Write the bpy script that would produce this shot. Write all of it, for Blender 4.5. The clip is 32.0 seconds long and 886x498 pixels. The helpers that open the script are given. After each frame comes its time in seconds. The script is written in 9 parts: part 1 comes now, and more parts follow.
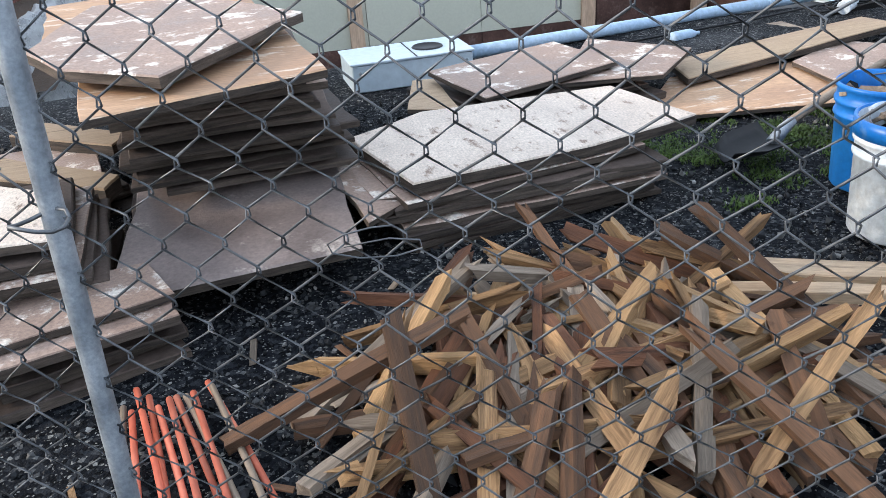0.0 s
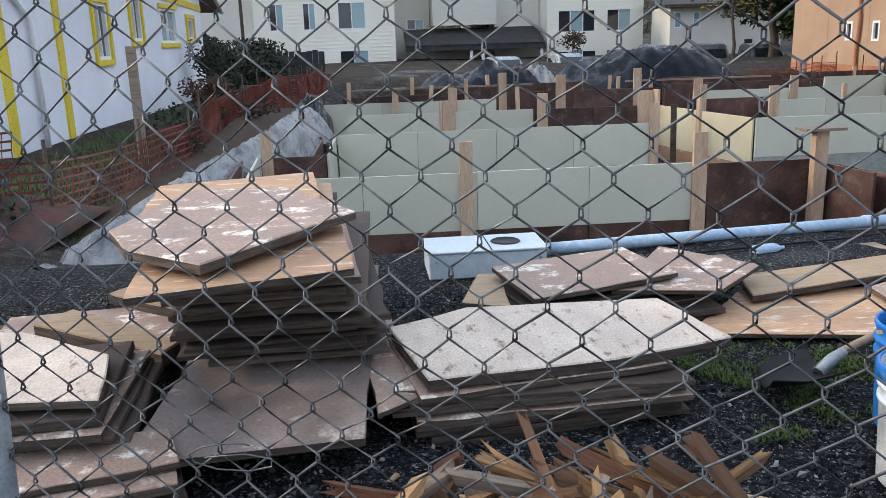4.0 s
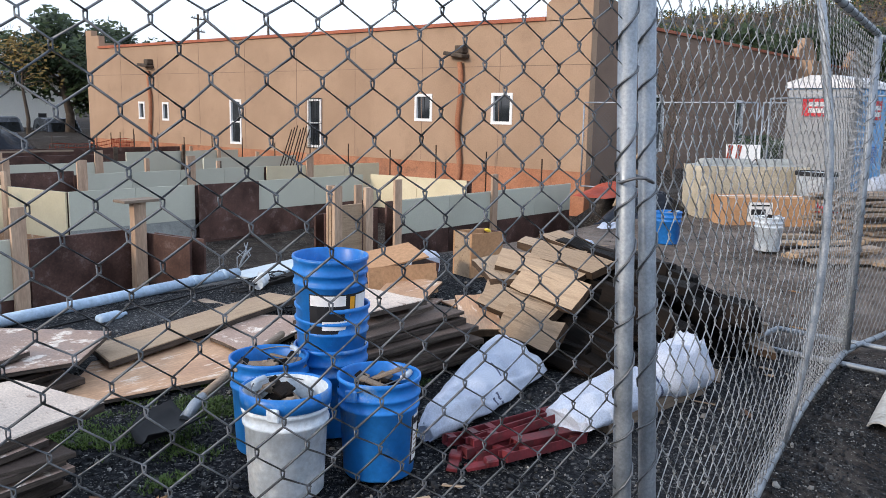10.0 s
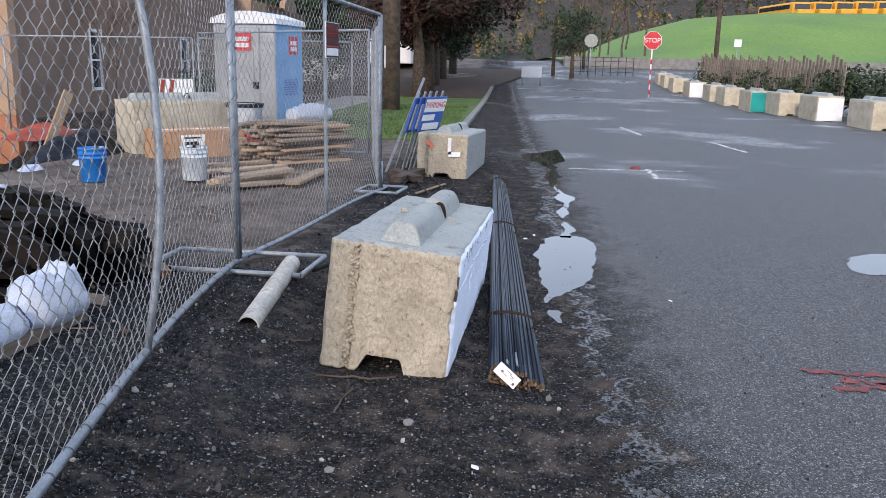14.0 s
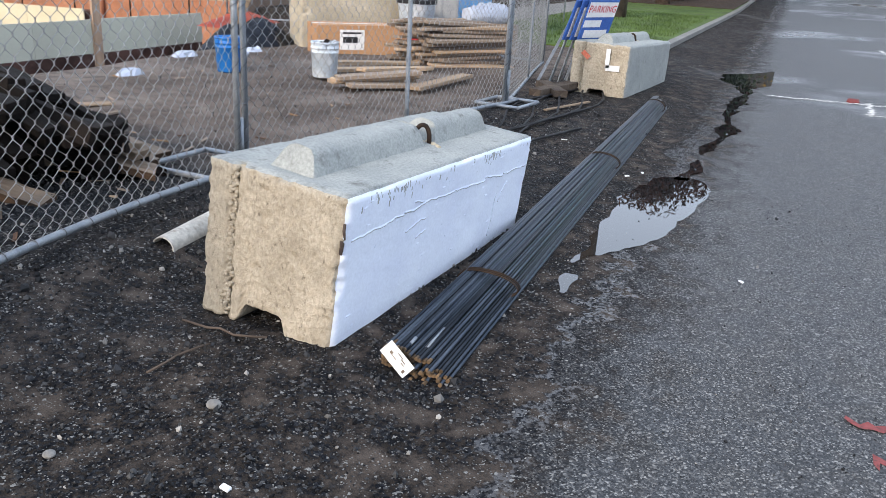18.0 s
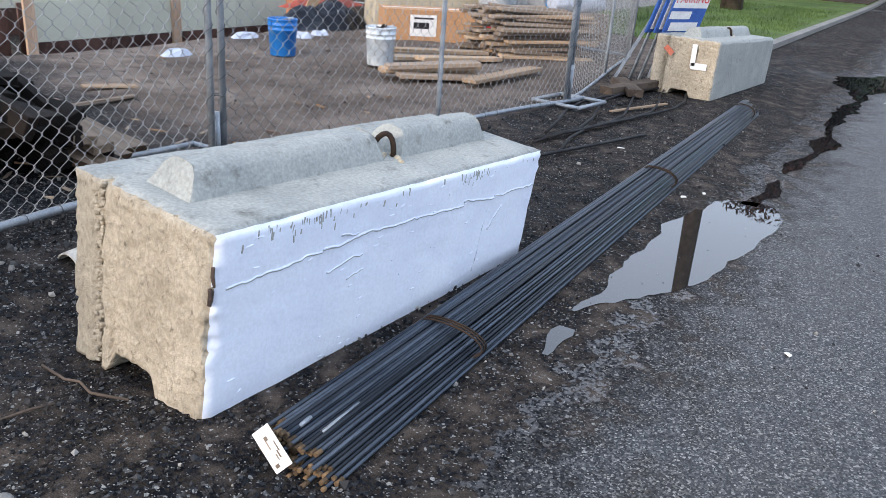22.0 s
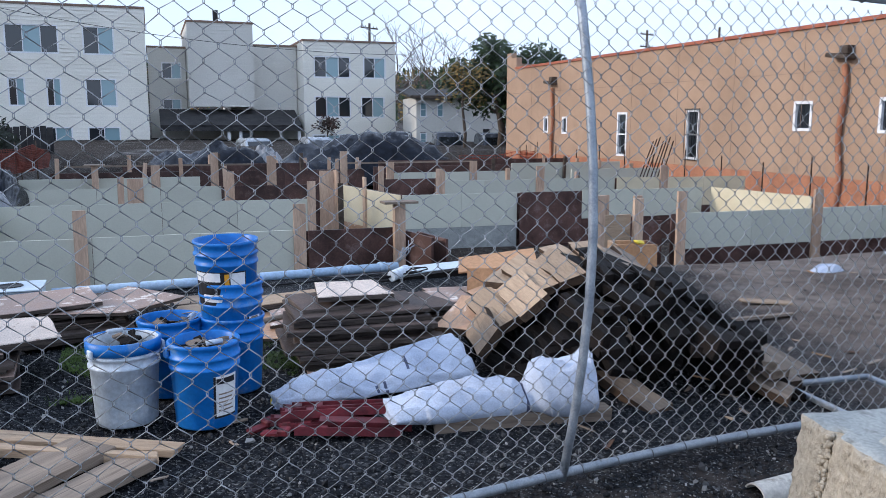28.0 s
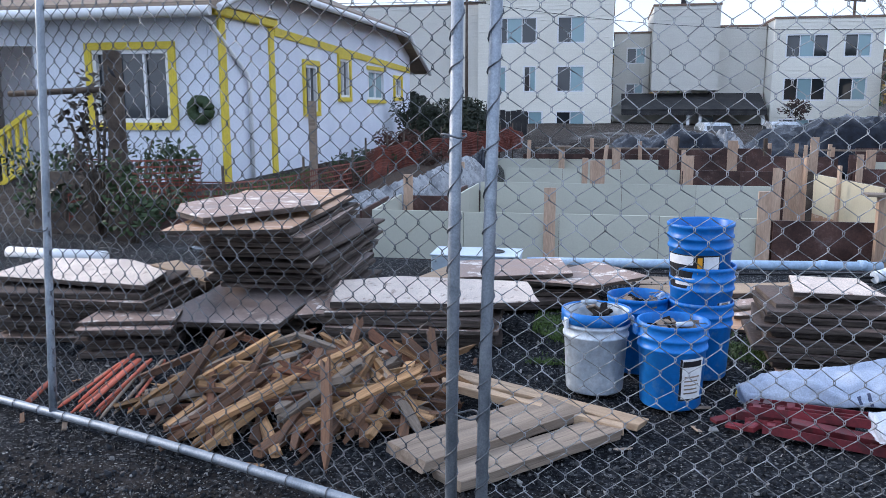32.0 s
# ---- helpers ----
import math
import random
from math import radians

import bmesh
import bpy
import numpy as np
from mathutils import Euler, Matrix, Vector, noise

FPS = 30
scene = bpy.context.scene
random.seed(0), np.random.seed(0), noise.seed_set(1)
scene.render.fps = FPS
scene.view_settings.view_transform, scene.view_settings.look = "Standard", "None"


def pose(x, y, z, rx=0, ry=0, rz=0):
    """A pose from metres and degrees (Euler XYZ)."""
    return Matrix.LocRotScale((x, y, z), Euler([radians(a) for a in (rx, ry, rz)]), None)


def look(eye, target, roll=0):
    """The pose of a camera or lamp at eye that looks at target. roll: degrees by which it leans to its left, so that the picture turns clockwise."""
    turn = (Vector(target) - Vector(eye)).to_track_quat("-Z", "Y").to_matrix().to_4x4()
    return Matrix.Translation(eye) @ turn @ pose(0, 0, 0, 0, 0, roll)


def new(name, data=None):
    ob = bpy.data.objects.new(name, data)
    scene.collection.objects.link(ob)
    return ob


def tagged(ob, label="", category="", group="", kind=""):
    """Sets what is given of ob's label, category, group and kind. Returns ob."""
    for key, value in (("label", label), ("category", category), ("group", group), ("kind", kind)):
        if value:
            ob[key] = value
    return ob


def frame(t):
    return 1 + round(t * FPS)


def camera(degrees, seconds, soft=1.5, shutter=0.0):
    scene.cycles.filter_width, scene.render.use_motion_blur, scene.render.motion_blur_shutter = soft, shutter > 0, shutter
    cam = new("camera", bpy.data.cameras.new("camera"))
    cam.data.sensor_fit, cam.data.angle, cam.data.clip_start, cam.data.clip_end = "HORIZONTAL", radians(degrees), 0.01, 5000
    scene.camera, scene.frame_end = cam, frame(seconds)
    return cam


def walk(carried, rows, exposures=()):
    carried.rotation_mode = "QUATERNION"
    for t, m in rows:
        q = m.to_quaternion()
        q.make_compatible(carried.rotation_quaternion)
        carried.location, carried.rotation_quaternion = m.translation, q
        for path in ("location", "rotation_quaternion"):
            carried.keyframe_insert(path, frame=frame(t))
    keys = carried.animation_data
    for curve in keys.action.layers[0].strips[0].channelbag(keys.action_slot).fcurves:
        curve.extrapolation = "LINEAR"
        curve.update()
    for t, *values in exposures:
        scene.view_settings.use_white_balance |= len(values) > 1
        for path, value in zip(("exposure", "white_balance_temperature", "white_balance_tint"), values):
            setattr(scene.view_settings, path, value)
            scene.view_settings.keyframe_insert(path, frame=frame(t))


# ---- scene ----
cam = camera(56.6, 32.0, soft=0.7)
PATH = [
    (0, (-3.733, 0.551, 1.351), (-3.316, 2.289, 0.454), -4.25),
    (1, (-3.635, 0.550, 1.363), (-3.128, 2.265, 0.466), -4.36),
    (2, (-3.561, 0.463, 1.414), (-3.305, 2.292, 0.648), -3.08),
    (4.5, (-3.359, 0.384, 1.483), (-3.209, 2.327, 1.031), -1.89),
    (5, (-3.353, 0.363, 1.507), (-3.108, 2.303, 1.085), -1.26),
    (6, (-3.391, 0.403, 1.489), (-2.931, 2.314, 1.118), 0.42),
    (7, (-3.523, 0.449, 1.502), (-2.874, 2.306, 1.141), 1.73),
    (8, (-3.590, 0.466, 1.510), (-2.696, 2.222, 1.165), 1.12),
    (9, (-3.642, 0.421, 1.495), (-2.501, 2.031, 1.168), 0.65),
    (10, (-3.592, 0.319, 1.463), (-2.066, 1.569, 1.136), 1.24),
    (10.5, (-3.620, 0.283, 1.479), (-1.934, 1.307, 1.147), 0.90),
    (11, (-3.660, 0.273, 1.472), (-1.905, 1.175, 1.143), 0.35),
    (11.5, (-3.645, 0.262, 1.469), (-1.839, 1.057, 1.144), -0.10),
    (12, (-3.660, 0.248, 1.475), (-1.798, 0.907, 1.157), -0.49),
    (12.5, (-3.655, 0.211, 1.464), (-1.758, 0.750, 1.135), -1.18),
    (13, (-3.614, 0.084, 1.450), (-1.693, 0.508, 1.087), -0.61),
    (13.5, (-3.577, -0.069, 1.433), (-1.640, 0.240, 1.039), 1.07),
    (14, (-3.464, -0.194, 1.376), (-1.516, -0.066, 0.939), 1.31),
    (14.5, (-3.291, -0.255, 1.348), (-1.346, -0.298, 0.884), 1.73),
    (16.5, (-2.827, -1.016, 1.328), (-0.921, -0.755, 0.780), 3.19),
    (17, (-2.677, -1.166, 1.335), (-0.815, -0.737, 0.747), 4.30),
    (17.5, (-2.518, -1.292, 1.342), (-0.741, -0.642, 0.695), 3.94),
    (18, (-2.290, -1.300, 1.328), (-0.533, -0.617, 0.660), 3.13),
    (18.5, (-2.104, -1.304, 1.327), (-0.358, -0.592, 0.659), 3.53),
    (19, (-1.884, -1.389, 1.319), (-0.217, -0.522, 0.631), 4.14),
    (19.5, (-1.692, -1.426, 1.303), (-0.084, -0.494, 0.565), 3.49),
    (20, (-1.535, -1.415, 1.278), (0.064, -0.508, 0.492), 2.93),
    (20.5, (-1.440, -1.460, 1.269), (0.107, -0.506, 0.434), 2.78),
    (21, (-1.395, -1.500, 1.255), (0.106, -0.498, 0.393), 2.66),
    (21.5, (-1.394, -1.501, 1.271), (0.168, -0.536, 0.478), 3.82),
    (22, (-1.372, -1.486, 1.298), (0.263, -0.580, 0.587), 4.05),
    (22.5, (-1.374, -1.474, 1.327), (0.285, -0.585, 0.651), 3.77),
    (23, (-1.373, -1.477, 1.352), (0.270, -0.541, 0.702), 3.32),
    (23.5, (-1.376, -1.476, 1.393), (0.246, -0.452, 0.826), 2.51),
    (24, (-1.388, -1.491, 1.440), (0.204, -0.356, 1.019), 0.96),
    (24.5, (-1.436, -1.478, 1.452), (0.065, -0.192, 1.146), -0.08),
    (25, (-1.475, -1.451, 1.475), (-0.033, -0.091, 1.211), 0.51),
    (25.5, (-1.498, -1.457, 1.442), (-0.138, -0.008, 1.217), 0.25),
    (26, (-1.527, -1.396, 1.467), (-0.375, 0.217, 1.200), -0.22),
    (26.5, (-1.566, -1.360, 1.467), (-0.622, 0.381, 1.187), -0.57),
    (28.5, (-1.726, -1.270, 1.445), (-1.145, 0.618, 1.128), 0.28),
    (29, (-1.784, -1.272, 1.443), (-1.326, 0.648, 1.120), 0.19),
    (30, (-1.753, -1.278, 1.444), (-1.664, 0.696, 1.135), 0.54),
    (31, (-1.765, -1.265, 1.450), (-1.934, 0.702, 1.133), 0.35),
    (32, (-1.789, -1.255, 1.434), (-2.176, 0.677, 1.089), -0.13),
]
walk(cam, [(t, look(eye, target, roll)) for t, eye, target, roll in PATH],
     exposures=[(0, 0.90, 6200, 8), (2, 0.84, 6250, 8), (5, 0.52, 6400, 11), (7, 0.50, 6400, 13), (10, 0.48, 6200, 11), (12, 0.46, 6100, 11), (14, 0.53, 6050, 14), (17, 0.77, 6200, 12), (19, 0.83, 6300, 11), (22, 0.84, 6200, 12), (24, 0.74, 6200, 12), (25, 0.38, 6050, 10), (26, 0.20, 5850, 10), (29, 0.48, 5650, 13), (30, 0.46, 5650, 13), (32, 0.62, 5650, 13)])

# ---- daylight: low hazy sun from the west under thin bright cloud ----
world = bpy.data.worlds.new("sky")
scene.world = world
world.use_nodes = True
wn, wl = world.node_tree.nodes, world.node_tree.links
wn.clear()
w_out, w_bg, w_mix = wn.new("ShaderNodeOutputWorld"), wn.new("ShaderNodeBackground"), wn.new("ShaderNodeMix")
w_sky, w_noise, w_ramp, w_tc = (wn.new("ShaderNodeTexSky"), wn.new("ShaderNodeTexNoise"),
                                wn.new("ShaderNodeValToRGB"), wn.new("ShaderNodeTexCoord"))
w_sky.sky_type, w_sky.sun_disc = "NISHITA", False
w_sky.sun_elevation, w_sky.sun_rotation = radians(17), radians(-80)
w_sky.dust_density, w_sky.air_density = 2.0, 1.2
w_noise.inputs["Scale"].default_value, w_noise.inputs["Detail"].default_value = 2.2, 6.0
w_ramp.color_ramp.elements[0].position, w_ramp.color_ramp.elements[1].position = 0.30, 0.62
w_mix.data_type = "RGBA"
w_mix.inputs["B"].default_value = (8.0, 9.0, 10.6, 1)
wl.new(w_tc.outputs["Generated"], w_noise.inputs["Vector"])
wl.new(w_noise.outputs["Fac"], w_ramp.inputs["Fac"])
w_ramp.color_ramp.elements[0].color = (0.55, 0.55, 0.55, 1)
w_ramp.color_ramp.elements[1].color = (0.92, 0.92, 0.92, 1)
wl.new(w_ramp.outputs["Color"], w_mix.inputs["Factor"])
wl.new(w_sky.outputs["Color"], w_mix.inputs["A"])
wl.new(w_mix.outputs["Result"], w_bg.inputs["Color"])
wl.new(w_bg.outputs["Background"], w_out.inputs["Surface"])
w_bg.inputs["Strength"].default_value = 0.11
sun_data = bpy.data.lights.new("sun", "SUN")
sun_data.energy, sun_data.angle, sun_data.color = 1.8, radians(8), (1.0, 0.84, 0.66)
sun = new("sun", sun_data)
sun.matrix_world = look((-40, 8, 15), (0, 0, 0))

# ---- materials ----
def mk(name, c1, c2, scale=3.0, fine=60.0, rough=(0.6, 0.9), bump=0.25, dist=0.01, metal=0.0, rnd=0.0,
       stretch=(1, 1, 1), c3=None, spot=0.0, spot_scale=9.0, spec=0.35, contrast=0.5, grit=0.2, hard=0.0):
    """Two colours mixed by coarse noise, broken up by fine noise, with relief, spots of a third colour and change from thing to thing."""
    m = bpy.data.materials.new(name)
    m.use_nodes = True
    n, l = m.node_tree.nodes, m.node_tree.links
    b = n["Principled BSDF"]
    tc, mp, oi = n.new("ShaderNodeTexCoord"), n.new("ShaderNodeMapping"), n.new("ShaderNodeObjectInfo")
    off = n.new("ShaderNodeMath"); off.operation = "MULTIPLY"; off.inputs[1].default_value = 37.0
    l.new(oi.outputs["Random"], off.inputs[0])
    comb = n.new("ShaderNodeCombineXYZ")
    for k in range(3):
        l.new(off.outputs[0], comb.inputs[k])
    l.new(tc.outputs["Object"], mp.inputs["Vector"])
    mp.inputs["Scale"].default_value = stretch
    if rnd:
        l.new(comb.outputs[0], mp.inputs["Location"])
    big, small = n.new("ShaderNodeTexNoise"), n.new("ShaderNodeTexNoise")
    for t, s, d in ((big, scale, 5.0), (small, fine, 8.0)):
        t.inputs["Scale"].default_value, t.inputs["Detail"].default_value = s, d
        t.inputs["Roughness"].default_value = 0.62
        l.new(mp.outputs[0], t.inputs["Vector"])
    r = n.new("ShaderNodeValToRGB")
    r.color_ramp.elements[0].position, r.color_ramp.elements[1].position = 0.5 - contrast * 0.3, 0.5 + contrast * 0.3
    r.color_ramp.elements[0].color, r.color_ramp.elements[1].color = (*c1, 1), (*c2, 1)
    l.new(big.outputs["Fac"], r.inputs["Fac"])
    col = r.outputs["Color"]
    if c3 is not None:
        sn, sr, sm = n.new("ShaderNodeTexNoise"), n.new("ShaderNodeValToRGB"), n.new("ShaderNodeMix")
        sn.inputs["Scale"].default_value, sn.inputs["Detail"].default_value = spot_scale, 6.0
        sn.inputs["Roughness"].default_value = 0.7
        l.new(mp.outputs[0], sn.inputs["Vector"])
        sr.color_ramp.elements[0].position, sr.color_ramp.elements[1].position = 0.58 - spot * 0.25, 0.76 - spot * 0.2 - hard * 0.15
        l.new(sn.outputs["Fac"], sr.inputs["Fac"])
        sm.data_type = "RGBA"
        sm.inputs["B"].default_value = (*c3, 1)
        l.new(sr.outputs["Color"], sm.inputs["Factor"])
        l.new(col, sm.inputs["A"])
        col = sm.outputs["Result"]
    fr = n.new("ShaderNodeMapRange")
    fr.inputs["From Min"].default_value, fr.inputs["From Max"].default_value = 0.3, 0.7
    fr.inputs["To Min"].default_value, fr.inputs["To Max"].default_value = 1 - 1.1 * grit, 1 + 0.9 * grit
    l.new(small.outputs["Fac"], fr.inputs["Value"])
    hs = n.new("ShaderNodeHueSaturation")
    l.new(col, hs.inputs["Color"])
    if rnd:
        rr, mu = n.new("ShaderNodeMapRange"), n.new("ShaderNodeMath")
        rr.inputs["To Min"].default_value, rr.inputs["To Max"].default_value = 1 - rnd, 1 + rnd
        l.new(oi.outputs["Random"], rr.inputs["Value"])
        mu.operation = "MULTIPLY"
        l.new(rr.outputs[0], mu.inputs[0])
        l.new(fr.outputs[0], mu.inputs[1])
        l.new(mu.outputs[0], hs.inputs["Value"])
    else:
        l.new(fr.outputs[0], hs.inputs["Value"])
    l.new(hs.outputs["Color"], b.inputs["Base Color"])
    ro = n.new("ShaderNodeMapRange")
    ro.inputs["From Min"].default_value, ro.inputs["From Max"].default_value = 0.35, 0.65
    ro.inputs["To Min"].default_value, ro.inputs["To Max"].default_value = rough
    l.new(big.outputs["Fac"], ro.inputs["Value"])
    l.new(ro.outputs[0], b.inputs["Roughness"])
    b.inputs["Metallic"].default_value = metal
    b.inputs["Specular IOR Level"].default_value = spec
    if bump:
        bp = n.new("ShaderNodeBump")
        bp.inputs["Strength"].default_value, bp.inputs["Distance"].default_value = bump, dist
        l.new(small.outputs["Fac"], bp.inputs["Height"])
        l.new(bp.outputs[0], b.inputs["Normal"])
    return m


M = {}
M["galv"] = mk("galvanised_steel", (0.23, 0.26, 0.295), (0.38, 0.41, 0.445), 14, 160, (0.42, 0.65), 0.15, 0.002, 0.6, 0.08)
# Near mesh darkened as if backlit, further mesh brightened as if sunlit, by colour.
M["wire"] = mk("galvanised_wire", (0.09, 0.097, 0.107), (0.20, 0.208, 0.22), 9, 90, (0.4, 0.6), 0.0, 0.001, 0.7)
M["wire_sunlit"] = mk("sunlit_galvanised_wire", (0.27, 0.28, 0.29), (0.46, 0.47, 0.48), 9, 90, (0.4, 0.6), 0.0, 0.001, 0.5)
M["concrete"] = mk("cast_concrete", (0.40, 0.345, 0.25), (0.62, 0.55, 0.425), 4, 60, (0.8, 0.95), 1.0, 0.014, 0, 0.05, c3=(0.27, 0.235, 0.18), spot=0.06, spot_scale=26, contrast=0.7)
M["block_end"] = mk("rough_cast_end", (0.33, 0.285, 0.215), (0.56, 0.495, 0.39), 6, 70, (0.85, 0.97), 1.0, 0.014, 0, 0.04, (1, 1, 0.7), c3=(0.10, 0.08, 0.055), spot=0.06, spot_scale=34, contrast=0.9, spec=0.2)
M["concrete_top"] = mk("damp_concrete", (0.23, 0.245, 0.235), (0.40, 0.41, 0.385), 5, 80, (0.45, 0.85), 0.5, 0.006, c3=(0.13, 0.13, 0.115), spot=0.10, spot_scale=14, contrast=0.8)
M["paint_white"] = mk("white_block_paint", (0.71, 0.76, 0.88), (0.79, 0.84, 0.93), 3, 70, (0.55, 0.8), 0.35, 0.004, c3=(0.60, 0.58, 0.60), spot=-0.22, spot_scale=9, grit=0.06)
M["green_form"] = mk("green_form_panel", (0.505, 0.505, 0.415), (0.555, 0.555, 0.46), 0.8, 50, (0.55, 0.75), 0.03, 0.002, 0, 0.06, grit=0.05)
# Form panel tinted cream: low sun on west-facing walls is in the colour.
M["sun_cream_form"] = mk("sun_cream_panel", (0.62, 0.54, 0.36), (0.72, 0.64, 0.45), 1.2, 30, (0.55, 0.75), 0.05, 0.003, 0, 0.04, grit=0.05)
M["brown_form"] = mk("dark_film_plywood", (0.040, 0.020, 0.016), (0.115, 0.060, 0.048), 2.5, 40, (0.4, 0.75), 0.1, 0.003, 0, 0.25, c3=(0.16, 0.12, 0.11), spot=0.08, spot_scale=5)
M["lumber"] = mk("new_lumber", (0.42, 0.28, 0.19), (0.58, 0.42, 0.30), 6, 60, (0.6, 0.85), 0.15, 0.003, 0, 0.12, (1, 1, 0.15))
M["stucco"] = mk("orange_stucco", (0.335, 0.222, 0.146), (0.415, 0.282, 0.19), 0.5, 26, (0.85, 0.95), 0.35, 0.01, c3=(0.30, 0.202, 0.136), spot=0.16, spot_scale=1.3, grit=0.09)
M["stucco_low"] = mk("red_stucco_base", (0.33, 0.135, 0.07), (0.45, 0.21, 0.12), 0.9, 26, (0.85, 0.95), 0.25, 0.01, c3=(0.22, 0.11, 0.07), spot=0.14, spot_scale=3)
# Stucco darkened for the shaded street front; joints and roof caps share it.
M["dim_tan_stucco"] = mk("dim_tan_stucco", (0.185, 0.125, 0.092), (0.25, 0.172, 0.13), 0.6, 26, (0.85, 0.95), 0.3, 0.01, grit=0.09)
M["coping"] = mk("red_coping", (0.30, 0.085, 0.045), (0.42, 0.14, 0.075), 2, 30, (0.6, 0.8), 0.1)
M["siding"] = mk("pale_siding", (0.75, 0.72, 0.63), (0.84, 0.81, 0.72), 0.3, 12, (0.6, 0.8), 0.05, grit=0.09)
# Darker copy of the pale siding, with the set-back walls' shade in its colour.
M["siding_shade"] = mk("dim_beige_siding", (0.60, 0.58, 0.52), (0.68, 0.66, 0.60), 0.3, 12, (0.6, 0.8), 0.05, grit=0.09)
M["roof_dark"] = mk("dark_shingle", (0.022, 0.022, 0.024), (0.055, 0.052, 0.05), 2, 18, (0.8, 0.95), 0.3, 0.02)
M["house_white"] = mk("white_stucco_wall", (0.66, 0.69, 0.76), (0.78, 0.80, 0.86), 0.7, 30, (0.8, 0.95), 0.2, 0.008, grit=0.09)
M["yellow_trim"] = mk("yellow_trim_paint", (0.62, 0.47, 0.035), (0.74, 0.58, 0.06), 3, 40, (0.5, 0.7), 0.08)
M["white_trim"] = mk("white_trim_paint", (0.72, 0.72, 0.72), (0.82, 0.82, 0.82), 3, 40, (0.45, 0.7), 0.06, grit=0.09)
M["blue_plastic"] = mk("blue_bucket_plastic", (0.012, 0.135, 0.46), (0.025, 0.20, 0.60), 5, 40, (0.3, 0.5), 0.06, 0.002, 0, 0.08, c3=(0.20, 0.30, 0.42), spot=0.03, grit=0.09)
M["white_plastic"] = mk("scuffed_white_plastic", (0.46, 0.53, 0.61), (0.62, 0.68, 0.74), 7, 40, (0.35, 0.6), 0.06, 0.002, c3=(0.76, 0.79, 0.82), spot=0.3, spot_scale=7)
M["ply_old"] = mk("weathered_plywood", (0.20, 0.135, 0.105), (0.43, 0.31, 0.25), 4, 90, (0.4, 0.85), 0.4, 0.006, 0, 0.2, (1, 1, 1), c3=(0.70, 0.63, 0.56), spot=0.12, spot_scale=8, contrast=0.9, hard=0.75, grit=0.26)
# Edges and undersides: dirt plus the shade between sheets, both in the colour.
M["ply_edge"] = mk("weathered_shaded_edge", (0.012, 0.010, 0.009), (0.155, 0.122, 0.099), 7, 70, (0.8, 0.95), 0.6, 0.012, 0, 0.4, (1, 1, 12), contrast=0.9, spec=0.25)
M["ply_new"] = mk("orange_plywood", (0.36, 0.20, 0.115), (0.56, 0.36, 0.225), 3, 50, (0.55, 0.8), 0.3, 0.004, 0, 0.1, (0.5, 2, 1), c3=(0.68, 0.56, 0.45), spot=0.06, spot_scale=7, contrast=0.8, hard=0.7)
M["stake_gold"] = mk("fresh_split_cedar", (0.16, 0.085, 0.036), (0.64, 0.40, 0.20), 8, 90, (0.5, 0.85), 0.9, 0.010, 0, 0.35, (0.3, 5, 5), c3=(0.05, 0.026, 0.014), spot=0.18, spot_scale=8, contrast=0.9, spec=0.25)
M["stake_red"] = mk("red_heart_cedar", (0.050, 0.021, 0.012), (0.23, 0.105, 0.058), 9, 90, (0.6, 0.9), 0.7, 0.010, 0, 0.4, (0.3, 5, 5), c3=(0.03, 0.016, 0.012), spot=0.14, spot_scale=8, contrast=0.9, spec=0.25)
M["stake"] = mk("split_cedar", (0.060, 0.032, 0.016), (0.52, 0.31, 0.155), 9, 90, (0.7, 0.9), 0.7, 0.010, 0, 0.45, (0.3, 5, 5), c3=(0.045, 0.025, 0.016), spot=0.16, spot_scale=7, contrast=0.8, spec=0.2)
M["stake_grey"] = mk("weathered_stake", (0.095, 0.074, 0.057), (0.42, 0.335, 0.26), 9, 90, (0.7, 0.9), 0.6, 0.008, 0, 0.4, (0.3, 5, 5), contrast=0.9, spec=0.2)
M["stake_dark"] = mk("dark_stake", (0.026, 0.016, 0.011), (0.19, 0.098, 0.053), 9, 90, (0.6, 0.9), 0.6, 0.008, 0, 0.4, (0.3, 5, 5), contrast=0.9, spec=0.3)
# Sky sheen on damp top sheets is put into this paler base colour.
M["ply_sheen"] = mk("sky_sheen_plywood", (0.46, 0.36, 0.29), (0.78, 0.67, 0.57), 5, 90, (0.4, 0.8), 0.4, 0.006, 0, 0.1, (1.6, 0.7, 1), c3=(0.25, 0.17, 0.125), spot=0.06, spot_scale=11, contrast=0.9, hard=0.6, grit=0.26)
# Damp sheets, darkened further: shade inside the stacks is put into the colour.
M["ply_dark"] = mk("damp_shaded_plywood", (0.036, 0.027, 0.023), (0.125, 0.092, 0.077), 3, 70, (0.6, 0.9), 0.4, 0.006, 0, 0.35, c3=(0.22, 0.185, 0.16), spot=-0.10, spot_scale=7, contrast=0.8, spec=0.25)
M["ply_mid"] = mk("damp_purple_plywood", (0.12, 0.093, 0.085), (0.30, 0.24, 0.22), 3, 80, (0.45, 0.8), 0.35, 0.005, 0, 0.1, c3=(0.46, 0.40, 0.35), spot=-0.02, spot_scale=5, contrast=0.9, hard=0.5)
M["petal"] = mk("white_petal", (0.62, 0.62, 0.60), (0.78, 0.78, 0.76), 3, 30, (0.6, 0.8), 0.0)
M["stake_orange"] = mk("orange_painted_stake", (0.40, 0.085, 0.045), (0.60, 0.19, 0.12), 9, 60, (0.6, 0.85), 0.3, 0.004, 0, 0.25, (0.3, 1, 1), c3=(0.28, 0.19, 0.15), spot=0.14)
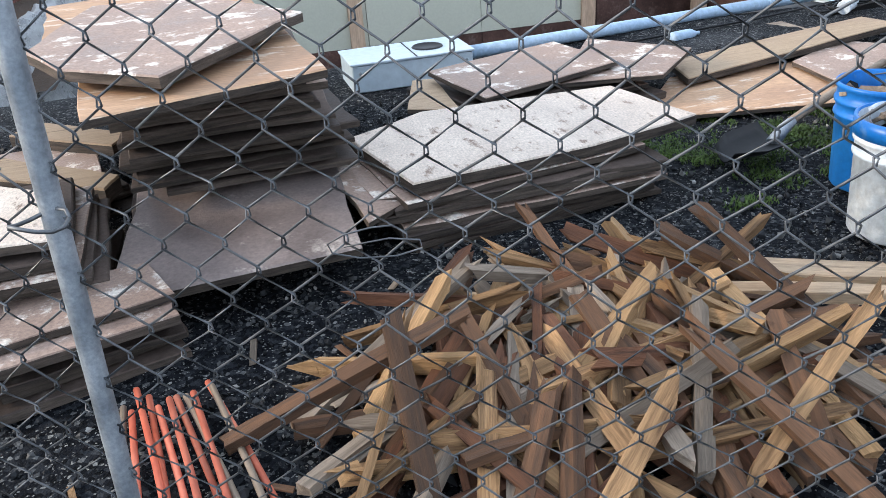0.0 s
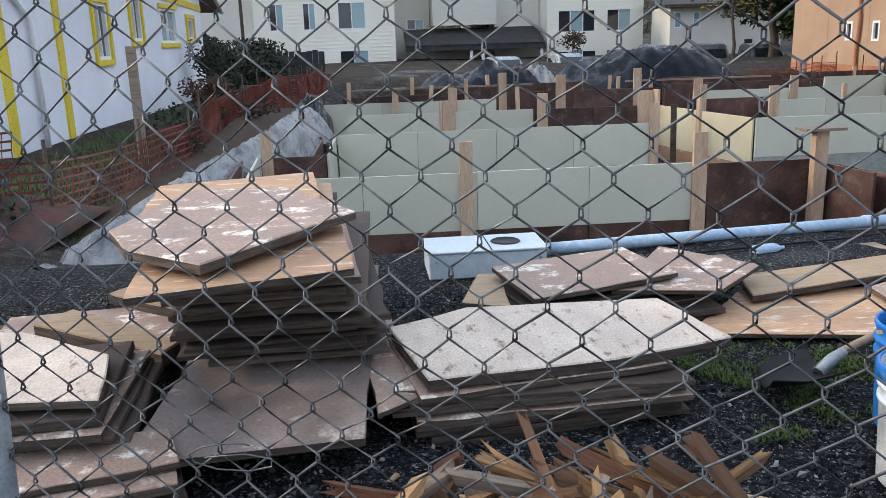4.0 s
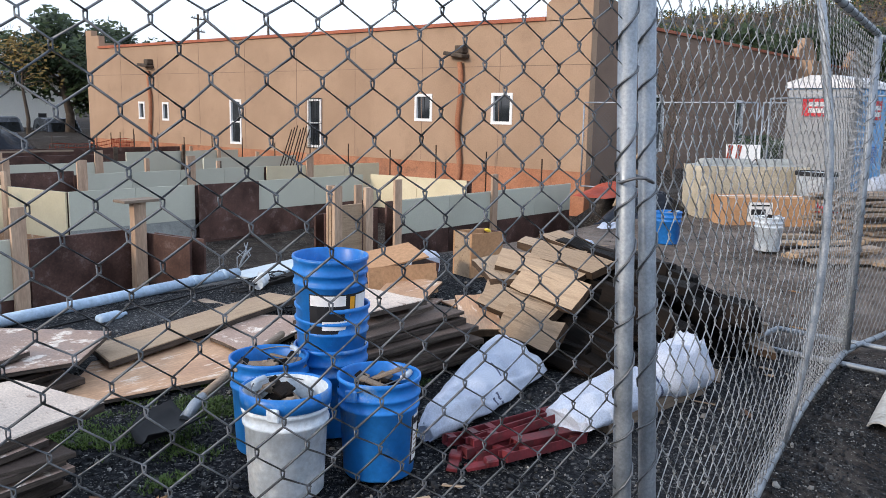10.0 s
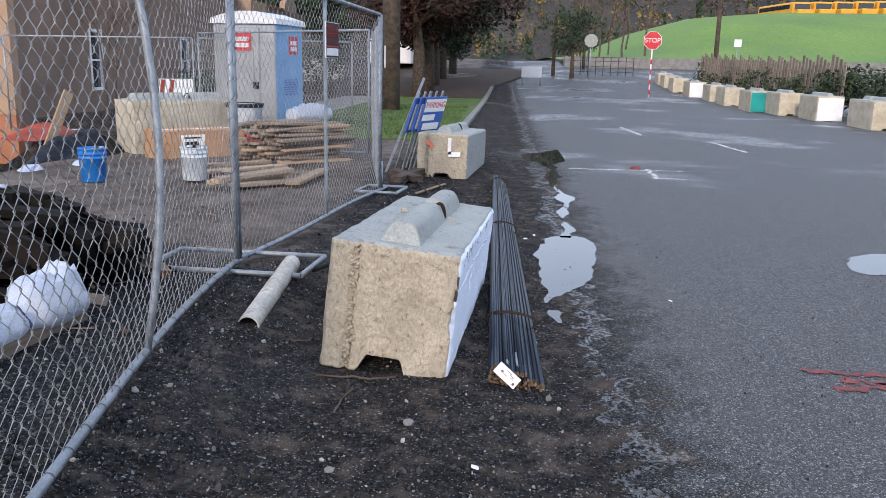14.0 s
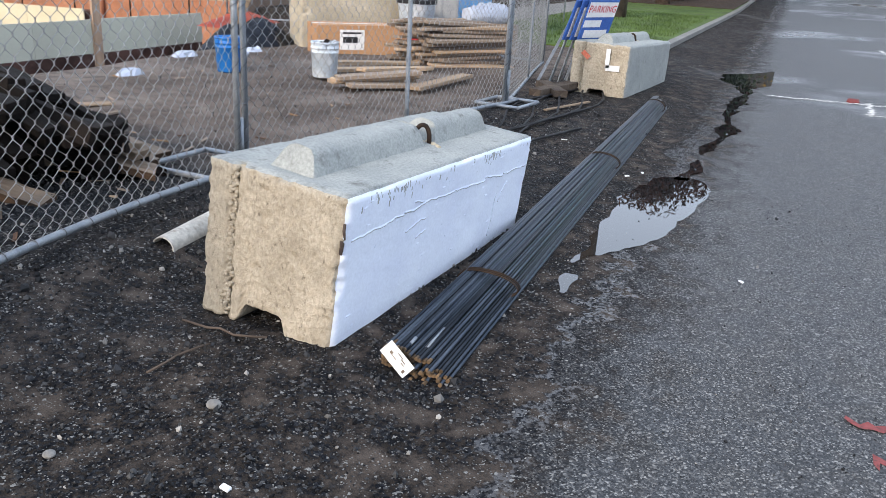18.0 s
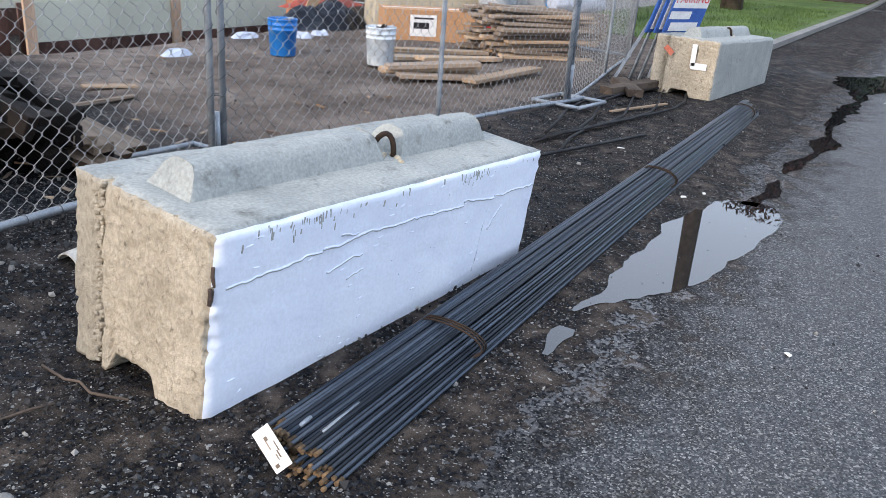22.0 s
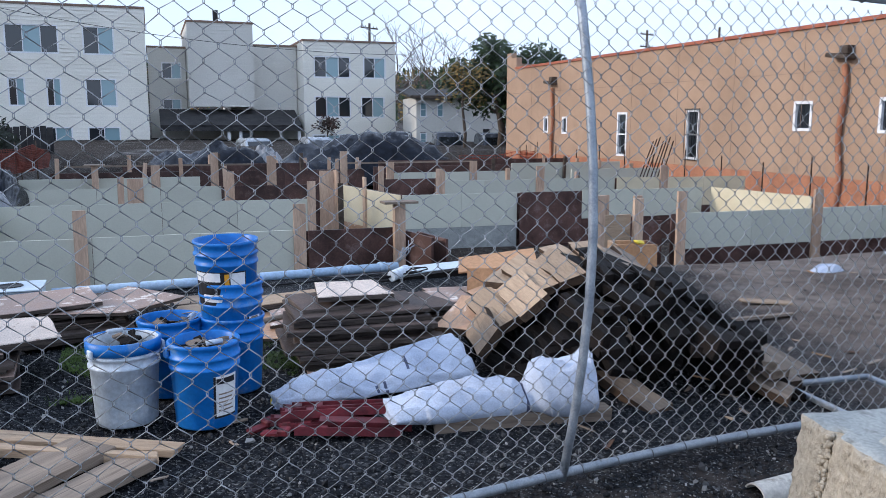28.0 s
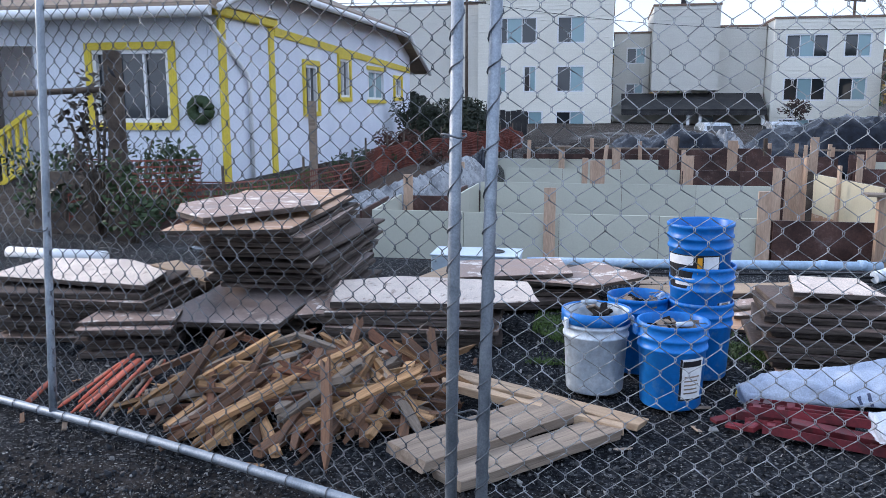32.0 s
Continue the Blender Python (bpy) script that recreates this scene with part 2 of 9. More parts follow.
M["dark_lumber"] = mk("near_black_lumber", (0.003, 0.0024, 0.002), (0.013, 0.009, 0.007), 6, 60, (0.75, 0.95), 0.5, 0.01, 0, 0.6, (0.25, 2, 2), spec=0.2)
M["pale_board"] = mk("pale_board", (0.25, 0.165, 0.10), (0.56, 0.42, 0.285), 5, 70, (0.65, 0.9), 0.5, 0.006, 0, 0.3, (0.35, 5, 5), c3=(0.095, 0.062, 0.042), spot=0.16, spot_scale=5, contrast=0.9)
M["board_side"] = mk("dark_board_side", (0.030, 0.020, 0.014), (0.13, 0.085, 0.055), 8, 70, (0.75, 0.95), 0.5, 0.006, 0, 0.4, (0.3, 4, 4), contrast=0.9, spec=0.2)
M["grey_board"] = mk("grey_board", (0.15, 0.11, 0.08), (0.34, 0.27, 0.205), 4, 60, (0.7, 0.9), 0.35, 0.005, 0, 0.25, (0.2, 6, 6), c3=(0.08, 0.055, 0.04), spot=0.12, contrast=0.8)
M["pvc"] = mk("blue_grey_pvc", (0.33, 0.45, 0.60), (0.42, 0.54, 0.68), 3, 30, (0.35, 0.55), 0.03)
M["pvc_old"] = mk("stained_pvc", (0.44, 0.41, 0.36), (0.62, 0.59, 0.53), 5, 40, (0.4, 0.7), 0.1, c3=(0.24, 0.20, 0.15), spot=0.16)
M["box_grey"] = mk("pale_blue_painted_metal", (0.44, 0.52, 0.58), (0.54, 0.61, 0.66), 3, 30, (0.4, 0.65), 0.04, grit=0.09)
M["black"] = mk("black_rubber", (0.005, 0.005, 0.006), (0.016, 0.016, 0.018), 5, 40, (0.5, 0.8), 0.1, spec=0.3)
M["tarp"] = mk("black_plastic_sheet", (0.004, 0.005, 0.008), (0.014, 0.018, 0.028), 3, 5, (0.12, 0.28), 0.5, 0.06, spec=0.10)
M["tarp_silver"] = mk("grey_plastic_sheet", (0.07, 0.075, 0.085), (0.30, 0.31, 0.32), 2.6, 9, (0.2, 0.4), 0.6, 0.04, 0, 0.0, (3, 0.7, 1), contrast=0.6, spec=0.4)
M["sack"] = mk("white_woven_sack", (0.37, 0.42, 0.53), (0.51, 0.555, 0.645), 5, 160, (0.5, 0.75), 0.35, 0.003, c3=(0.34, 0.34, 0.36), spot=-0.06, spot_scale=7)
M["rebar"] = mk("dark_steel_bar", (0.016, 0.022, 0.033), (0.060, 0.075, 0.098), 5, 160, (0.28, 0.48), 0.25, 0.002, 0.65, 0.55, (0.25, 1, 1))
M["rust_end"] = mk("rusty_cut_end", (0.055, 0.036, 0.020), (0.17, 0.11, 0.06), 20, 120, (0.7, 0.9), 0.4, 0.003, 0.1, 0.45)
M["rust"] = mk("rusty_steel", (0.014, 0.010, 0.008), (0.052, 0.030, 0.017), 12, 90, (0.7, 0.9), 0.3, 0.004, 0.2)
M["red_steel"] = mk("red_painted_steel", (0.055, 0.009, 0.012), (0.19, 0.026, 0.034), 8, 60, (0.4, 0.7), 0.15, 0.003, 0, 0.25, c3=(0.06, 0.03, 0.028), spot=0.2)
M["mesh_orange"] = mk("orange_netting", (0.22, 0.034, 0.018), (0.40, 0.070, 0.032), 2, 40, (0.5, 0.7), 0.3, 0.02)
# Net colour lowered for the shade on it and the dark ground behind.
M["mesh_dull"] = mk("dull_orange_netting", (0.10, 0.030, 0.022), (0.23, 0.072, 0.050), 2, 40, (0.6, 0.8), 0.3, 0.02)
M["card"] = mk("brown_cardboard", (0.40, 0.22, 0.11), (0.48, 0.28, 0.15), 2, 40, (0.75, 0.9), 0.05)
M["paper"] = mk("white_paper", (0.70, 0.70, 0.70), (0.78, 0.78, 0.77), 5, 40, (0.6, 0.8), 0.03, grit=0.09)
M["red_print"] = mk("red_print", (0.50, 0.02, 0.03), (0.60, 0.04, 0.05), 5, 40, (0.5, 0.7), 0.0)
M["slate_print"] = mk("slate_blue_print", (0.05, 0.06, 0.11), (0.09, 0.10, 0.16), 5, 40, (0.5, 0.7), 0.0)
M["dull_red"] = mk("dull_red_print", (0.26, 0.018, 0.022), (0.33, 0.03, 0.035), 5, 40, (0.5, 0.7), 0.0)
M["blue_print"] = mk("blue_print", (0.03, 0.09, 0.34), (0.05, 0.13, 0.42), 5, 40, (0.5, 0.7), 0.0)
M["ink"] = mk("black_ink", (0.010, 0.010, 0.012), (0.02, 0.02, 0.022), 5, 40, (0.5, 0.7), 0.0)
M["potty_grey"] = mk("grey_cabin_plastic", (0.30, 0.31, 0.32), (0.38, 0.39, 0.40), 2, 30, (0.4, 0.6), 0.05, grit=0.09)
M["potty_blue"] = mk("blue_cabin_plastic", (0.12, 0.33, 0.62), (0.18, 0.40, 0.70), 2, 30, (0.4, 0.6), 0.05, grit=0.09)
M["potty_roof"] = mk("translucent_white_roof", (0.62, 0.62, 0.64), (0.70, 0.70, 0.72), 2, 30, (0.4, 0.6), 0.03)
M["bark"] = mk("tree_bark", (0.045, 0.032, 0.024), (0.11, 0.085, 0.065), 6, 40, (0.85, 0.95), 0.6, 0.02)
M["leaf_dark"] = mk("dark_green_leaf", (0.014, 0.026, 0.010), (0.045, 0.070, 0.025), 1.5, 8, (0.5, 0.8), 0.0, 0.01, 0, 0.2)
# Leaf colour darkened to carry the shade that lies on the hedge.
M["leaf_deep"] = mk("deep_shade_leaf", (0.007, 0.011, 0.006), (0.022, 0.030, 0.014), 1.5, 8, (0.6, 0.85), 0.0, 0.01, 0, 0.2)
M["leaf_red"] = mk("red_brown_leaf", (0.020, 0.018, 0.010), (0.080, 0.030, 0.020), 1.2, 8, (0.55, 0.8), 0.0, 0.01, 0, 0.2)
M["leaf_vine"] = mk("dead_vine_leaf", (0.020, 0.018, 0.013), (0.060, 0.045, 0.032), 1.2, 8, (0.6, 0.85), 0.0, 0.01, 0, 0.2)
M["leaf_gold"] = mk("golden_leaf", (0.10, 0.075, 0.018), (0.24, 0.15, 0.035), 1.2, 8, (0.55, 0.8), 0.0, 0.01, 0, 0.2)
M["twig"] = mk("bare_twig", (0.065, 0.048, 0.036), (0.13, 0.10, 0.08), 4, 30, (0.85, 0.95), 0.0)
M["grass"] = mk("grass_blade", (0.030, 0.060, 0.010), (0.095, 0.15, 0.028), 1.5, 12, (0.5, 0.8), 0.0, 0.01)
M["stone"] = mk("gravel_stone", (0.030, 0.033, 0.038), (0.13, 0.135, 0.14), 14, 60, (0.45, 0.85), 0.2, 0.003, contrast=0.9)
M["hill"] = mk("wooded_hill", (0.026, 0.028, 0.024), (0.066, 0.056, 0.044), 0.05, 0.8, (0.9, 1.0), 0.6, 1.5)
M["lawn"] = mk("bright_lawn", (0.095, 0.175, 0.030), (0.16, 0.26, 0.055), 0.1, 4, (0.7, 0.9), 0.3, 0.03)
M["kerb"] = mk("kerb_concrete", (0.16, 0.155, 0.145), (0.25, 0.24, 0.225), 3, 40, (0.7, 0.9), 0.3)
M["car_dark"] = mk("dark_car_paint", (0.015, 0.020, 0.030), (0.03, 0.036, 0.05), 2, 20, (0.15, 0.3), 0.0)
M["car_silver"] = mk("silver_car_paint", (0.34, 0.38, 0.42), (0.42, 0.45, 0.48), 2, 20, (0.2, 0.35), 0.0, 0.01, 0.4)
M["bus"] = mk("bus_yellow", (0.66, 0.30, 0.02), (0.72, 0.36, 0.03), 2, 20, (0.35, 0.5), 0.0)
M["teal"] = mk("teal_paint", (0.01, 0.23, 0.22), (0.02, 0.32, 0.30), 2, 30, (0.6, 0.8), 0.1)
M["shop_white"] = mk("white_road_paint", (0.62, 0.60, 0.56), (0.74, 0.72, 0.68), 6, 50, (0.7, 0.9), 0.1)


def glass_dark(name, tint, rough=0.06):
    m = bpy.data.materials.new(name)
    m.use_nodes = True
    b = m.node_tree.nodes["Principled BSDF"]
    b.inputs["Base Color"].default_value = (*tint, 1)
    b.inputs["Roughness"].default_value = rough
    b.inputs["Specular IOR Level"].default_value = 0.8
    return m


M["pane"] = glass_dark("window_pane", (0.020, 0.024, 0.028))
# Cyan sky reflection is put into this pane colour; a curtain shares it.
M["pane_pale"] = glass_dark("curtain_sky_pane", (0.24, 0.36, 0.39), 0.12)
M["water"] = glass_dark("standing_water", (0.010, 0.011, 0.012), 0.015)
M["water"].node_tree.nodes["Principled BSDF"].inputs["Specular IOR Level"].default_value = 0.9


def ground_material():
    """Wet asphalt on the street, trodden brown dirt on the verge and lot, dark crushed stone by the fence, grass to the east."""
    m = bpy.data.materials.new("ground_mix")
    m.use_nodes = True
    n, l = m.node_tree.nodes, m.node_tree.links
    b = n["Principled BSDF"]
    tc, sep = n.new("ShaderNodeTexCoord"), n.new("ShaderNodeSeparateXYZ")
    l.new(tc.outputs["Object"], sep.inputs[0])

    def noise_at(s, d=6.0):
        t = n.new("ShaderNodeTexNoise")
        t.inputs["Scale"].default_value, t.inputs["Detail"].default_value, t.inputs["Roughness"].default_value = s, d, 0.65
        l.new(tc.outputs["Object"], t.inputs["Vector"])
        return t.outputs["Fac"]

    def ramp(src, *stops):
        r = n.new("ShaderNodeValToRGB")
        while len(r.color_ramp.elements) < len(stops):
            r.color_ramp.elements.new(0.5)
        for e, (p, c) in zip(r.color_ramp.elements, stops):
            e.position, e.color = p, (*c, 1) if not isinstance(c, float) else (c, c, c, 1)
        l.new(src, r.inputs["Fac"])
        return r.outputs["Color"]

    def math_(op, a, c):
        k = n.new("ShaderNodeMath")
        k.operation = op
        for i, v in enumerate((a, c)):
            if isinstance(v, (int, float)):
                k.inputs[i].default_value = v
            else:
                l.new(v, k.inputs[i])
        return k.outputs[0]

    def mixc(f, a, c):
        k = n.new("ShaderNodeMix")
        k.data_type = "RGBA"
        l.new(f, k.inputs["Factor"])
        l.new(a, k.inputs["A"])
        l.new(c, k.inputs["B"])
        return k.outputs["Result"]

    def step(src, lo, hi):
        k = n.new("ShaderNodeMapRange")
        k.inputs["From Min"].default_value, k.inputs["From Max"].default_value = lo, hi
        k.interpolation_type = "SMOOTHSTEP"
        l.new(src, k.inputs["Value"])
        return k.outputs[0]

    def cells(sc):
        v = n.new("ShaderNodeTexVoronoi")
        v.inputs["Scale"].default_value = sc
        l.new(tc.outputs["Object"], v.inputs["Vector"])
        k = n.new("ShaderNodeSeparateColor")
        l.new(v.outputs["Color"], k.inputs[0])
        return k.outputs[0], v.outputs["Distance"]

    grit, speck, mid, wide = noise_at(150.0, 4.0), noise_at(55.0, 4.0), noise_at(6.0), noise_at(1.1)
    broad = noise_at(0.23, 3.0)
    agg, agg_d = cells(160.0)
    chip, chip_d = cells(75.0)
    asphalt = ramp(agg, (0.0, (0.008, 0.0085, 0.010)), (0.45, (0.034, 0.036, 0.040)), (0.78, (0.074, 0.075, 0.078)), (0.93, (0.14, 0.14, 0.14)), (1.0, (0.29, 0.286, 0.275)))
    worn = ramp(agg, (0.0, (0.014, 0.014, 0.0155)), (0.6, (0.045, 0.0445, 0.045)), (0.93, (0.13, 0.126, 0.12)), (1.0, (0.29, 0.283, 0.27)))
    asphalt = mixc(step(broad, 0.40, 0.64), asphalt, mixc(step(mid, 0.42, 0.6), asphalt, worn))
    dirt = ramp(mid, (0.34, (0.013, 0.0108, 0.009)), (0.52, (0.034, 0.0275, 0.023)), (0.68, (0.082, 0.067, 0.057)))
    lot = ramp(wide, (0.34, (0.070, 0.054, 0.045)), (0.52, (0.140, 0.112, 0.094)), (0.68, (0.215, 0.180, 0.155)))
    lot = mixc(math_("MULTIPLY", step(mid, 0.55, 0.36), 0.5), lot, dirt)
    gravel = ramp(chip, (0.0, (0.0025, 0.003, 0.004)), (0.55, (0.009, 0.010, 0.013)), (0.90, (0.026, 0.028, 0.032)), (1.0, (0.11, 0.11, 0.11)))
    yw = math_("ADD", sep.outputs["Y"], math_("MULTIPLY", math_("SUBTRACT", mid, 0.5), 0.9))
    yw2 = math_("ADD", sep.outputs["Y"], math_("MULTIPLY", math_("SUBTRACT", wide, 0.5), 1.6))
    xw = math_("ADD", sep.outputs["X"], math_("MULTIPLY", math_("SUBTRACT", wide, 0.5), 2.0))
    near_gravel = mixc(step(math_("SUBTRACT", xw, math_("MULTIPLY", yw2, 0.35)), 0.6, 1.7), gravel, lot)
    verge = mixc(step(speck, 0.40, 0.55), dirt, gravel)
    verge = mixc(step(mid, 0.46, 0.62), verge, dirt)
    lot_all = mixc(step(yw2, 5.6, 6.6), near_gravel, dirt)
    inner = mixc(step(yw, 1.0, 1.6), verge, lot_all)
    ye = math_("ADD", yw, math_("MULTIPLY", math_("SUBTRACT", wide, 0.5), 0.55))
    col = mixc(step(math_("ADD", ye, math_("MULTIPLY", math_("SUBTRACT", speck, 0.5), 0.5)), -1.04, -0.70), asphalt, inner)
    # small pale grit shows everywhere
    fleck, _ = cells(230.0)
    pale = ramp(speck, (0.3, (0.10, 0.10, 0.098)), (0.7, (0.30, 0.295, 0.28)))
    col = mixc(math_("MULTIPLY", step(fleck, 0.938, 0.958), step(speck, 0.40, 0.55)), col, pale)
    stone, _ = cells(95.0)
    col = mixc(math_("MULTIPLY", step(stone, 0.982, 0.99), step(speck, 0.36, 0.46)), col, pale)
    l.new(col, b.inputs["Base Color"])
    # the gutter beside the road lies wet, and the road keeps a damp sheen
    gut = math_("ABSOLUTE", math_("ADD", ye, 0.74), 0.0)
    film = step(math_("ADD", gut, math_("MULTIPLY", step(speck, 0.42, 0.58), 0.06)), 0.02, 0.09)
    dry = math_("MULTIPLY", film, step(broad, 0.22, 0.50))
    road = step(ye, -0.80, -1.25)
    r1 = n.new("ShaderNodeMapRange")
    r1.inputs["To Min"].default_value, r1.inputs["To Max"].default_value = 0.12, 0.88
    l.new(dry, r1.inputs["Value"])
    damp = math_("SUBTRACT", r1.outputs[0], math_("MULTIPLY", road, 0.30))
    l.new(damp, b.inputs["Roughness"])
    l.new(math_("ADD", math_("SUBTRACT", 0.5, math_("MULTIPLY", film, 0.42)), math_("MULTIPLY", road, 0.36)), b.inputs["Specular IOR Level"])
    h = math_("ADD", math_("MULTIPLY", speck, 0.6), math_("ADD", math_("MULTIPLY", grit, 0.4), math_("MULTIPLY", agg_d, -0.5)))
    bp = n.new("ShaderNodeBump")
    bp.inputs["Strength"].default_value, bp.inputs["Distance"].default_value = 0.6, 0.009
    l.new(math_("ADD", 0.10, math_("MULTIPLY", dry, 0.60)), bp.inputs["Strength"])
    l.new(h, bp.inputs["Height"])
    l.new(bp.outputs[0], b.inputs["Normal"])
    return m


M["ground"] = ground_material()
M["lawn_near"] = mk("verge_soil", (0.045, 0.080, 0.012), (0.10, 0.155, 0.028), 0.8, 30, (0.8, 0.95), 0.5, 0.03, c3=(0.06, 0.05, 0.03), spot=0.15, spot_scale=2)
M["bed"] = mk("leaf_litter", (0.028, 0.017, 0.011), (0.075, 0.046, 0.028), 1.6, 24, (0.85, 0.95), 0.6, 0.03, contrast=0.8)
M["scrap"] = mk("reddish_scrap", (0.018, 0.013, 0.010), (0.10, 0.040, 0.032), 3.5, 30, (0.6, 0.9), 0.5, 0.02, contrast=0.4)
M["maroon"] = mk("maroon_print", (0.045, 0.008, 0.010), (0.075, 0.012, 0.015), 5, 40, (0.5, 0.7), 0.0)
M["mark_red"] = mk("worn_red_spray", (0.15, 0.035, 0.036), (0.27, 0.070, 0.066), 6, 50, (0.7, 0.9), 0.1, c3=(0.05, 0.045, 0.045), spot=0.25, spot_scale=40)


def island_stone():
    m = bpy.data.materials.new("mixed_stone")
    m.use_nodes = True
    n, l = m.node_tree.nodes, m.node_tree.links
    g, r = n.new("ShaderNodeNewGeometry"), n.new("ShaderNodeValToRGB")
    while len(r.color_ramp.elements) < 4:
        r.color_ramp.elements.new(0.5)
    for e, (p, c) in zip(r.color_ramp.elements, ((0.0, (0.005, 0.0055, 0.007)), (0.60, (0.022, 0.024, 0.028)), (0.90, (0.060, 0.060, 0.060)), (1.0, (0.34, 0.33, 0.31)))):
        e.position, e.color = p, (*c, 1)
    l.new(g.outputs["Random Per Island"], r.inputs["Fac"])
    l.new(r.outputs["Color"], n["Principled BSDF"].inputs["Base Color"])
    n["Principled BSDF"].inputs["Roughness"].default_value = 0.6
    n["Principled BSDF"].inputs["Specular IOR Level"].default_value = 0.25
    return m


M["stone_var"] = island_stone()

# ---- building helpers ----
def smooth01(a, b, v):
    t = min(1.0, max(0.0, (v - a) / (b - a)))
    return t * t * (3 - 2 * t)


def rise(x):
    """The street climbs a little to the east."""
    return min(1.9, 0.0012 * max(0.0, x - 26) ** 2)


def ground_z(x, y):
    """Height of the ground: street at zero, verge and lot a little higher, a slope down to the foundation pit."""
    west = 1 - smooth01(-0.5, 3.5, x)
    lot = 0.04 + 0.10 * west
    z = lot * smooth01(0.5, 1.3, y) - 0.05 * smooth01(0.0, -0.5, y) + 0.022 * smooth01(-1.05, -1.8, y)
    if x < 14:
        pit = smooth01(5.4, 7.9, y) if x < 10.5 else smooth01(7.5, 9.5, y)
        pit = pit * (1 - smooth01(30, 33, y)) * smooth01(-6.5, -4.8, x)
        z -= 0.95 * pit
    z += 0.015 * math.sin(1.7 * x + 0.6 * y) * smooth01(1.0, 2.0, y)
    return z + rise(x)


def part(name, bm, material, parent=None, label="", m=None):
    """Links a bmesh as one mesh object, under a thing if one is given."""
    me = bpy.data.meshes.new(name)
    bm.to_mesh(me)
    bm.free()
    mats = material if isinstance(material, (list, tuple)) else [material]
    for k in mats:
        me.materials.append(k)
    ob = new(name, me)
    if parent is not None:
        ob.parent = parent
    if m is not None:
        ob.matrix_basis = m
    if label:
        ob["label"] = label
    return ob


def thing(name, m, label, category, group="", kind=""):
    ob = new(name)
    ob.empty_display_size = 0.1
    ob.matrix_basis = m
    return tagged(ob, label, category, group, kind)


def add_box(bm, sx, sy, sz, m=None, bevel=0.0, jitter=0.0, rng=None):
    """A box of that size with its centre at the origin of m."""
    r = bmesh.ops.create_cube(bm, size=1.0)
    vs = r["verts"]
    for v in vs:
        v.co = Vector((v.co.x * sx, v.co.y * sy, v.co.z * sz))
        if jitter:
            v.co += Vector([rng.uniform(-jitter, jitter) for _ in range(3)])
    if bevel:
        es = list({e for v in vs for e in v.link_edges})
        out = bmesh.ops.bevel(bm, geom=es, offset=bevel, segments=1, affect="EDGES", profile=0.5)
        vs = list({v for f in out["faces"] for v in f.verts} | {v for v in vs if v.is_valid})
    if m is not None:
        bmesh.ops.transform(bm, matrix=m, verts=vs)
    return vs


def box_bm(sx, sy, sz, m=None, bevel=0.0, jitter=0.0, rng=None):
    bm = bmesh.new()
    add_box(bm, sx, sy, sz, m, bevel, jitter, rng)
    return bm


def span_bm(x0, x1, y0, y1, z0, z1, bevel=0.0):
    return box_bm(x1 - x0, y1 - y0, z1 - z0, Matrix.Translation(((x0 + x1) / 2, (y0 + y1) / 2, (z0 + z1) / 2)), bevel)


def tube(bm, pts, r, sides=8, cap=True, radii=None):
    """A pipe along points."""
    pts = [Vector(p) for p in pts]
    rings = []
    side = None
    for i, p in enumerate(pts):
        d = (pts[min(i + 1, len(pts) - 1)] - pts[max(i - 1, 0)]).normalized()
        if side is None:
            side = d.orthogonal().normalized()
        side = (side - d * side.dot(d)).normalized()
        up = d.cross(side)
        rr = radii[i] if radii else r
        rings.append([bm.verts.new(p + rr * (math.cos(a) * side + math.sin(a) * up))
                      for a in (2 * math.pi * k / sides for k in range(sides))])
    for a, b in zip(rings, rings[1:]):
        for k in range(sides):
            f = bm.faces.new((a[k], a[(k + 1) % sides], b[(k + 1) % sides], b[k]))
            f.smooth = True
    if cap:
        bm.faces.new(list(reversed(rings[0])))
        bm.faces.new(rings[-1])


def tube_bm(pts, r, sides=8, cap=True, radii=None):
    bm = bmesh.new()
    tube(bm, pts, r, sides, cap, radii)
    return bm


def lathe_bm(profile, sides=28, cap=False):
    """A turned shape from (radius, height) pairs."""
    bm = bmesh.new()
    rings = [[bm.verts.new((r * math.cos(2 * math.pi * k / sides), r * math.sin(2 * math.pi * k / sides), z))
              for k in range(sides)] for r, z in profile]
    for a, b in zip(rings, rings[1:]):
        for k in range(sides):
            f = bm.faces.new((a[k], a[(k + 1) % sides], b[(k + 1) % sides], b[k]))
            f.smooth = True
    if cap:
        bm.faces.new(list(reversed(rings[0])))
        bm.faces.new(rings[-1])
    return bm


def prism_bm(outline, z0, z1, bevel=0.0):
    """A flat sheet of that outline (x, y), with thickness."""
    bm = bmesh.new()
    lo = [bm.verts.new((x, y, z0)) for x, y in outline]
    hi = [bm.verts.new((x, y, z1)) for x, y in outline]
    n = len(outline)
    bm.faces.new(list(reversed(lo)))
    bm.faces.new(hi)
    for k in range(n):
        bm.faces.new((lo[k], lo[(k + 1) % n], hi[(k + 1) % n], hi[k]))
    bmesh.ops.recalc_face_normals(bm, faces=bm.faces)
    if bevel:
        bmesh.ops.bevel(bm, geom=list(bm.edges), offset=bevel, segments=1, affect="EDGES", profile=0.5)
    return bm


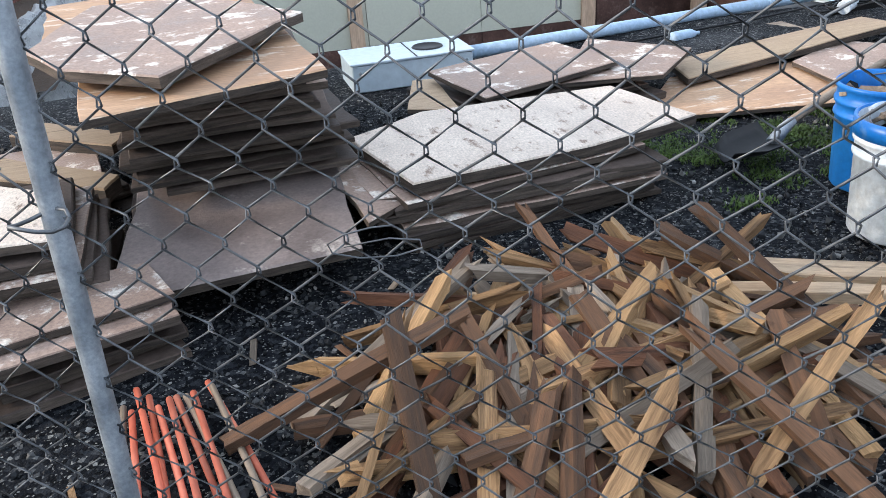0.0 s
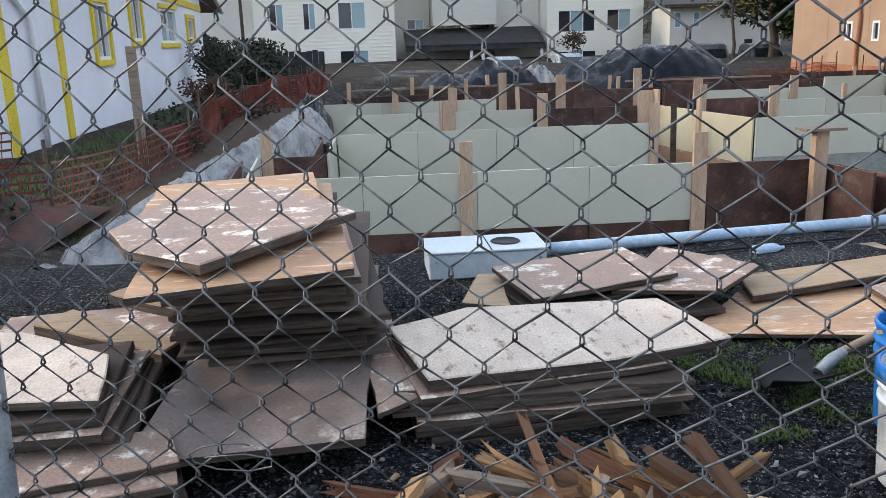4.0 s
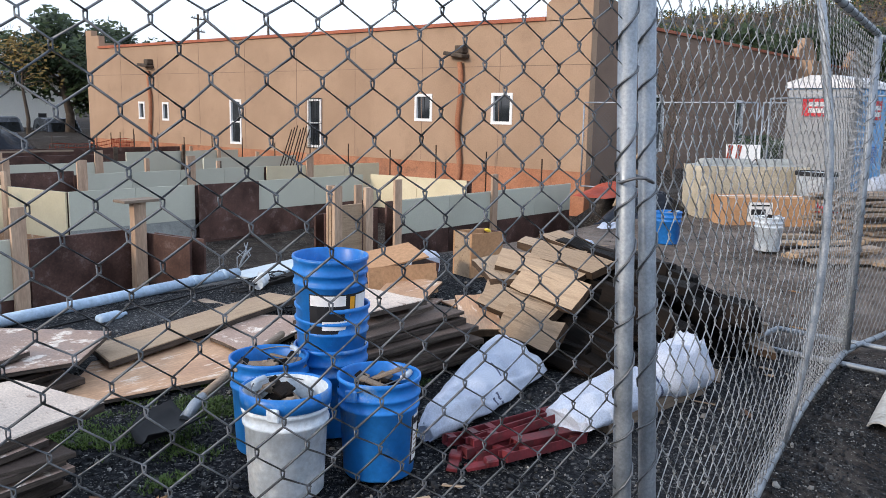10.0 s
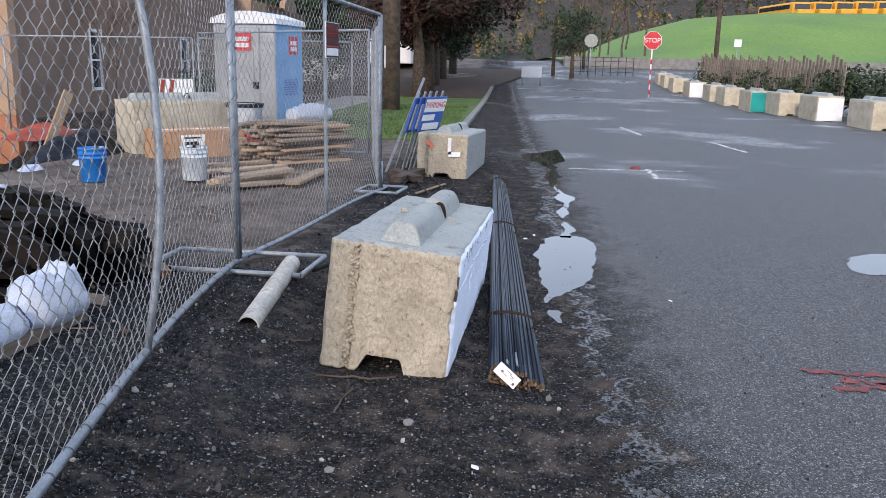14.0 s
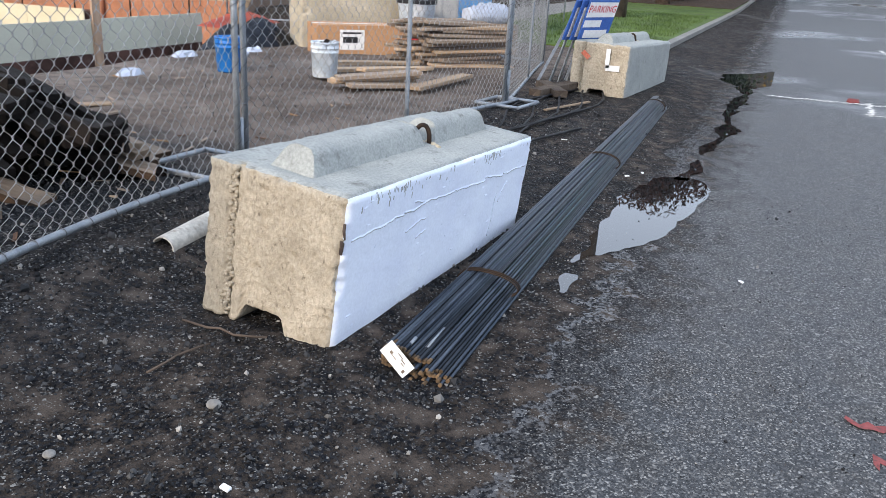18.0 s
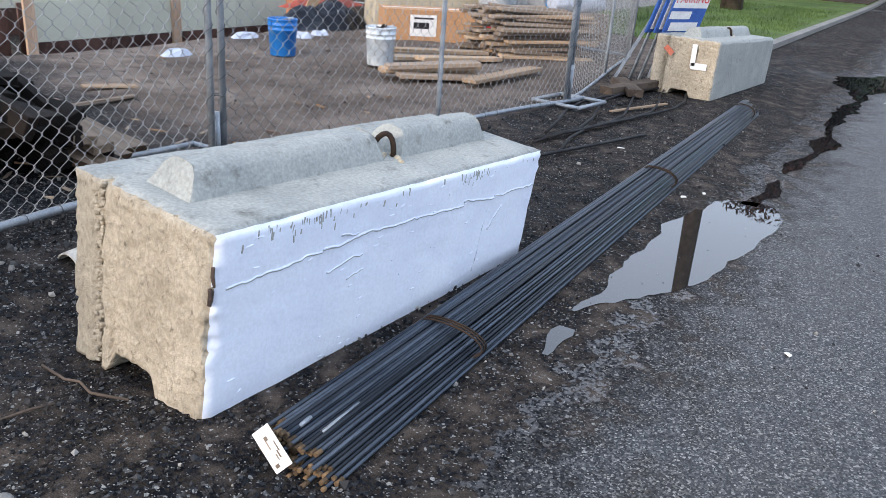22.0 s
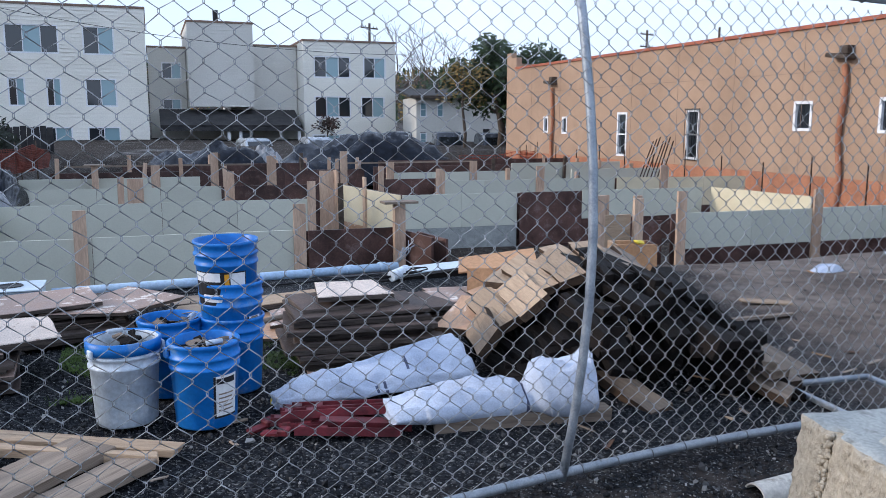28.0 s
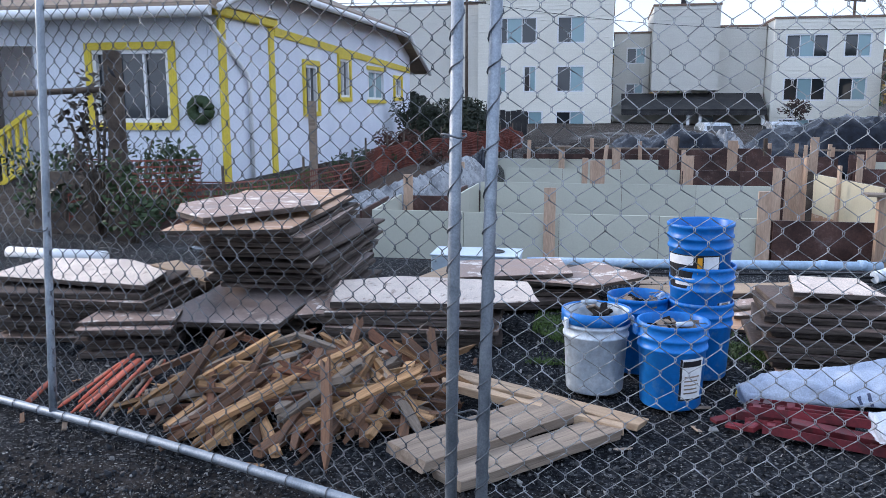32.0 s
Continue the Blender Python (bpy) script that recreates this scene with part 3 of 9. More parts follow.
def letters(text, size, material, parent, m, name="lettering"):
    """Raised lettering in the built-in font, turned into a mesh."""
    cu = bpy.data.curves.new(name, "FONT")
    cu.body, cu.size, cu.align_x, cu.align_y, cu.extrude = text, size, "CENTER", "CENTER", 0.0008
    tmp = bpy.data.objects.new(name, cu)
    scene.collection.objects.link(tmp)
    dg = bpy.context.evaluated_depsgraph_get()
    me = bpy.data.meshes.new_from_object(tmp.evaluated_get(dg))
    bpy.data.objects.remove(tmp)
    me.materials.clear()
    me.materials.append(material)
    ob = new(name, me)
    ob.parent = parent
    ob.matrix_basis = m
    return ob

# ---- ground ----
def build_ground():
    bm = bmesh.new()
    xs = [-900, -300, -120, -60, -35, -22, -14] + [-10 + 0.5 * i for i in range(8)] + [-6 + 0.16 * i for i in range(76)] + \
         [6.2 + 0.5 * i for i in range(20)] + [17, 20, 25, 30, 40, 55, 70, 80, 90, 100, 120, 160, 300, 900]
    ys = [-900, -300, -100, -50, -30, -20, -14, -10, -7, -5, -4] + [-3.2 + 0.16 * i for i in range(74)] + \
         [8.8 + 0.8 * i for i in range(30)] + [34, 40, 50, 70, 100, 300, 900]
    rows = [[bm.verts.new((x, y, ground_z(x, y) + (noise.noise((x * 2.3, y * 2.3, 0)) * 0.012 if -6 < x < 12 and 0.4 < y < 9 else 0)))
             for x in xs] for y in ys]
    for a, b in zip(rows, rows[1:]):
        for k in range(len(xs) - 1):
            bm.faces.new((a[k], a[k + 1], b[k + 1], b[k])).smooth = True
    return tagged(part("ground", bm, M["ground"]), "wet asphalt street beside a gravel and dirt building lot", "ground", kind="structure")


build_ground()


# ---- foundation forms ----
def form_wall(x0, y0, x1, y1, top, bottom, skin, lower, green_h, label, posts=()):
    """A run of formwork: sheathing panels in two bands, with thickness, and posts that stand on its face."""
    L = math.hypot(x1 - x0, y1 - y0)
    ang = math.degrees(math.atan2(y1 - y0, x1 - x0))
    t = thing("form_wall", pose(x0, y0, bottom, rz=ang), label, "formwork", "foundation forms")
    n = max(1, round(L / 1.25))
    split = top - bottom - green_h
    for k in range(n):
        a, b = L * k / n, L * (k + 1) / n
        part("panel", span_bm(a + 0.003, b - 0.003, 0, 0.03, split + 0.004, top - bottom - 0.004 * (k % 2)), skin, t)
        if split > 0.1:
            part("lower_panel", span_bm(a + 0.003, b - 0.003, 0.004, 0.03, -0.3, split), lower, t, "dark film-faced plywood")
    part("back_panel", span_bm(0, L, 0.20, 0.23, -0.3, top - bottom - 0.03), M["brown_form"], t)
    for px, ph, wd in posts:
        part("post", span_bm(px - wd / 2, px + wd / 2, -0.045, -0.003, -0.3, ph - bottom), M["lumber"], t)
    return t


GRN, CRM, BRN = M["green_form"], M["sun_cream_form"], M["brown_form"]
TOP = 0.12
form_wall(-4.73, 8.8, 0.02, 8.8, TOP, -0.88, GRN, BRN, 0.62, "pale green formwork wall over dark plywood", [(2.26, 0.44, 0.14), (4.74, 0.44, 0.15)])
form_wall(0.12, 8.8, 1.26, 8.8, 0.10, -0.9, BRN, BRN, 0.95, "dark brown plywood formwork panel")
form_wall(1.34, 8.8, 1.46, 8.0, 0.06, -0.9, BRN, BRN, 0.95, "dark brown plywood formwork return")
form_wall(5.42, 8.62, 10.45, 8.62, 0.15, -1.0, GRN, BRN, 0.52, "pale green formwork wall over dark plywood", [(0.0, 0.47, 0.15), (2.45, 0.44, 0.16)])
form_wall(4.25, 8.9, 5.32, 8.9, 0.02, -1.0, BRN, BRN, 0.95, "dark brown plywood formwork panel", [(0.08, 0.42, 0.13), (0.62, 0.40, 0.13)])
form_wall(-3.95, 12.85, 0.85, 12.85, TOP, -0.9, GRN, BRN, 0.72, "pale green formwork wall", [(4.85, 0.42, 0.14)])
form_wall(2.56, 12.9, 4.82, 12.9, TOP, -1.0, GRN, M["concrete_top"], 0.62, "pale green formwork wall over grey concrete")
form_wall(4.84, 12.8, 6.15, 12.8, TOP, -1.0, BRN, BRN, 1.0, "dark brown plywood formwork panel")
form_wall(6.18, 12.85, 8.95, 12.85, TOP, -1.0, GRN, BRN, 0.55, "pale green formwork wall")
form_wall(2.0, 15.9, 2.52, 12.94, TOP, -1.0, CRM, M["ply_new"], 0.75, "formwork wall tinted cream for low sun, over raw plywood", [(0.02, 0.42, 0.2), (1.5, 0.36, 0.1)])
form_wall(9.14, 12.82, 9.54, 10.5, TOP, -1.0, CRM, BRN, 0.7, "formwork wall tinted cream for low sun")
form_wall(-3.9, 16.1, -0.35, 16.1, TOP, -1.0, GRN, BRN, 0.9, "pale green formwork wall", [(1.9, 0.3, 0.3)])
form_wall(-0.30, 16.0, 1.9, 16.0, 0.12, -1.0, BRN, BRN, 1.0, "dark brown plywood formwork panel", [(0.1, 0.42, 0.2), (2.1, 0.4, 0.3)])
form_wall(4.3, 16.0, 8.8, 16.0, TOP, -1.0, GRN, BRN, 0.9, "pale green formwork wall", [(0.05, 0.4, 0.2), (2.5, 0.42, 0.2)])
form_wall(3.0, 16.4, 4.4, 16.4, 0.16, -1.0, BRN, BRN, 1.0, "dark brown plywood formwork panel", [(0.1, 0.45, 0.12)])
form_wall(-4.5, 19.2, -0.6, 19.2, TOP, -1.0, GRN, BRN, 0.9, "pale green formwork wall", [(2.9, 0.4, 0.2)])
form_wall(4.0, 19.2, 7.7, 19.2, TOP, -1.0, GRN, BRN, 0.9, "pale green formwork wall", [(0.1, 0.4, 0.2), (2.4, 0.4, 0.2)])
form_wall(-0.5, 21.5, 4.0, 21.5, 0.10, -1.0, BRN, BRN, 1.0, "dark brown plywood formwork panel", [(0.4, 0.6, 0.2), (1.9, 0.5, 0.25), (3.9, 0.6, 0.2)])
form_wall(8.8, 15.9, 12.2, 15.5, TOP, -1.0, CRM, BRN, 0.7, "cream formwork wall", [(1.2, 0.4, 0.2)])
form_wall(-4.74, 9.06, -4.85, 10.85, 0.10, -0.9, GRN, BRN, 0.85, "pale green formwork end wall")
form_wall(-3.98, 10.92, -3.97, 12.82, 0.10, -0.9, GRN, BRN, 0.85, "pale green formwork return wall")
form_wall(-4.84, 10.88, -4.02, 10.88, 0.08, -0.6, BRN, BRN, 0.6, "dark brown plywood formwork panel", [(0.09, 0.40, 0.14)])
form_wall(-4.74, 14.8, -4.3, 14.8, -0.11, -0.8, BRN, BRN, 0.6, "low dark plywood formwork panel", [(0.10, 0.33, 0.15)])


# ---- orange stucco building ----
def opening_wall(name, L, H, holes, thick, material, parent, m, z0=0.0):
    """A wall of length L and height H with rectangular holes (x0, x1, z0, z1) through it."""
    bm = bmesh.new()
    xs = sorted({0, L, *[v for h in holes for v in h[:2]]})
    zs = sorted({z0, H, *[v for h in holes for v in h[2:]]})
    for a, b in zip(xs, xs[1:]):
        for c, d in zip(zs, zs[1:]):
            if not any(h[0] <= a and b <= h[1] and h[2] <= c and d <= h[3] for h in holes):
                for y, flip in ((0, False), (thick, True)):
                    q = [bm.verts.new(p) for p in ((a, y, c), (b, y, c), (b, y, d), (a, y, d))]
                    bm.faces.new(q[::-1] if flip else q)
    for a, b, c, d in holes + [(0, L, z0, H)]:
        loop = ((a, c), (b, c), (b, d), (a, d))
        for (p, q), (r, s) in zip(loop, loop[1:] + loop[:1]):
            f = [bm.verts.new(v) for v in ((p, 0, q), (r, 0, s), (r, thick, s), (p, thick, q))]
            bm.faces.new(f)
    bmesh.ops.remove_doubles(bm, verts=bm.verts, dist=0.0005)
    return part(name, bm, material, parent, m=m)


def window_unit(w, h, parent, m, frame_mat, pane_mat, bars=1, fw=0.07, name="window", side=False):
    """A framed window: four frame bars, a middle rail, panes set back."""
    win = new(name)
    win.parent, win.matrix_basis = parent, m
    win.empty_display_size = 0.1
    bm = bmesh.new()
    for sx, sz, cx, cz in ((w, fw, w / 2, fw / 2), (w, fw, w / 2, h - fw / 2), (fw, h - 2 * fw, fw / 2, h / 2), (fw, h - 2 * fw, w - fw / 2, h / 2)):
        add_box(bm, sx, 0.09, sz, Matrix.Translation((cx, 0.005, cz)))
    part("window_frame", bm, frame_mat, win)
    for k in range(1, bars + 1):
        if side:
            part("mullion", box_bm(fw * 0.6, 0.06, h - 2 * fw, Matrix.Translation((w * k / (bars + 1), 0.01, h / 2))), frame_mat, win)
        else:
            part("middle_rail", box_bm(w - 2 * fw, 0.06, fw * 0.6, Matrix.Translation((w / 2, 0.01, h * k / (bars + 1)))), frame_mat, win)
    lites = pane_mat if isinstance(pane_mat, tuple) else (pane_mat,)
    for k, mt in enumerate(lites):
        a, b = fw / 2 + (w - fw) * k / len(lites), fw / 2 + (w - fw) * (k + 1) / len(lites)
        part("pane", box_bm(b - a - 0.002, 0.012, h - fw, Matrix.Translation(((a + b) / 2, 0.04, h / 2))), mt, win)
    return win


def orange_building():
    X, Y0, Y1, ZB, ZT = 13.42, 10.0, 33.0, -0.9, 3.66
    t = thing("stucco_building", pose(X, Y1, 0, rz=-90), "long single-storey building in orange stucco with red coping", "building")
    L = Y1 - Y0
    wins = [(Y1 - 29.25, 0.42, 0.98, 1.63), (Y1 - 27.65, 0.42, 0.96, 1.62), (Y1 - 23.6, 0.62, 0.28, 1.75),
            (Y1 - 19.7, 0.62, 0.33, 1.80), (Y1 - 15.35, 0.62, 1.22, 1.95), (Y1 - 12.78, 0.65, 1.20, 1.98)]
    holes = [(a, a + w, c, d) for a, w, c, d in wins]
    opening_wall("wall", L, ZT, holes, 0.25, M["stucco"], t, pose(0, 0, 0), 0.15)
    part("base_course", span_bm(0, L, -0.012, 0.24, ZB, 0.148), M["stucco_low"], t, "red-brown painted stucco base")
    for i, (a, w, c, d) in enumerate(wins):
        win = window_unit(w, d - c, t, pose(a, 0.02, c), M["white_trim"], M["pane"], 1 if i in (2, 3) else 0, 0.075)
        if i == 3:
            for k in range(7):
                part("security_bar", tube_bm([(-0.03 + k * 0.112, -0.07, -0.03), (-0.03 + k * 0.112, -0.07, d - c + 0.03)], 0.008, 5), M["ink"], win)
            for z in (0.0, (d - c) / 2, d - c):
                part("security_rail", tube_bm([(-0.05, -0.07, z), (w + 0.05, -0.07, z)], 0.01, 5), M["ink"], win)
    part("coping", span_bm(1.0, L - 1.25, -0.06, 0.32, ZT, ZT + 0.09), M["coping"], t, "red metal coping")
    # parapet steps at both ends
    bm = bmesh.new()
    add_box(bm, 1.0, 0.25, 0.5, Matrix.Translation((0.5, 0.125, ZT + 0.25)))
    add_box(bm, 0.45, 0.25, 0.22, Matrix.Translation((0.225, 0.125, ZT + 0.61)))
    part("parapet_step", bm, M["stucco"], t)
    prof = [(L - 1.25, ZT - 0.02), (L - 1.25, ZT + 0.36), (L - 1.12, ZT + 0.47), (L - 0.9, ZT + 0.5), (L - 0.78, ZT + 0.58), (L - 0.72, ZT + 0.78),
            (L - 0.5, ZT + 0.92), (L - 0.25, ZT + 0.98), (L, ZT + 1.0), (L, ZT - 0.02)]
    bm = bmesh.new()
    f = [bm.verts.new((x, 0, z)) for x, z in prof]
    g = [bm.verts.new((x, 0.25, z)) for x, z in prof]
    bm.faces.new(f)
    bm.faces.new(g[::-1])
    for k in range(len(prof)):
        j = (k + 1) % len(prof)
        bm.faces.new((f[k], g[k], g[j], f[j]))
    bmesh.ops.recalc_face_normals(bm, faces=bm.faces)
    part("parapet_gable", bm, M["stucco"], t)
    for y in (28.35, 13.75):
        a = Y1 - y
        rng = random.Random(int(y))
        big = 0.11 if y < 20 else 0.10
        pts = [(a + 0.05 * math.sin(z * 3.1 + y), -0.09, z) for z in [ZB + 0.28 * k for k in range(15)] if z < 2.9]
        part("downpipe", tube_bm(pts, big * 0.62, 9), M["stucco_low"], t, "wavy rust-stained downpipe")
        part("scupper_box", box_bm(0.62, 0.36, 0.10, Matrix.Translation((a - 0.08, -0.15, 2.93)) @ pose(0, 0, 0, 0, 8, 0), 0.02), M["bark"], t, "rusty scupper tray")
        part("scupper_head", box_bm(0.26, 0.26, 0.2, Matrix.Translation((a + 0.04, -0.1, 3.06)), 0.02), M["bark"], t)
    for k in range(1, 9):
        part("control_joint", span_bm(L * k / 9, L * k / 9 + 0.014, -0.004, 0.0, 0.2, ZT - 0.02), M["dim_tan_stucco"], t)
    part("control_joint", span_bm(0.4, L - 0.01, -0.004, 0.0, 2.62, 2.635), M["dim_tan_stucco"], t)
    # street front, to the east
    F = 26.0
    fx = pose(L, 0.252, 0, rz=90)
    holes = [(3.1, 3.78, 0.55, 2.05), (9.0, 9.7, 0.55, 2.05)]
    opening_wall("front_wall", F, ZT + 0.0, holes, 0.25, M["dim_tan_stucco"], t, fx, ZB)
    for a, b, c, d in holes:
        window_unit(b - a, d - c, t, fx @ pose(a, 0.02, c), M["white_trim"], M["pane"], 1, 0.075)
    for c0, w, hh in ((0.0, 1.0, 1.0), (15.0, 2.2, 0.9), (22.0, 2.2, 0.9)):
        prof = [(0, 0), (0, 0.36), (0.1, 0.48), (0.3, 0.5), (0.42, 0.58), (0.48, 0.8), (0.7, 0.93), (1.0, 0.98), (1.0, 0)]
        pts = [(x * w * 0.5, z * hh) for x, z in prof] + [(w - x * w * 0.5, z * hh) for x, z in reversed(prof[:-1])]
        if c0 == 0:
            pts = [((1 - x) * w, z * hh) for x, z in prof]
        bm = bmesh.new()
        f = [bm.verts.new((c0 + x, -0.003, ZT + z)) for x, z in pts]
        g = [bm.verts.new((c0 + x, 0.25, ZT + z)) for x, z in pts]
        bm.faces.new(f)
        bm.faces.new(g[::-1])
        for k in range(len(pts)):
            j = (k + 1) % len(pts)
            bm.faces.new((f[k], g[k], g[j], f[j]))
        bmesh.ops.recalc_face_normals(bm, faces=bm.faces)
        part("parapet_gable", bm, M["dim_tan_stucco"] if c0 == 0 else M["stucco"], t, m=fx)
    for a, b in ((1.27, 14.9), (17.3, 21.9)):
        part("coping", span_bm(a, b, -0.05, 0.3, ZT, ZT + 0.08), M["coping"], t, m=fx)
    part("pilaster", span_bm(15.0, 17.2, -0.5, 0.0, ZB, ZT - 0.01), M["stucco"], t, m=fx)
    part("roof", span_bm(0.26, L - 0.26, 0.26, F - 0.3, ZT - 0.5, ZT - 0.4), M["roof_dark"], t)
    part("back_wall", span_bm(0.002, 0.25, 0.26, F, ZB, ZT + 0.3), M["stucco"], t)
    part("east_wall", span_bm(0.26, L - 0.26, F - 0.25, F, ZB, ZT), M["stucco"], t)
    return t


orange_building()


# ---- white house with yellow trim ----
def white_house():
    X, Y0, Y1 = -8.1, 11.6, 24.9
    t = thing("white_house", pose(X, Y0, 0), "white stucco bungalow with bright yellow trim", "house")
    L = Y1 - Y0
    fy = pose(0, 0, 0, rz=90)
    wins = [(3.85, 0.78, 1.30, 2.28), (6.15, 0.78, 1.62, 2.52), (8.55, 1.6, 1.58, 2.36), (11.3, 0.8, 1.66, 2.2)]
    opening_wall("side_wall", L, 3.5, [(a, a + w, c, d) for a, w, c, d in wins], 0.2, M["house_white"], t, fy, -0.6)
    for k, (a, w, c, d) in enumerate(wins):
        win = window_unit(w, d - c, t, fy @ pose(a, 0.03, c), M["white_trim"], M["pane_pale"] if w > 1 else M["pane"], 1, 0.06, side=True)
        for sx, sz, cx, cz in ((w + 0.20, 0.10, w / 2, -0.05), (w + 0.20, 0.10, w / 2, d - c + 0.05), (0.10, d - c, -0.05, (d - c) / 2), (0.10, d - c, w + 0.05, (d - c) / 2)):
            if k == 2 and sz > 0.3:
                continue
            part("casing", box_bm(sx, 0.05, sz, Matrix.Translation((cx, -0.055, cz))), M["yellow_trim"], win, "yellow painted casing")
    part("fascia_board", box_bm(L - 2.4, 0.03, 0.16, pose(2.3 + (L - 2.4) / 2, -0.018, 2.66, 0, 1.6)), M["yellow_trim"], t, m=fy)
    part("corner_board", span_bm(-0.04, 0.20, -0.035, 0, -0.3, 2.86), M["yellow_trim"], t, m=fy)
    part("corner_board", span_bm(2.02, 2.24, -0.035, 0, -0.3, 2.86), M["yellow_trim"], t, m=fy)
    part("sill_band", span_bm(0.21, 2.01, -0.03, 0, 0.0, 0.12), M["yellow_trim"], t, m=fy)
    part("eave_return", span_bm(-0.25, 2.3, -0.10, 0, 2.87, 3.02, 0.02), M["yellow_trim"], t, m=fy)
    part("eave_return_cap", span_bm(-0.32, 2.36, -0.14, 0, 3.024, 3.07, 0.01), M["white_trim"], t, m=fy)
    # street wall
    W = 9.0
    fw = [(W - 2.32, 1.42, 1.15, 2.36)]
    fm = pose(-W, 0, 0)
    opening_wall("front_wall", W - 0.21, 2.9, [(a, a + w, c, d) for a, w, c, d in fw] + [(W - 4.6, W - 3.45, -0.2, 2.45)], 0.2, M["house_white"], t, fm, -0.6)
    part("porch_back", span_bm(-W + 3.9, -W + 6.2, 1.2, 1.3, -0.6, 2.9), M["house_white"], t)
    for a, w, c, d in fw:
        win = window_unit(w, d - c, t, fm @ pose(a, 0.03, c), M["white_trim"], M["pane"], 2, 0.07, side=True)
        for sx, sz, cx, cz in ((w + 0.24, 0.12, w / 2, -0.06), (w + 0.24, 0.12, w / 2, d - c + 0.06), (0.12, d - c, -0.06, (d - c) / 2), (0.12, d - c, w + 0.06, (d - c) / 2)):
            part("casing", box_bm(sx, 0.05, sz, Matrix.Translation((cx, -0.055, cz))), M["yellow_trim"], win, "yellow painted casing")
        part("curtain", span_bm(a + 0.8, a + w - 0.08, 0.24, 0.26, c + 0.02, d - 0.02), M["pane_pale"], t, m=fm)
    part("sill_band", span_bm(-1.2, -0.02, -0.03, 0, 0.0, 0.12), M["yellow_trim"], t)
    ring = [(0.15 * math.cos(2 * math.pi * k / 40), 0.15 * math.sin(2 * math.pi * k / 40), 0.0) for k in range(41)]
    bm = tube_bm(ring, 0.1, 8, True, [0.085 + 0.03 * ((k * 7) % 5) / 5 for k in range(41)])
    part("wreath", bm, M["leaf_dark"], t, "dark green round wreath", m=pose(-0.36, -0.05, 1.36, rx=90))
    # roofs
    def slab(name, pts, th, mat, label=""):
        bm = bmesh.new()
        lo = [bm.verts.new(p) for p in pts]
        hi = [bm.verts.new((x, y, z + th)) for x, y, z in pts]
        bm.faces.new(lo[::-1])
        bm.faces.new(hi)
        for k in range(len(pts)):
            j = (k + 1) % len(pts)
            bm.faces.new((lo[k], lo[j], hi[j], hi[k]))
        bmesh.ops.recalc_face_normals(bm, faces=bm.faces)
        return part(name, bm, mat, t, label)
    slab("roof", [(0.35, 0.9, 3.46), (0.35, L - 1.6, 3.46), (-3.8, L - 3.5, 5.2), (-3.8, 2.6, 5.2)], 0.12, M["grey_board"], "weathered grey-brown shingle roof")
    slab("rear_roof", [(0.35, L - 1.6, 3.46), (0.30, L + 1.5, 2.45), (-9.2, L + 1.5, 2.45), (-9.2, L - 1.6, 3.46), (-3.8, L - 3.5, 5.2)], 0.12, M["grey_board"], "weathered grey-brown shingle roof")
    slab("front_roof", [(0.25, -0.5, 2.93), (0.35, 0.9, 3.46), (-3.8, 2.6, 5.2), (-9.3, 2.6, 5.2), (-9.3, -0.5, 2.93)], 0.12, M["grey_board"], "weathered grey-brown shingle roof")
    slab("west_roof", [(-3.8, 2.6, 5.2), (-3.8, L - 3.5, 5.2), (-9.3, L - 1.6, 3.4), (-9.3, 2.6, 5.2)], 0.1, M["grey_board"])
    part("side_gutter", tube_bm([(0.40, 0.9, 3.46), (0.40, L - 1.6, 3.46)], 0.07, 8), M["white_trim"], t)
    part("rake_board", tube_bm([(0.38, L - 1.6, 3.46), (0.34, L + 1.5, 2.45)], 0.06, 6), M["white_trim"], t)
    part("rake_board", tube_bm([(0.28, -0.5, 2.95), (0.38, 0.9, 3.46)], 0.06, 6), M["white_trim"], t)
    part("porch_gutter", tube_bm([(-9.3, -0.56, 2.90), (0.15, -0.56, 2.90)], 0.08, 8), M["white_trim"], t)
    part("soffit", span_bm(-9.2, 0.0, -0.48, 0.0, 2.86, 2.9), M["white_trim"], t)
    part("downspout", tube_bm([(-0.12, -0.5, 2.86), (0.0, -0.3, 2.75), (0.06, 0.9, 1.98), (0.06, 1.0, 1.85), (0.06, 1.0, 0.1)], 0.04, 6), M["white_trim"], t)
    part("back_wall", span_bm(-W, -0.21, L - 0.2, L, -0.6, 2.9), M["house_white"], t)
    part("west_wall", span_bm(-W, -W + 0.2, 0.21, L - 0.21, -0.6, 2.9), M["house_white"], t)
    return t


white_house()


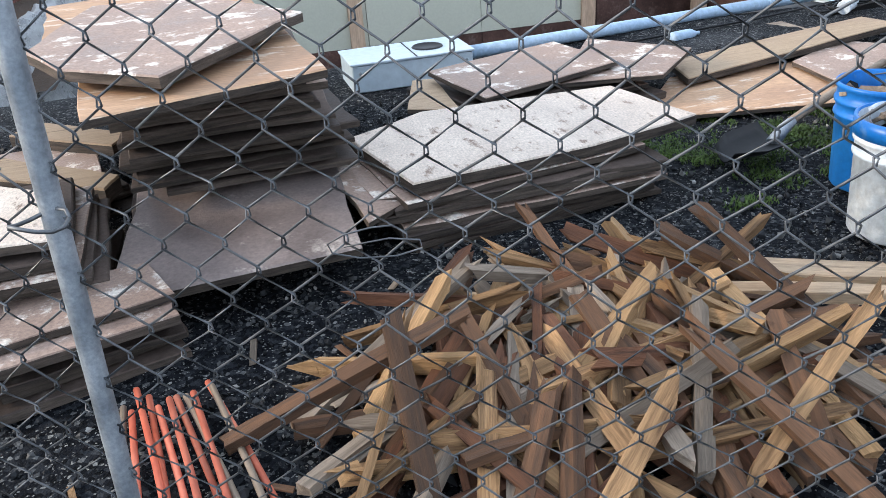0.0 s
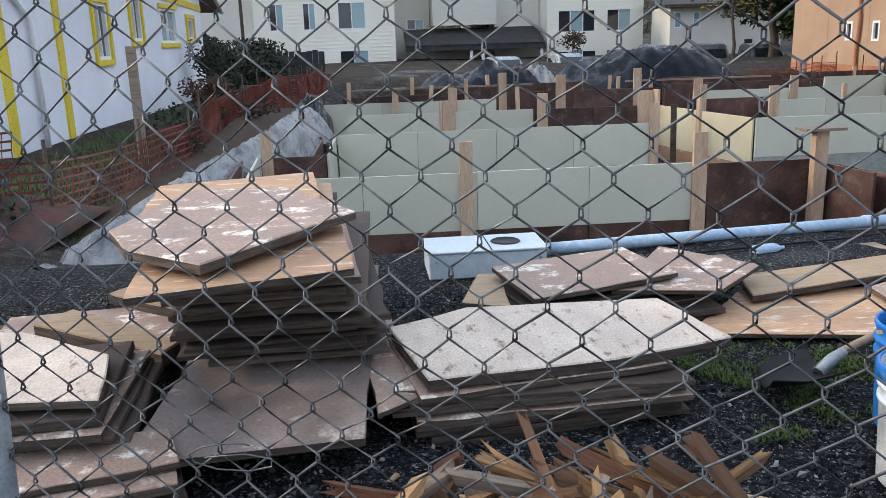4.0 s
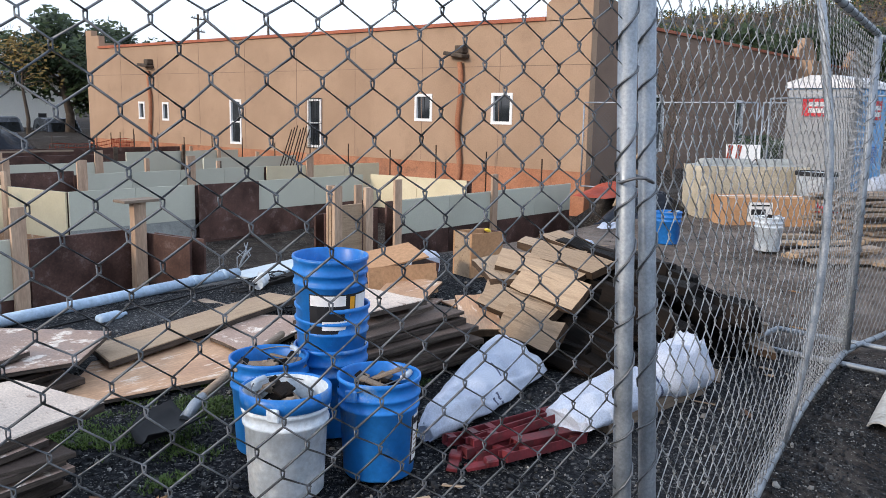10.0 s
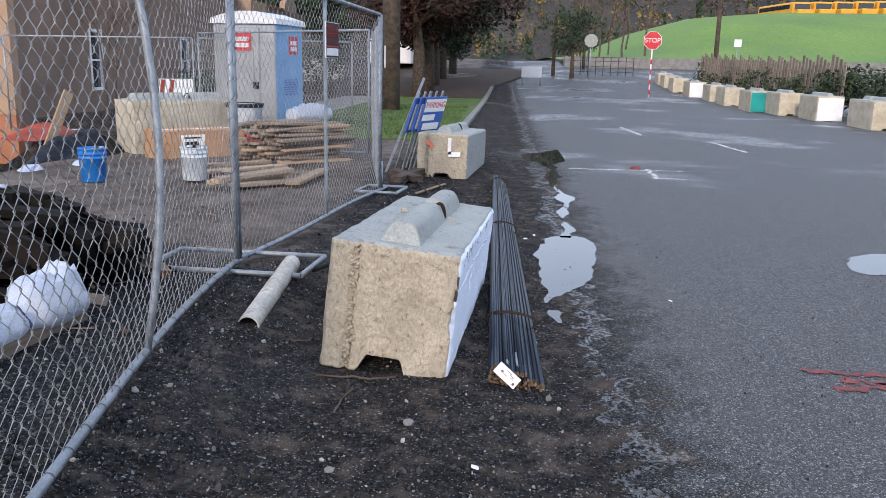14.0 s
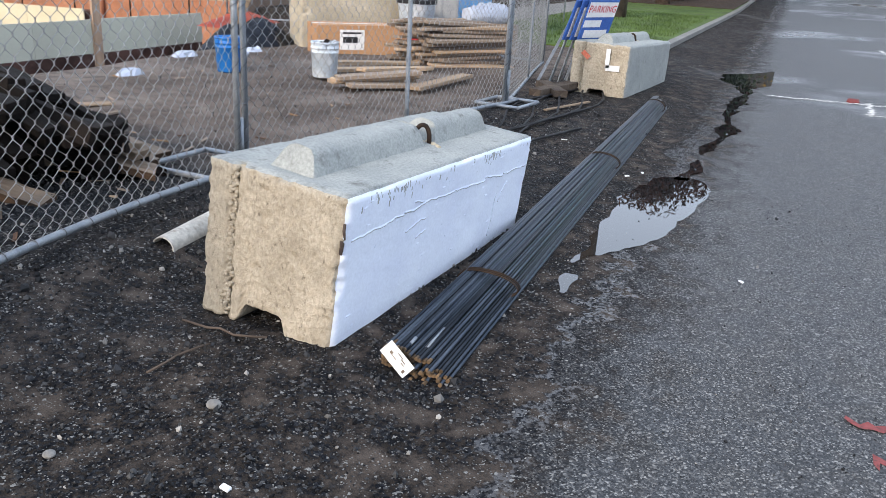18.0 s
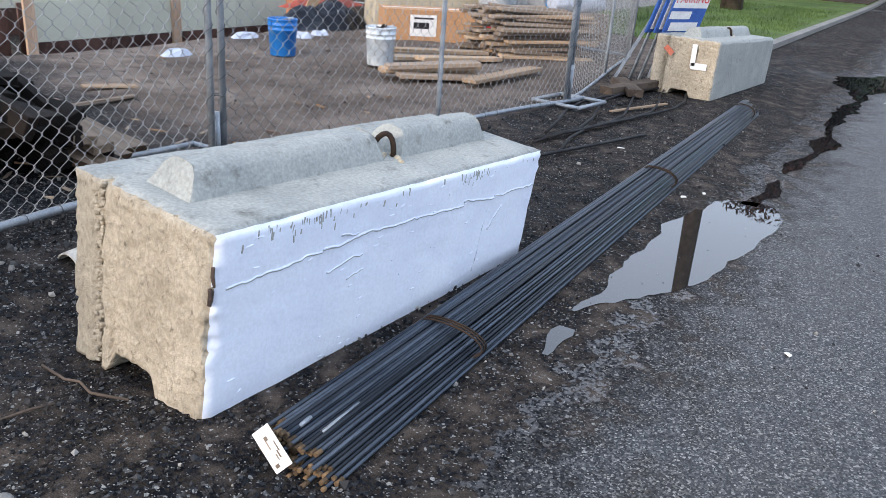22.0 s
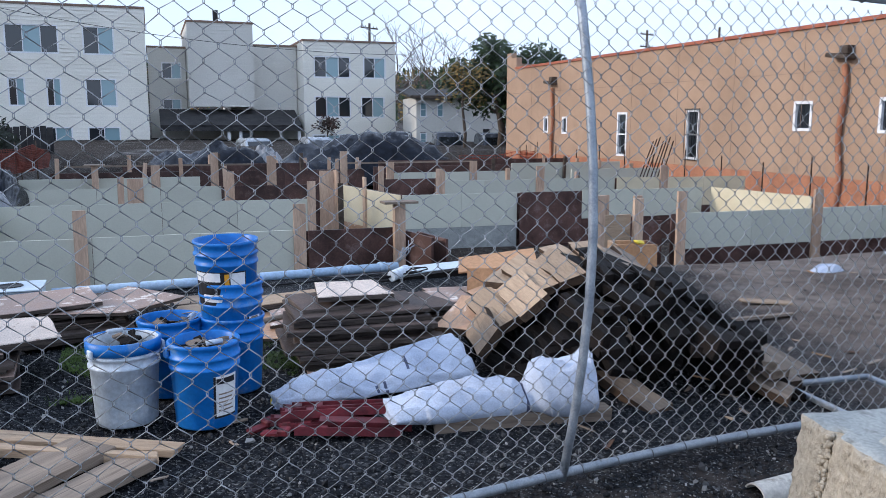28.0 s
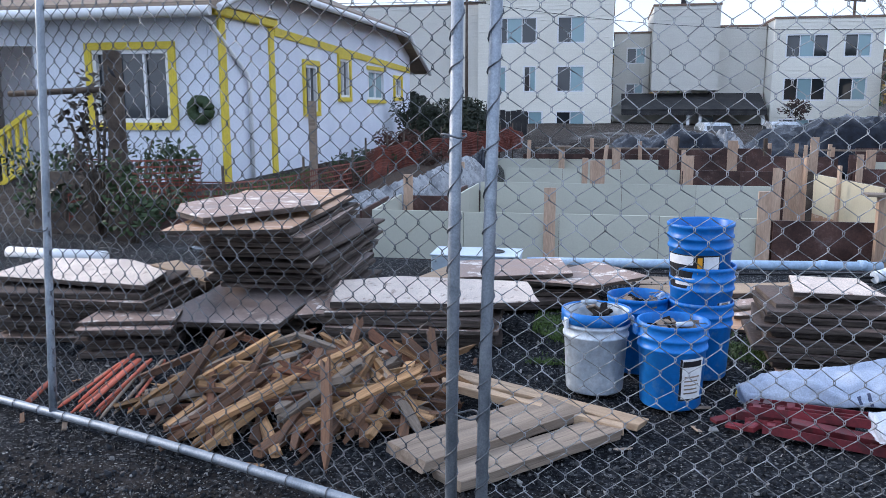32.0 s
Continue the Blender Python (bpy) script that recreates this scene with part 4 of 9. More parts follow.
# ---- apartment building beyond the lot ----
def apartments():
    t = thing("apartment_building", pose(0, 0, 0), "three-storey apartment building in pale lap siding", "building")
    Y, ZG = 59.5, -1.4

    def block(x0, x1, y0, y1, z1, mat, wins=(), z0=ZG, name="wall"):
        opening_wall(name, x1 - x0, z1, [(a, a + w, c, d) for a, w, c, d in wins], 0.3, mat, t, pose(x0, y0, 0), z0)
        part("side_wall", span_bm(x0 + 0.001, x0 + 0.3, y0 + 0.301, y1, z0, z1), mat, t)
        part("side_wall", span_bm(x1 - 0.3, x1 - 0.001, y0 + 0.301, y1, z0, z1), mat, t)
        part("roof_edge", span_bm(x0 - 0.06, x1 + 0.06, y0 - 0.06, y1, z1, z1 + 0.14), M["dim_tan_stucco"], t, "brown parapet cap")
        for a, w, c, d in wins:
            window_unit(w, d - c, t, pose(x0 + a, y0 + 0.03, c), M["white_trim"], (M["pane"], M["pane_pale"], M["pane"]) if w > 2 else (M["pane"], M["pane_pale"]), 2 if w > 2 else 1, 0.09, side=True)
        n = int((z1 - max(z0, -0.6)) / 0.24)
        bm = bmesh.new()
        for k in range(n):
            z = z1 - 0.24 * (k + 1)
            x = 0.0
            cuts = sorted((a - 0.05, a + w + 0.05) for a, w, c, d in wins if c - 0.05 < z + 0.1 < d + 0.05) + [(x1 - x0, x1 - x0)]
            for a, b in cuts:
                if a - x > 0.1:
                    add_box(bm, a - x, 0.03, 0.03, Matrix.Translation((x0 + (x + a) / 2, y0 - 0.013, z)))
                x = b
        part("siding_lap", bm, mat, t)

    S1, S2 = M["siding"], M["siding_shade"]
    block(8.9, 15.75, 58.9, 70, 7.05, S1, [(0.75, 2.7, 4.5, 6.05), (4.4, 1.7, 4.5, 6.05), (0.75, 2.7, 1.65, 3.2), (4.2, 1.8, 1.65, 3.2), (0.55, 3.0, -0.75, 0.45), (4.2, 1.8, -0.75, 0.45)])
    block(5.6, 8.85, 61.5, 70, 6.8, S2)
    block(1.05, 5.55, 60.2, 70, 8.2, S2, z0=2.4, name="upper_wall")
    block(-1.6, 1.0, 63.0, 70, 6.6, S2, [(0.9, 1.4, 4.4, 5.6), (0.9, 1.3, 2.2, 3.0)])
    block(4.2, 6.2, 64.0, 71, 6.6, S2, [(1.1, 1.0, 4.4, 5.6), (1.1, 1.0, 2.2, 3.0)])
    block(-11.0, -1.7, 57.5, 70, 8.6, S1, [(1.0, 3.1, 5.6, 7.4), (5.5, 1.9, 5.6, 7.4), (1.0, 1.0, 2.3, 4.1), (3.2, 0.9, 2.3, 4.1), (5.5, 1.9, 2.3, 4.1), (2.6, 2.0, -0.2, 1.0), (5.5, 2.0, -0.2, 1.0)])
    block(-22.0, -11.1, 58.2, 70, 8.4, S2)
    # entry canopy
    part("canopy_roof", box_bm(9.6, 3.6, 0.25, pose(3.8, 59.8, 1.55, rx=18)), M["roof_dark"], t, "dark shingled entry canopy")
    part("canopy_eave", span_bm(-1.0, 8.6, 58.0, 58.2, 0.72, 0.98), M["roof_dark"], t)
    for x in (3.4, 4.2, 8.3):
        part("canopy_post", span_bm(x, x + 0.2, 58.2, 58.4, -1.4, 0.75), M["white_trim"], t)
    part("entry_wall", span_bm(-1.0, 8.8, 62.2, 62.4, -1.4, 1.3), S2, t)
    window_unit(2.6, 1.5, t, pose(4.6, 62.1, -0.9), M["white_trim"], M["pane_pale"], 1, 0.1, side=True)
    part("chimney", span_bm(3.0, 3.35, 62, 62.4, 8.3, 9.3), M["roof_dark"], t)
    return t


apartments()


# ---- concrete blocks ----
def concrete_block(name, m, label, face_mat, L=1.83, W=0.64, HH=0.56, seed=1, fine=False):
    """A cast interlocking block: body with worn edges, a ridge on top in two lengths, a groove under it, a rough seam and a lifting loop."""
    rng = random.Random(seed)
    t = thing(name, m, label, "concrete block", "concrete barrier blocks")
    n0, n1, yc = W * 0.36, W * 0.64, W * 0.5
    step = 0.0115 if fine else 0.06

    def worn(x, y, z):
        """Moves a point of the plain block: uneven faces, chipped edges, form marks and pits on the ends."""
        near = sorted((min(x, L - x), min(y, W - y), max(0.0, HH - z)))
        p = Vector((x * 5 + seed * 7.3, y * 5, z * 5))
        q = 0.006 * noise.noise(p) + 0.003 * noise.noise(p * 4.3)
        chip = max(0.0, 0.019 - near[1]) * (0.40 + 0.9 * abs(noise.noise(p * 2.7 + Vector((3, 1, 7)))))
        if noise.noise(p * 1.6 + Vector((9, 2, 4))) > 0.25:
            chip *= 1.6
        sx, sy = (1 if x < L / 2 else -1), (1 if y < W / 2 else -1)
        dx = sx * (q + chip) if min(x, L - x) < 0.035 else 0.0
        dy = sy * (q + chip) if min(y, W - y) < 0.035 else 0.0
        dz = -(q * 0.6 + chip * 0.8) if HH - z < 0.035 else 0.0
        if min(x, L - x) < 0.001 and fine:
            dx += sx * (0.005 * noise.noise((y * 34, z * 4.5, seed)) + 0.003 * noise.noise((y * 70, z * 16, seed)))
            pit = noise.noise((y * 46, z * 40, seed + 5))
            dx += sx * 0.009 * smooth01(0.28, 0.48, pit) + sx * 0.006 * smooth01(0.3, 0.5, noise.noise((y * 16, z * 60, seed + 9)))
            dx += sx * 0.024 * smooth01(0.026, 0.008, abs(y - W + 0.128 - 0.010 * noise.noise((z * 9, seed, 0)))) * (0.8 + 0.7 * noise.noise((y * 60, z * 60, 2)))
        return Vector((x + dx, y + dy, z + dz))

    def floor_z(y):
        return 0.085 * smooth01(n0 - 0.03, n0 + 0.012, y) * smooth01(n1 + 0.045, n1 - 0.01, y)
    ny, nz, nx = max(8, int(W / step)), max(7, int(HH / step)), max(12, int(L / (0.035 if fine else 0.12)))
    bm = bmesh.new()
    grid_y = [W * k / ny for k in range(ny + 1)]
    loop = [(0.0, HH * k / nz) for k in range(nz)] + [(y, HH) for y in grid_y] + [(W, HH * (nz - k) / nz) for k in range(1, nz)] + [(y, floor_z(y)) for y in reversed(grid_y[1:])]
    rings = [[bm.verts.new(worn(L * i / nx, y, z)) for y, z in loop] for i in range(nx + 1)]
    n = len(loop)
    for a, b in zip(rings, rings[1:]):
        for k in range(n):
            j = (k + 1) % n
            f = bm.faces.new((a[k], b[k], b[j], a[j]))
            y, z = (loop[k][0] + loop[j][0]) / 2, (loop[k][1] + loop[j][1]) / 2
            f.material_index = 1 if z > HH - 0.004 else 2 if y < 0.004 and z > 0.0 else 0
            f.smooth = fine
    for x in (0.0, L):
        cols = [[bm.verts.new(worn(x, y, floor_z(y) + (HH - floor_z(y)) * k / nz)) for k in range(nz + 1)] for y in grid_y]
        for a, b in zip(cols, cols[1:]):
            for k in range(nz):
                bm.faces.new((a[k], b[k], b[k + 1], a[k + 1]) if x else (a[k], a[k + 1], b[k + 1], b[k])).smooth = fine
    bmesh.ops.remove_doubles(bm, verts=bm.verts, dist=0.0015)
    bmesh.ops.recalc_face_normals(bm, faces=bm.faces)
    part("body", bm, [M["block_end"] if fine else M["concrete"], M["concrete_top"], face_mat], t)
    # key ridge in two lengths, its ends sloped
    for a, b in ((0.085, L * 0.535), (L * 0.585, L - 0.15)):
        bm = bmesh.new()
        m2 = 30 if fine else 8
        sec = ((-0.098, 0), (-0.080, 0.040), (-0.064, 0.074), (-0.045, 0.093), (-0.02, 0.101), (0.02, 0.101), (0.045, 0.093), (0.064, 0.074), (0.080, 0.040), (0.098, 0))
        rows = []
        for i in range(m2 + 1):
            u = i / m2
            row = []
            for dy, dz in sec:
                x = a + (b - a) * u + (0.055 * dz / 0.1 if i == 0 else -0.035 * dz / 0.1 if i == m2 else 0)
                x = max(x, a + 0.055 * dz / 0.1)
                w = 0.004 * noise.noise((x * 12, dy * 20, seed)) + 0.003 * noise.noise((x * 40, dy * 50, seed))
                row.append(bm.verts.new((x, yc + dy * (1 + 0.03 * noise.noise((x * 4, 0, seed))) + w, HH - 0.012 + dz + w * (1 if dz else 0))))
            rows.append(row)
        for p, q in zip(rows, rows[1:]):
            for k in range(len(sec) - 1):
                bm.faces.new((p[k], q[k], q[k + 1], p[k + 1])).smooth = True
        for row in (rows[0], rows[-1][::-1]):
            f = bm.faces.new(row)
            f.material_index = 1
        bmesh.ops.recalc_face_normals(bm, faces=bm.faces)
        part("key_ridge", bm, M["concrete_top"], t)
    c = L * 0.558
    pts = [(c + 0.012 * math.sin(a) + 0.026 * math.cos(a), yc - 0.040 - 0.034 * math.cos(a), HH - 0.02 + 0.098 * math.sin(a)) for a in [math.pi * k / 10 for k in range(11)]]
    part("lifting_loop", tube_bm(pts, 0.0105, 9), M["rust"], t, "rusty steel lifting loop")
    if not fine:
        return t
    for k in range(14):
        part("mortar_crumb", box_bm(rng.uniform(0.015, 0.03), rng.uniform(0.012, 0.025), rng.uniform(0.010, 0.018), pose(c + rng.gauss(0, 0.022), yc + rng.gauss(-0.02, 0.05), HH + 0.004, rng.uniform(-30, 30), rng.uniform(-30, 30), rng.uniform(0, 90)), 0.003, 0.003, rng), M["concrete"], t)
    part("iron_stub", box_bm(0.085, 0.035, 0.018, pose(c + 0.03, yc + 0.155, HH + 0.008, 4, -6, 12), 0.004, 0.003, rng), M["concrete"], t)
    # coarse stones show in the seam down the near end
    bm = bmesh.new()
    for k in range(260):
        z = HH * (0.02 + 0.96 * rng.random())
        q = bmesh.ops.create_icosphere(bm, subdivisions=1, radius=1.0)
        r = rng.uniform(0.0045, 0.0115)
        bmesh.ops.transform(bm, matrix=Matrix.Translation((0.013 + rng.uniform(-0.009, 0.003), W - 0.126 + 0.010 * noise.noise((z * 9, seed, 0)) + rng.gauss(0, 0.012), z)) @ Matrix.Diagonal((r, r * rng.uniform(0.8, 1.3), r * rng.uniform(0.7, 1.1), 1)), verts=q["verts"])
    for f in bm.faces:
        f.smooth = True
    part("aggregate_seam", bm, M["block_end"], t, "coarse stones in a rough seam")
    if face_mat is M["paint_white"]:
        # a raised crack steps along the painted side, with shorter ones by it
        for x0, x1, z0, z1, r in ((0.05, 0.42, 0.435, 0.455, 0.0038), (0.42, 0.62, 0.455, 0.470, 0.005), (0.62, 1.20, 0.470, 0.455, 0.0036), (1.20, 1.42, 0.470, 0.445, 0.004), (1.42, 1.74, 0.450, 0.455, 0.003),
                                  (0.45, 0.62, 0.38, 0.40, 0.003), (0.55, 0.63, 0.33, 0.345, 0.003), (1.38, 1.36, 0.36, 0.15, 0.003), (1.5, 1.42, 0.40, 0.31, 0.003), (0.50, 0.58, 0.49, 0.48, 0.003)):
            nn = max(6, int(abs(x1 - x0) / 0.018 + abs(z1 - z0) / 0.018))
            pts = [(x0 + (x1 - x0) * i / nn + 0.004 * noise.noise((i * 1.7, z0 * 9, 4)), 0.001, z0 + (z1 - z0) * i / nn + 0.010 * noise.noise((i * 0.31, z0 * 30, 1)) + 0.007 * noise.noise((i * 0.9, z0 * 30, 1))) for i in range(nn + 1)]
            pts = [(x, worn(x, 0.0, z).y - 0.0012, z) for x, _, z in pts]
            part("crack_ridge", tube_bm(pts, r, 5, radii=[r * (0.5 + 0.9 * abs(noise.noise((i * 0.8, z0, 7)))) for i in range(nn + 1)]), M["paint_white"], t)
            # A dark line below the ridge draws its small shadow and peeled paint.
            part("crack_line", tube_bm([(x, y - 0.0005, z - r * 0.9) for x, y, z in pts], 0.0016, 4), M["concrete_top"], t)
        for k in range(80):
            x = rng.choice((rng.uniform(0.03, L - 0.03), rng.gauss(1.25, 0.06), rng.gauss(0.35, 0.12)))
            if not 0.03 < x < L - 0.03:
                continue
            top = HH - 0.028 - 0.05 * rng.random() ** 2.5
            part("paint_chip", box_bm(rng.uniform(0.002, 0.007), 0.004, rng.uniform(0.006, 0.030), pose(x, worn(x, 0.0, top).y + 0.001, top, 0, rng.uniform(-12, 12)), 0.001), M["concrete_top"], t)
        for k in range(7):
            z = HH * (0.60 + 0.44 * rng.random())
            part("paint_chip", box_bm(0.012, 0.010, rng.uniform(0.010, 0.035), pose(0.010 + rng.gauss(0, 0.002), 0.009, z, rng.uniform(-12, 12), 0, 45), 0.002), M["ply_dark"], t)
        for k in range(60):
            x, z = rng.uniform(0.05, L - 0.05), HH * rng.random() ** 1.3
            part("paint_blister", box_bm(rng.uniform(0.008, 0.03), 0.005, rng.uniform(0.003, 0.006), pose(x, worn(x, 0.0, min(z + 0.02, HH - 0.04)).y, min(z + 0.02, HH - 0.04), 0, rng.gauss(-12, 14)), 0.0012), M["paint_white"], t)
    return t


def block_pose(ax, ay, az, bx, by, bz, cx, cy, cz):
    """A pose whose x runs from a to b and whose y leans towards c."""
    a, b, c = Vector((ax, ay, az)), Vector((bx, by, bz)), Vector((cx, cy, cz))
    x = (b - a).normalized()
    z = x.cross(c - a).normalized()
    y = z.cross(x)
    return Matrix(((x.x, y.x, z.x, a.x), (x.y, y.y, z.y, a.y), (x.z, y.z, z.z, a.z), (0, 0, 0, 1)))


concrete_block("concrete_block", block_pose(0.012, 0.008, -0.036, 1.789, -0.116, -0.114, 0.048, 0.602, 0.023), "cast concrete barrier block with one face painted white", M["paint_white"], L=1.785, W=0.60, HH=0.60, seed=3, fine=True)
concrete_block("concrete_block", block_pose(6.66, 0.2, -0.03, 8.45, 0.02, -0.09, 6.72, 0.84, -0.02), "grey cast concrete barrier block with sprayed marks", M["concrete_top"], HH=0.58, seed=8, fine=True)

# ---- temporary chain-link fence ----
def fence_frame(a, b, za, zb, lean_a, lean_b):
    """Maps (u along, h up) of a panel to the world; it leans a little and its two ends stand at their own heights."""
    a, b = Vector((a[0], a[1], za)), Vector((b[0], b[1], zb))
    la, lb = Vector((*lean_a, 1)), Vector((*lean_b, 1))
    nrm = Vector((-(b - a).y, (b - a).x, 0)).normalized()

    def at(u, h, out=0.0):
        return a.lerp(b, u) + la.lerp(lb, u) * h + nrm * out
    return at, (b - a).length


def wire_mesh_bm(at, L, H, bulge, seed, hp=0.040, hv=0.040, r=0.0018, sides=4, belly=0.0, hump=0.0):
    """Woven zigzag wires: each one hooks into its neighbours at every turn."""
    rng = random.Random(seed)
    n, k = int(L / hp), int((H - 0.06) / hv)
    verts, faces = [], []
    h0 = 0.03
    off = {}

    def knot(i, j):
        key = (i, j)
        if key not in off:
            u, h = i / n, (h0 + j * hv)
            edge = min(1.0, 6 * min(u, 1 - u), 5 * min(h / H, 1 - h / H))
            out = edge * (bulge * noise.noise((u * 3 + seed, h * 1.6, 0.3)) + 0.004 * noise.noise((i * 0.7, j * 0.7, seed)))
            out += belly * math.sin(math.pi * min(1, h / H)) * math.exp(-((u - 0.5) / 0.30) ** 2) + hump * math.sin(math.pi * u) * (1 - h / H) ** 3
            w = 0.012 * edge
            off[key] = (u + w / L * noise.noise((u * 9, h * 5, seed + 4)) + rng.gauss(0, 0.0016) / L,
                        h + w * noise.noise((u * 9, h * 5, seed + 8)) + rng.gauss(0, 0.0014), out)
        return off[key]

    hook = 0.0024 / L
    for i in range(n):
        pts = []
        for j in range(k + 1):
            right = (i + j) % 2
            u, h, o = knot(i + right, j)
            s = 1 if right else -1
            pts.append(at(u + s * hook, h - 0.0045, o + 0.0018 * s))
            pts.append(at(u + s * hook, h + 0.0045, o - 0.0018 * s))
        rings = []
        for q, p in enumerate(pts):
            d = (pts[min(q + 1, len(pts) - 1)] - pts[max(q - 1, 0)]).normalized()
            side = d.orthogonal().normalized()
            up = d.cross(side)
            base = len(verts)
            for c in range(sides):
                a = 2 * math.pi * c / sides
                verts.append(p + r * (math.cos(a) * side + math.sin(a) * up))
            rings.append(base)
        for a, b in zip(rings, rings[1:]):
            # match the rings so that the tube does not twist
            best = min(range(sides), key=lambda s: (verts[a] - verts[b + s]).length_squared)
            for c in range(sides):
                faces.append((a + c, a + (c + 1) % sides, b + (c + 1 + best) % sides, b + (c + best) % sides))
    me = bpy.data.meshes.new("wire_mesh")
    me.from_pydata([tuple(v) for v in verts], [], faces)
    me.polygons.foreach_set("use_smooth", [True] * len(me.polygons))
    return me


def fence_panel(a, b, za, zb, lean_a=(0, 0), lean_b=(0, 0), mid=0.5, bend=0.0, bulge=0.03, seed=1, H=1.80, label="", r=0.0018,
                wraps=(0, 1), mesh_sides=4, wire=None, belly=0.0, hump=0.0):
    at, L = fence_frame(a, b, za, zb, lean_a, lean_b)
    t = thing("chain_link_fence", Matrix(), label or "galvanised chain-link fence panel in a welded pipe frame", "fence panel", "temporary fence panels")
    R = 0.0175
    for u, nm in ((0.0, "end_post"), (1.0, "end_post")):
        part(nm, tube_bm([at(u, 0), at(u, H * 0.5), at(u, H)], R, 10), M["galv"], t)
    if mid:
        uv = Vector((b[0] - a[0], b[1] - a[1], 0)).normalized()
        pts = [at(mid, H * k / 8, belly * math.sin(math.pi * k / 8) + hump * (1 - k / 8) ** 3) + uv * bend * math.sin(math.pi * min(1, k / 8)) for k in range(9)]
        part("middle_post", tube_bm(pts, R * 0.92, 10), M["galv"], t)
    part("top_rail", tube_bm([at(k / 6, H) for k in range(7)], R, 10), M["galv"], t)
    part("bottom_rail", tube_bm([at(k / 12, 0.0, hump * math.sin(math.pi * k / 12)) + Vector((0, 0, 0.5 * hump * math.sin(math.pi * k / 12) - 0.012 * math.sin(k * 0.55))) for k in range(13)], R, 10), M["galv"], t)
    me = wire_mesh_bm(at, L, H, bulge, seed, r=r, sides=mesh_sides, belly=belly, hump=hump)
    me.materials.append(wire or M["wire"])
    ob = new("wire_mesh", me)
    ob.parent = t
    for u in wraps:
        pts = []
        turns = 15
        up = (at(u, 1) - at(u, 0)).normalized()
        s = up.orthogonal().normalized()
        q = up.cross(s)
        for k in range(turns * 8 + 1):
            an = 2 * math.pi * k / 8
            h = 0.08 + (H - 0.16) * k / (turns * 8) + 0.012 * math.sin(k * 0.37)
            pts.append(at(u, h) + (R + 0.003) * (math.cos(an) * s + math.sin(an) * q))
        part("tie_wire", tube_bm(pts, 0.0022, 5), M["wire"], t)
    for k in range(22):
        u = 0.03 + 0.94 * k / 21
        for h in (0, H):
            c = at(u, h, 0.0 if h else hump * math.sin(math.pi * u)) + Vector((0, 0, 0.0 if h else 0.5 * hump * math.sin(math.pi * u) - 0.012 * math.sin(u * 6.6)))
            d = (at(u + 0.01, h) - at(u, h)).normalized()
            s = d.orthogonal().normalized()
            q = d.cross(s)
            pts = [c + d * (0.006 * (j / 8 - 0.5)) + (R + 0.003) * (math.cos(2 * math.pi * j / 8) * s + math.sin(2 * math.pi * j / 8) * q) for j in range(9)]
            part("wire_tie", tube_bm(pts, 0.002, 4), M["wire"], t)
    return t, at


P0, P1L, P1R, G1, G2 = (-5.80, 2.24), (-2.213, 0.962), (-2.121, 0.944), (1.50, 1.44), (5.17, 1.07)
fence_panel(P0, P1L, 0.17, 0.19, (0.04, 0.045), (0.004, 0.051), 0.5, 0.0, 0.035, 3, label="near chain-link fence panel with a torn, sagging mesh", r=0.0019)
fence_panel(P1R, G1, 0.19, 0.14, (0.013, 0.073), (0.0, 0.0), 0.5, 0.032, 0.05, 7, label="chain-link fence panel with a bent middle post", wire=M["wire_sunlit"], belly=-0.075, hump=0.045)
fence_panel((1.59, 1.45), G2, 0.13, 0.06, (0, 0), (0, 0), 0.5, 0.0, 0.03, 11, label="chain-link fence panel with a red notice tied on", wire=M["wire_sunlit"])
fence_panel((5.24, 1.07), (8.85, 1.72), 0.05, 0.05, (0, 0), (0.0, 0.0), 0.5, 0.0, 0.03, 13, label="chain-link fence panel standing back from the street", r=0.0022, wire=M["wire_sunlit"])
fence_panel((8.9, 1.78), (10.4, 4.9), 0.05, 0.0, mid=0.0, bulge=0.03, seed=17, label="chain-link fence panel returning into the lot", r=0.0024, wire=M["wire_sunlit"])


def foot_stand(x, y, z, ang, label, w=0.52, d=1.0):
    """A welded pipe foot that lies across the line of the fence."""
    t = thing("fence_stand", pose(x, y, z, rz=ang), label, "fence stand", "fence stands")
    for px in (-w / 2, w / 2):
        part("long_pipe", tube_bm([(px, -d / 2, 0.02), (px, d / 2, 0.02)], 0.017, 8), M["galv"], t)
    for py in (-d / 2, d / 2):
        part("cross_pipe", tube_bm([(-w / 2, py, 0.02), (w / 2, py, 0.02)], 0.017, 8), M["galv"], t)
    part("socket", tube_bm([(0, 0.0, 0.0), (0, 0.0, 0.32)], 0.014, 8), M["galv"], t)
    part("cross_pipe", tube_bm([(-w / 2, 0.0, 0.02), (w / 2, 0.0, 0.02)], 0.017, 8), M["galv"], t)


foot_stand(1.55, 1.45, 0.10, -4, "galvanised pipe foot stand under two fence posts")
foot_stand(5.22, 1.05, 0.04, -8, "galvanised pipe foot stand beside wet dirt", 0.46, 0.44)


# back fence along the building's street front
def back_fence():
    fence_panel((12.7, 9.7), (13.6, 6.2), -0.1, -0.05, mid=0.0, bulge=0.02, seed=21, label="chain-link fence by the building corner", r=0.0026, H=1.85, wraps=())
    fence_panel((13.65, 6.1), (16.5, 3.4), -0.05, 0.0, mid=0.5, bulge=0.02, seed=23, label="chain-link fence behind the portable toilet", r=0.0026, H=1.85, wraps=())


back_fence()


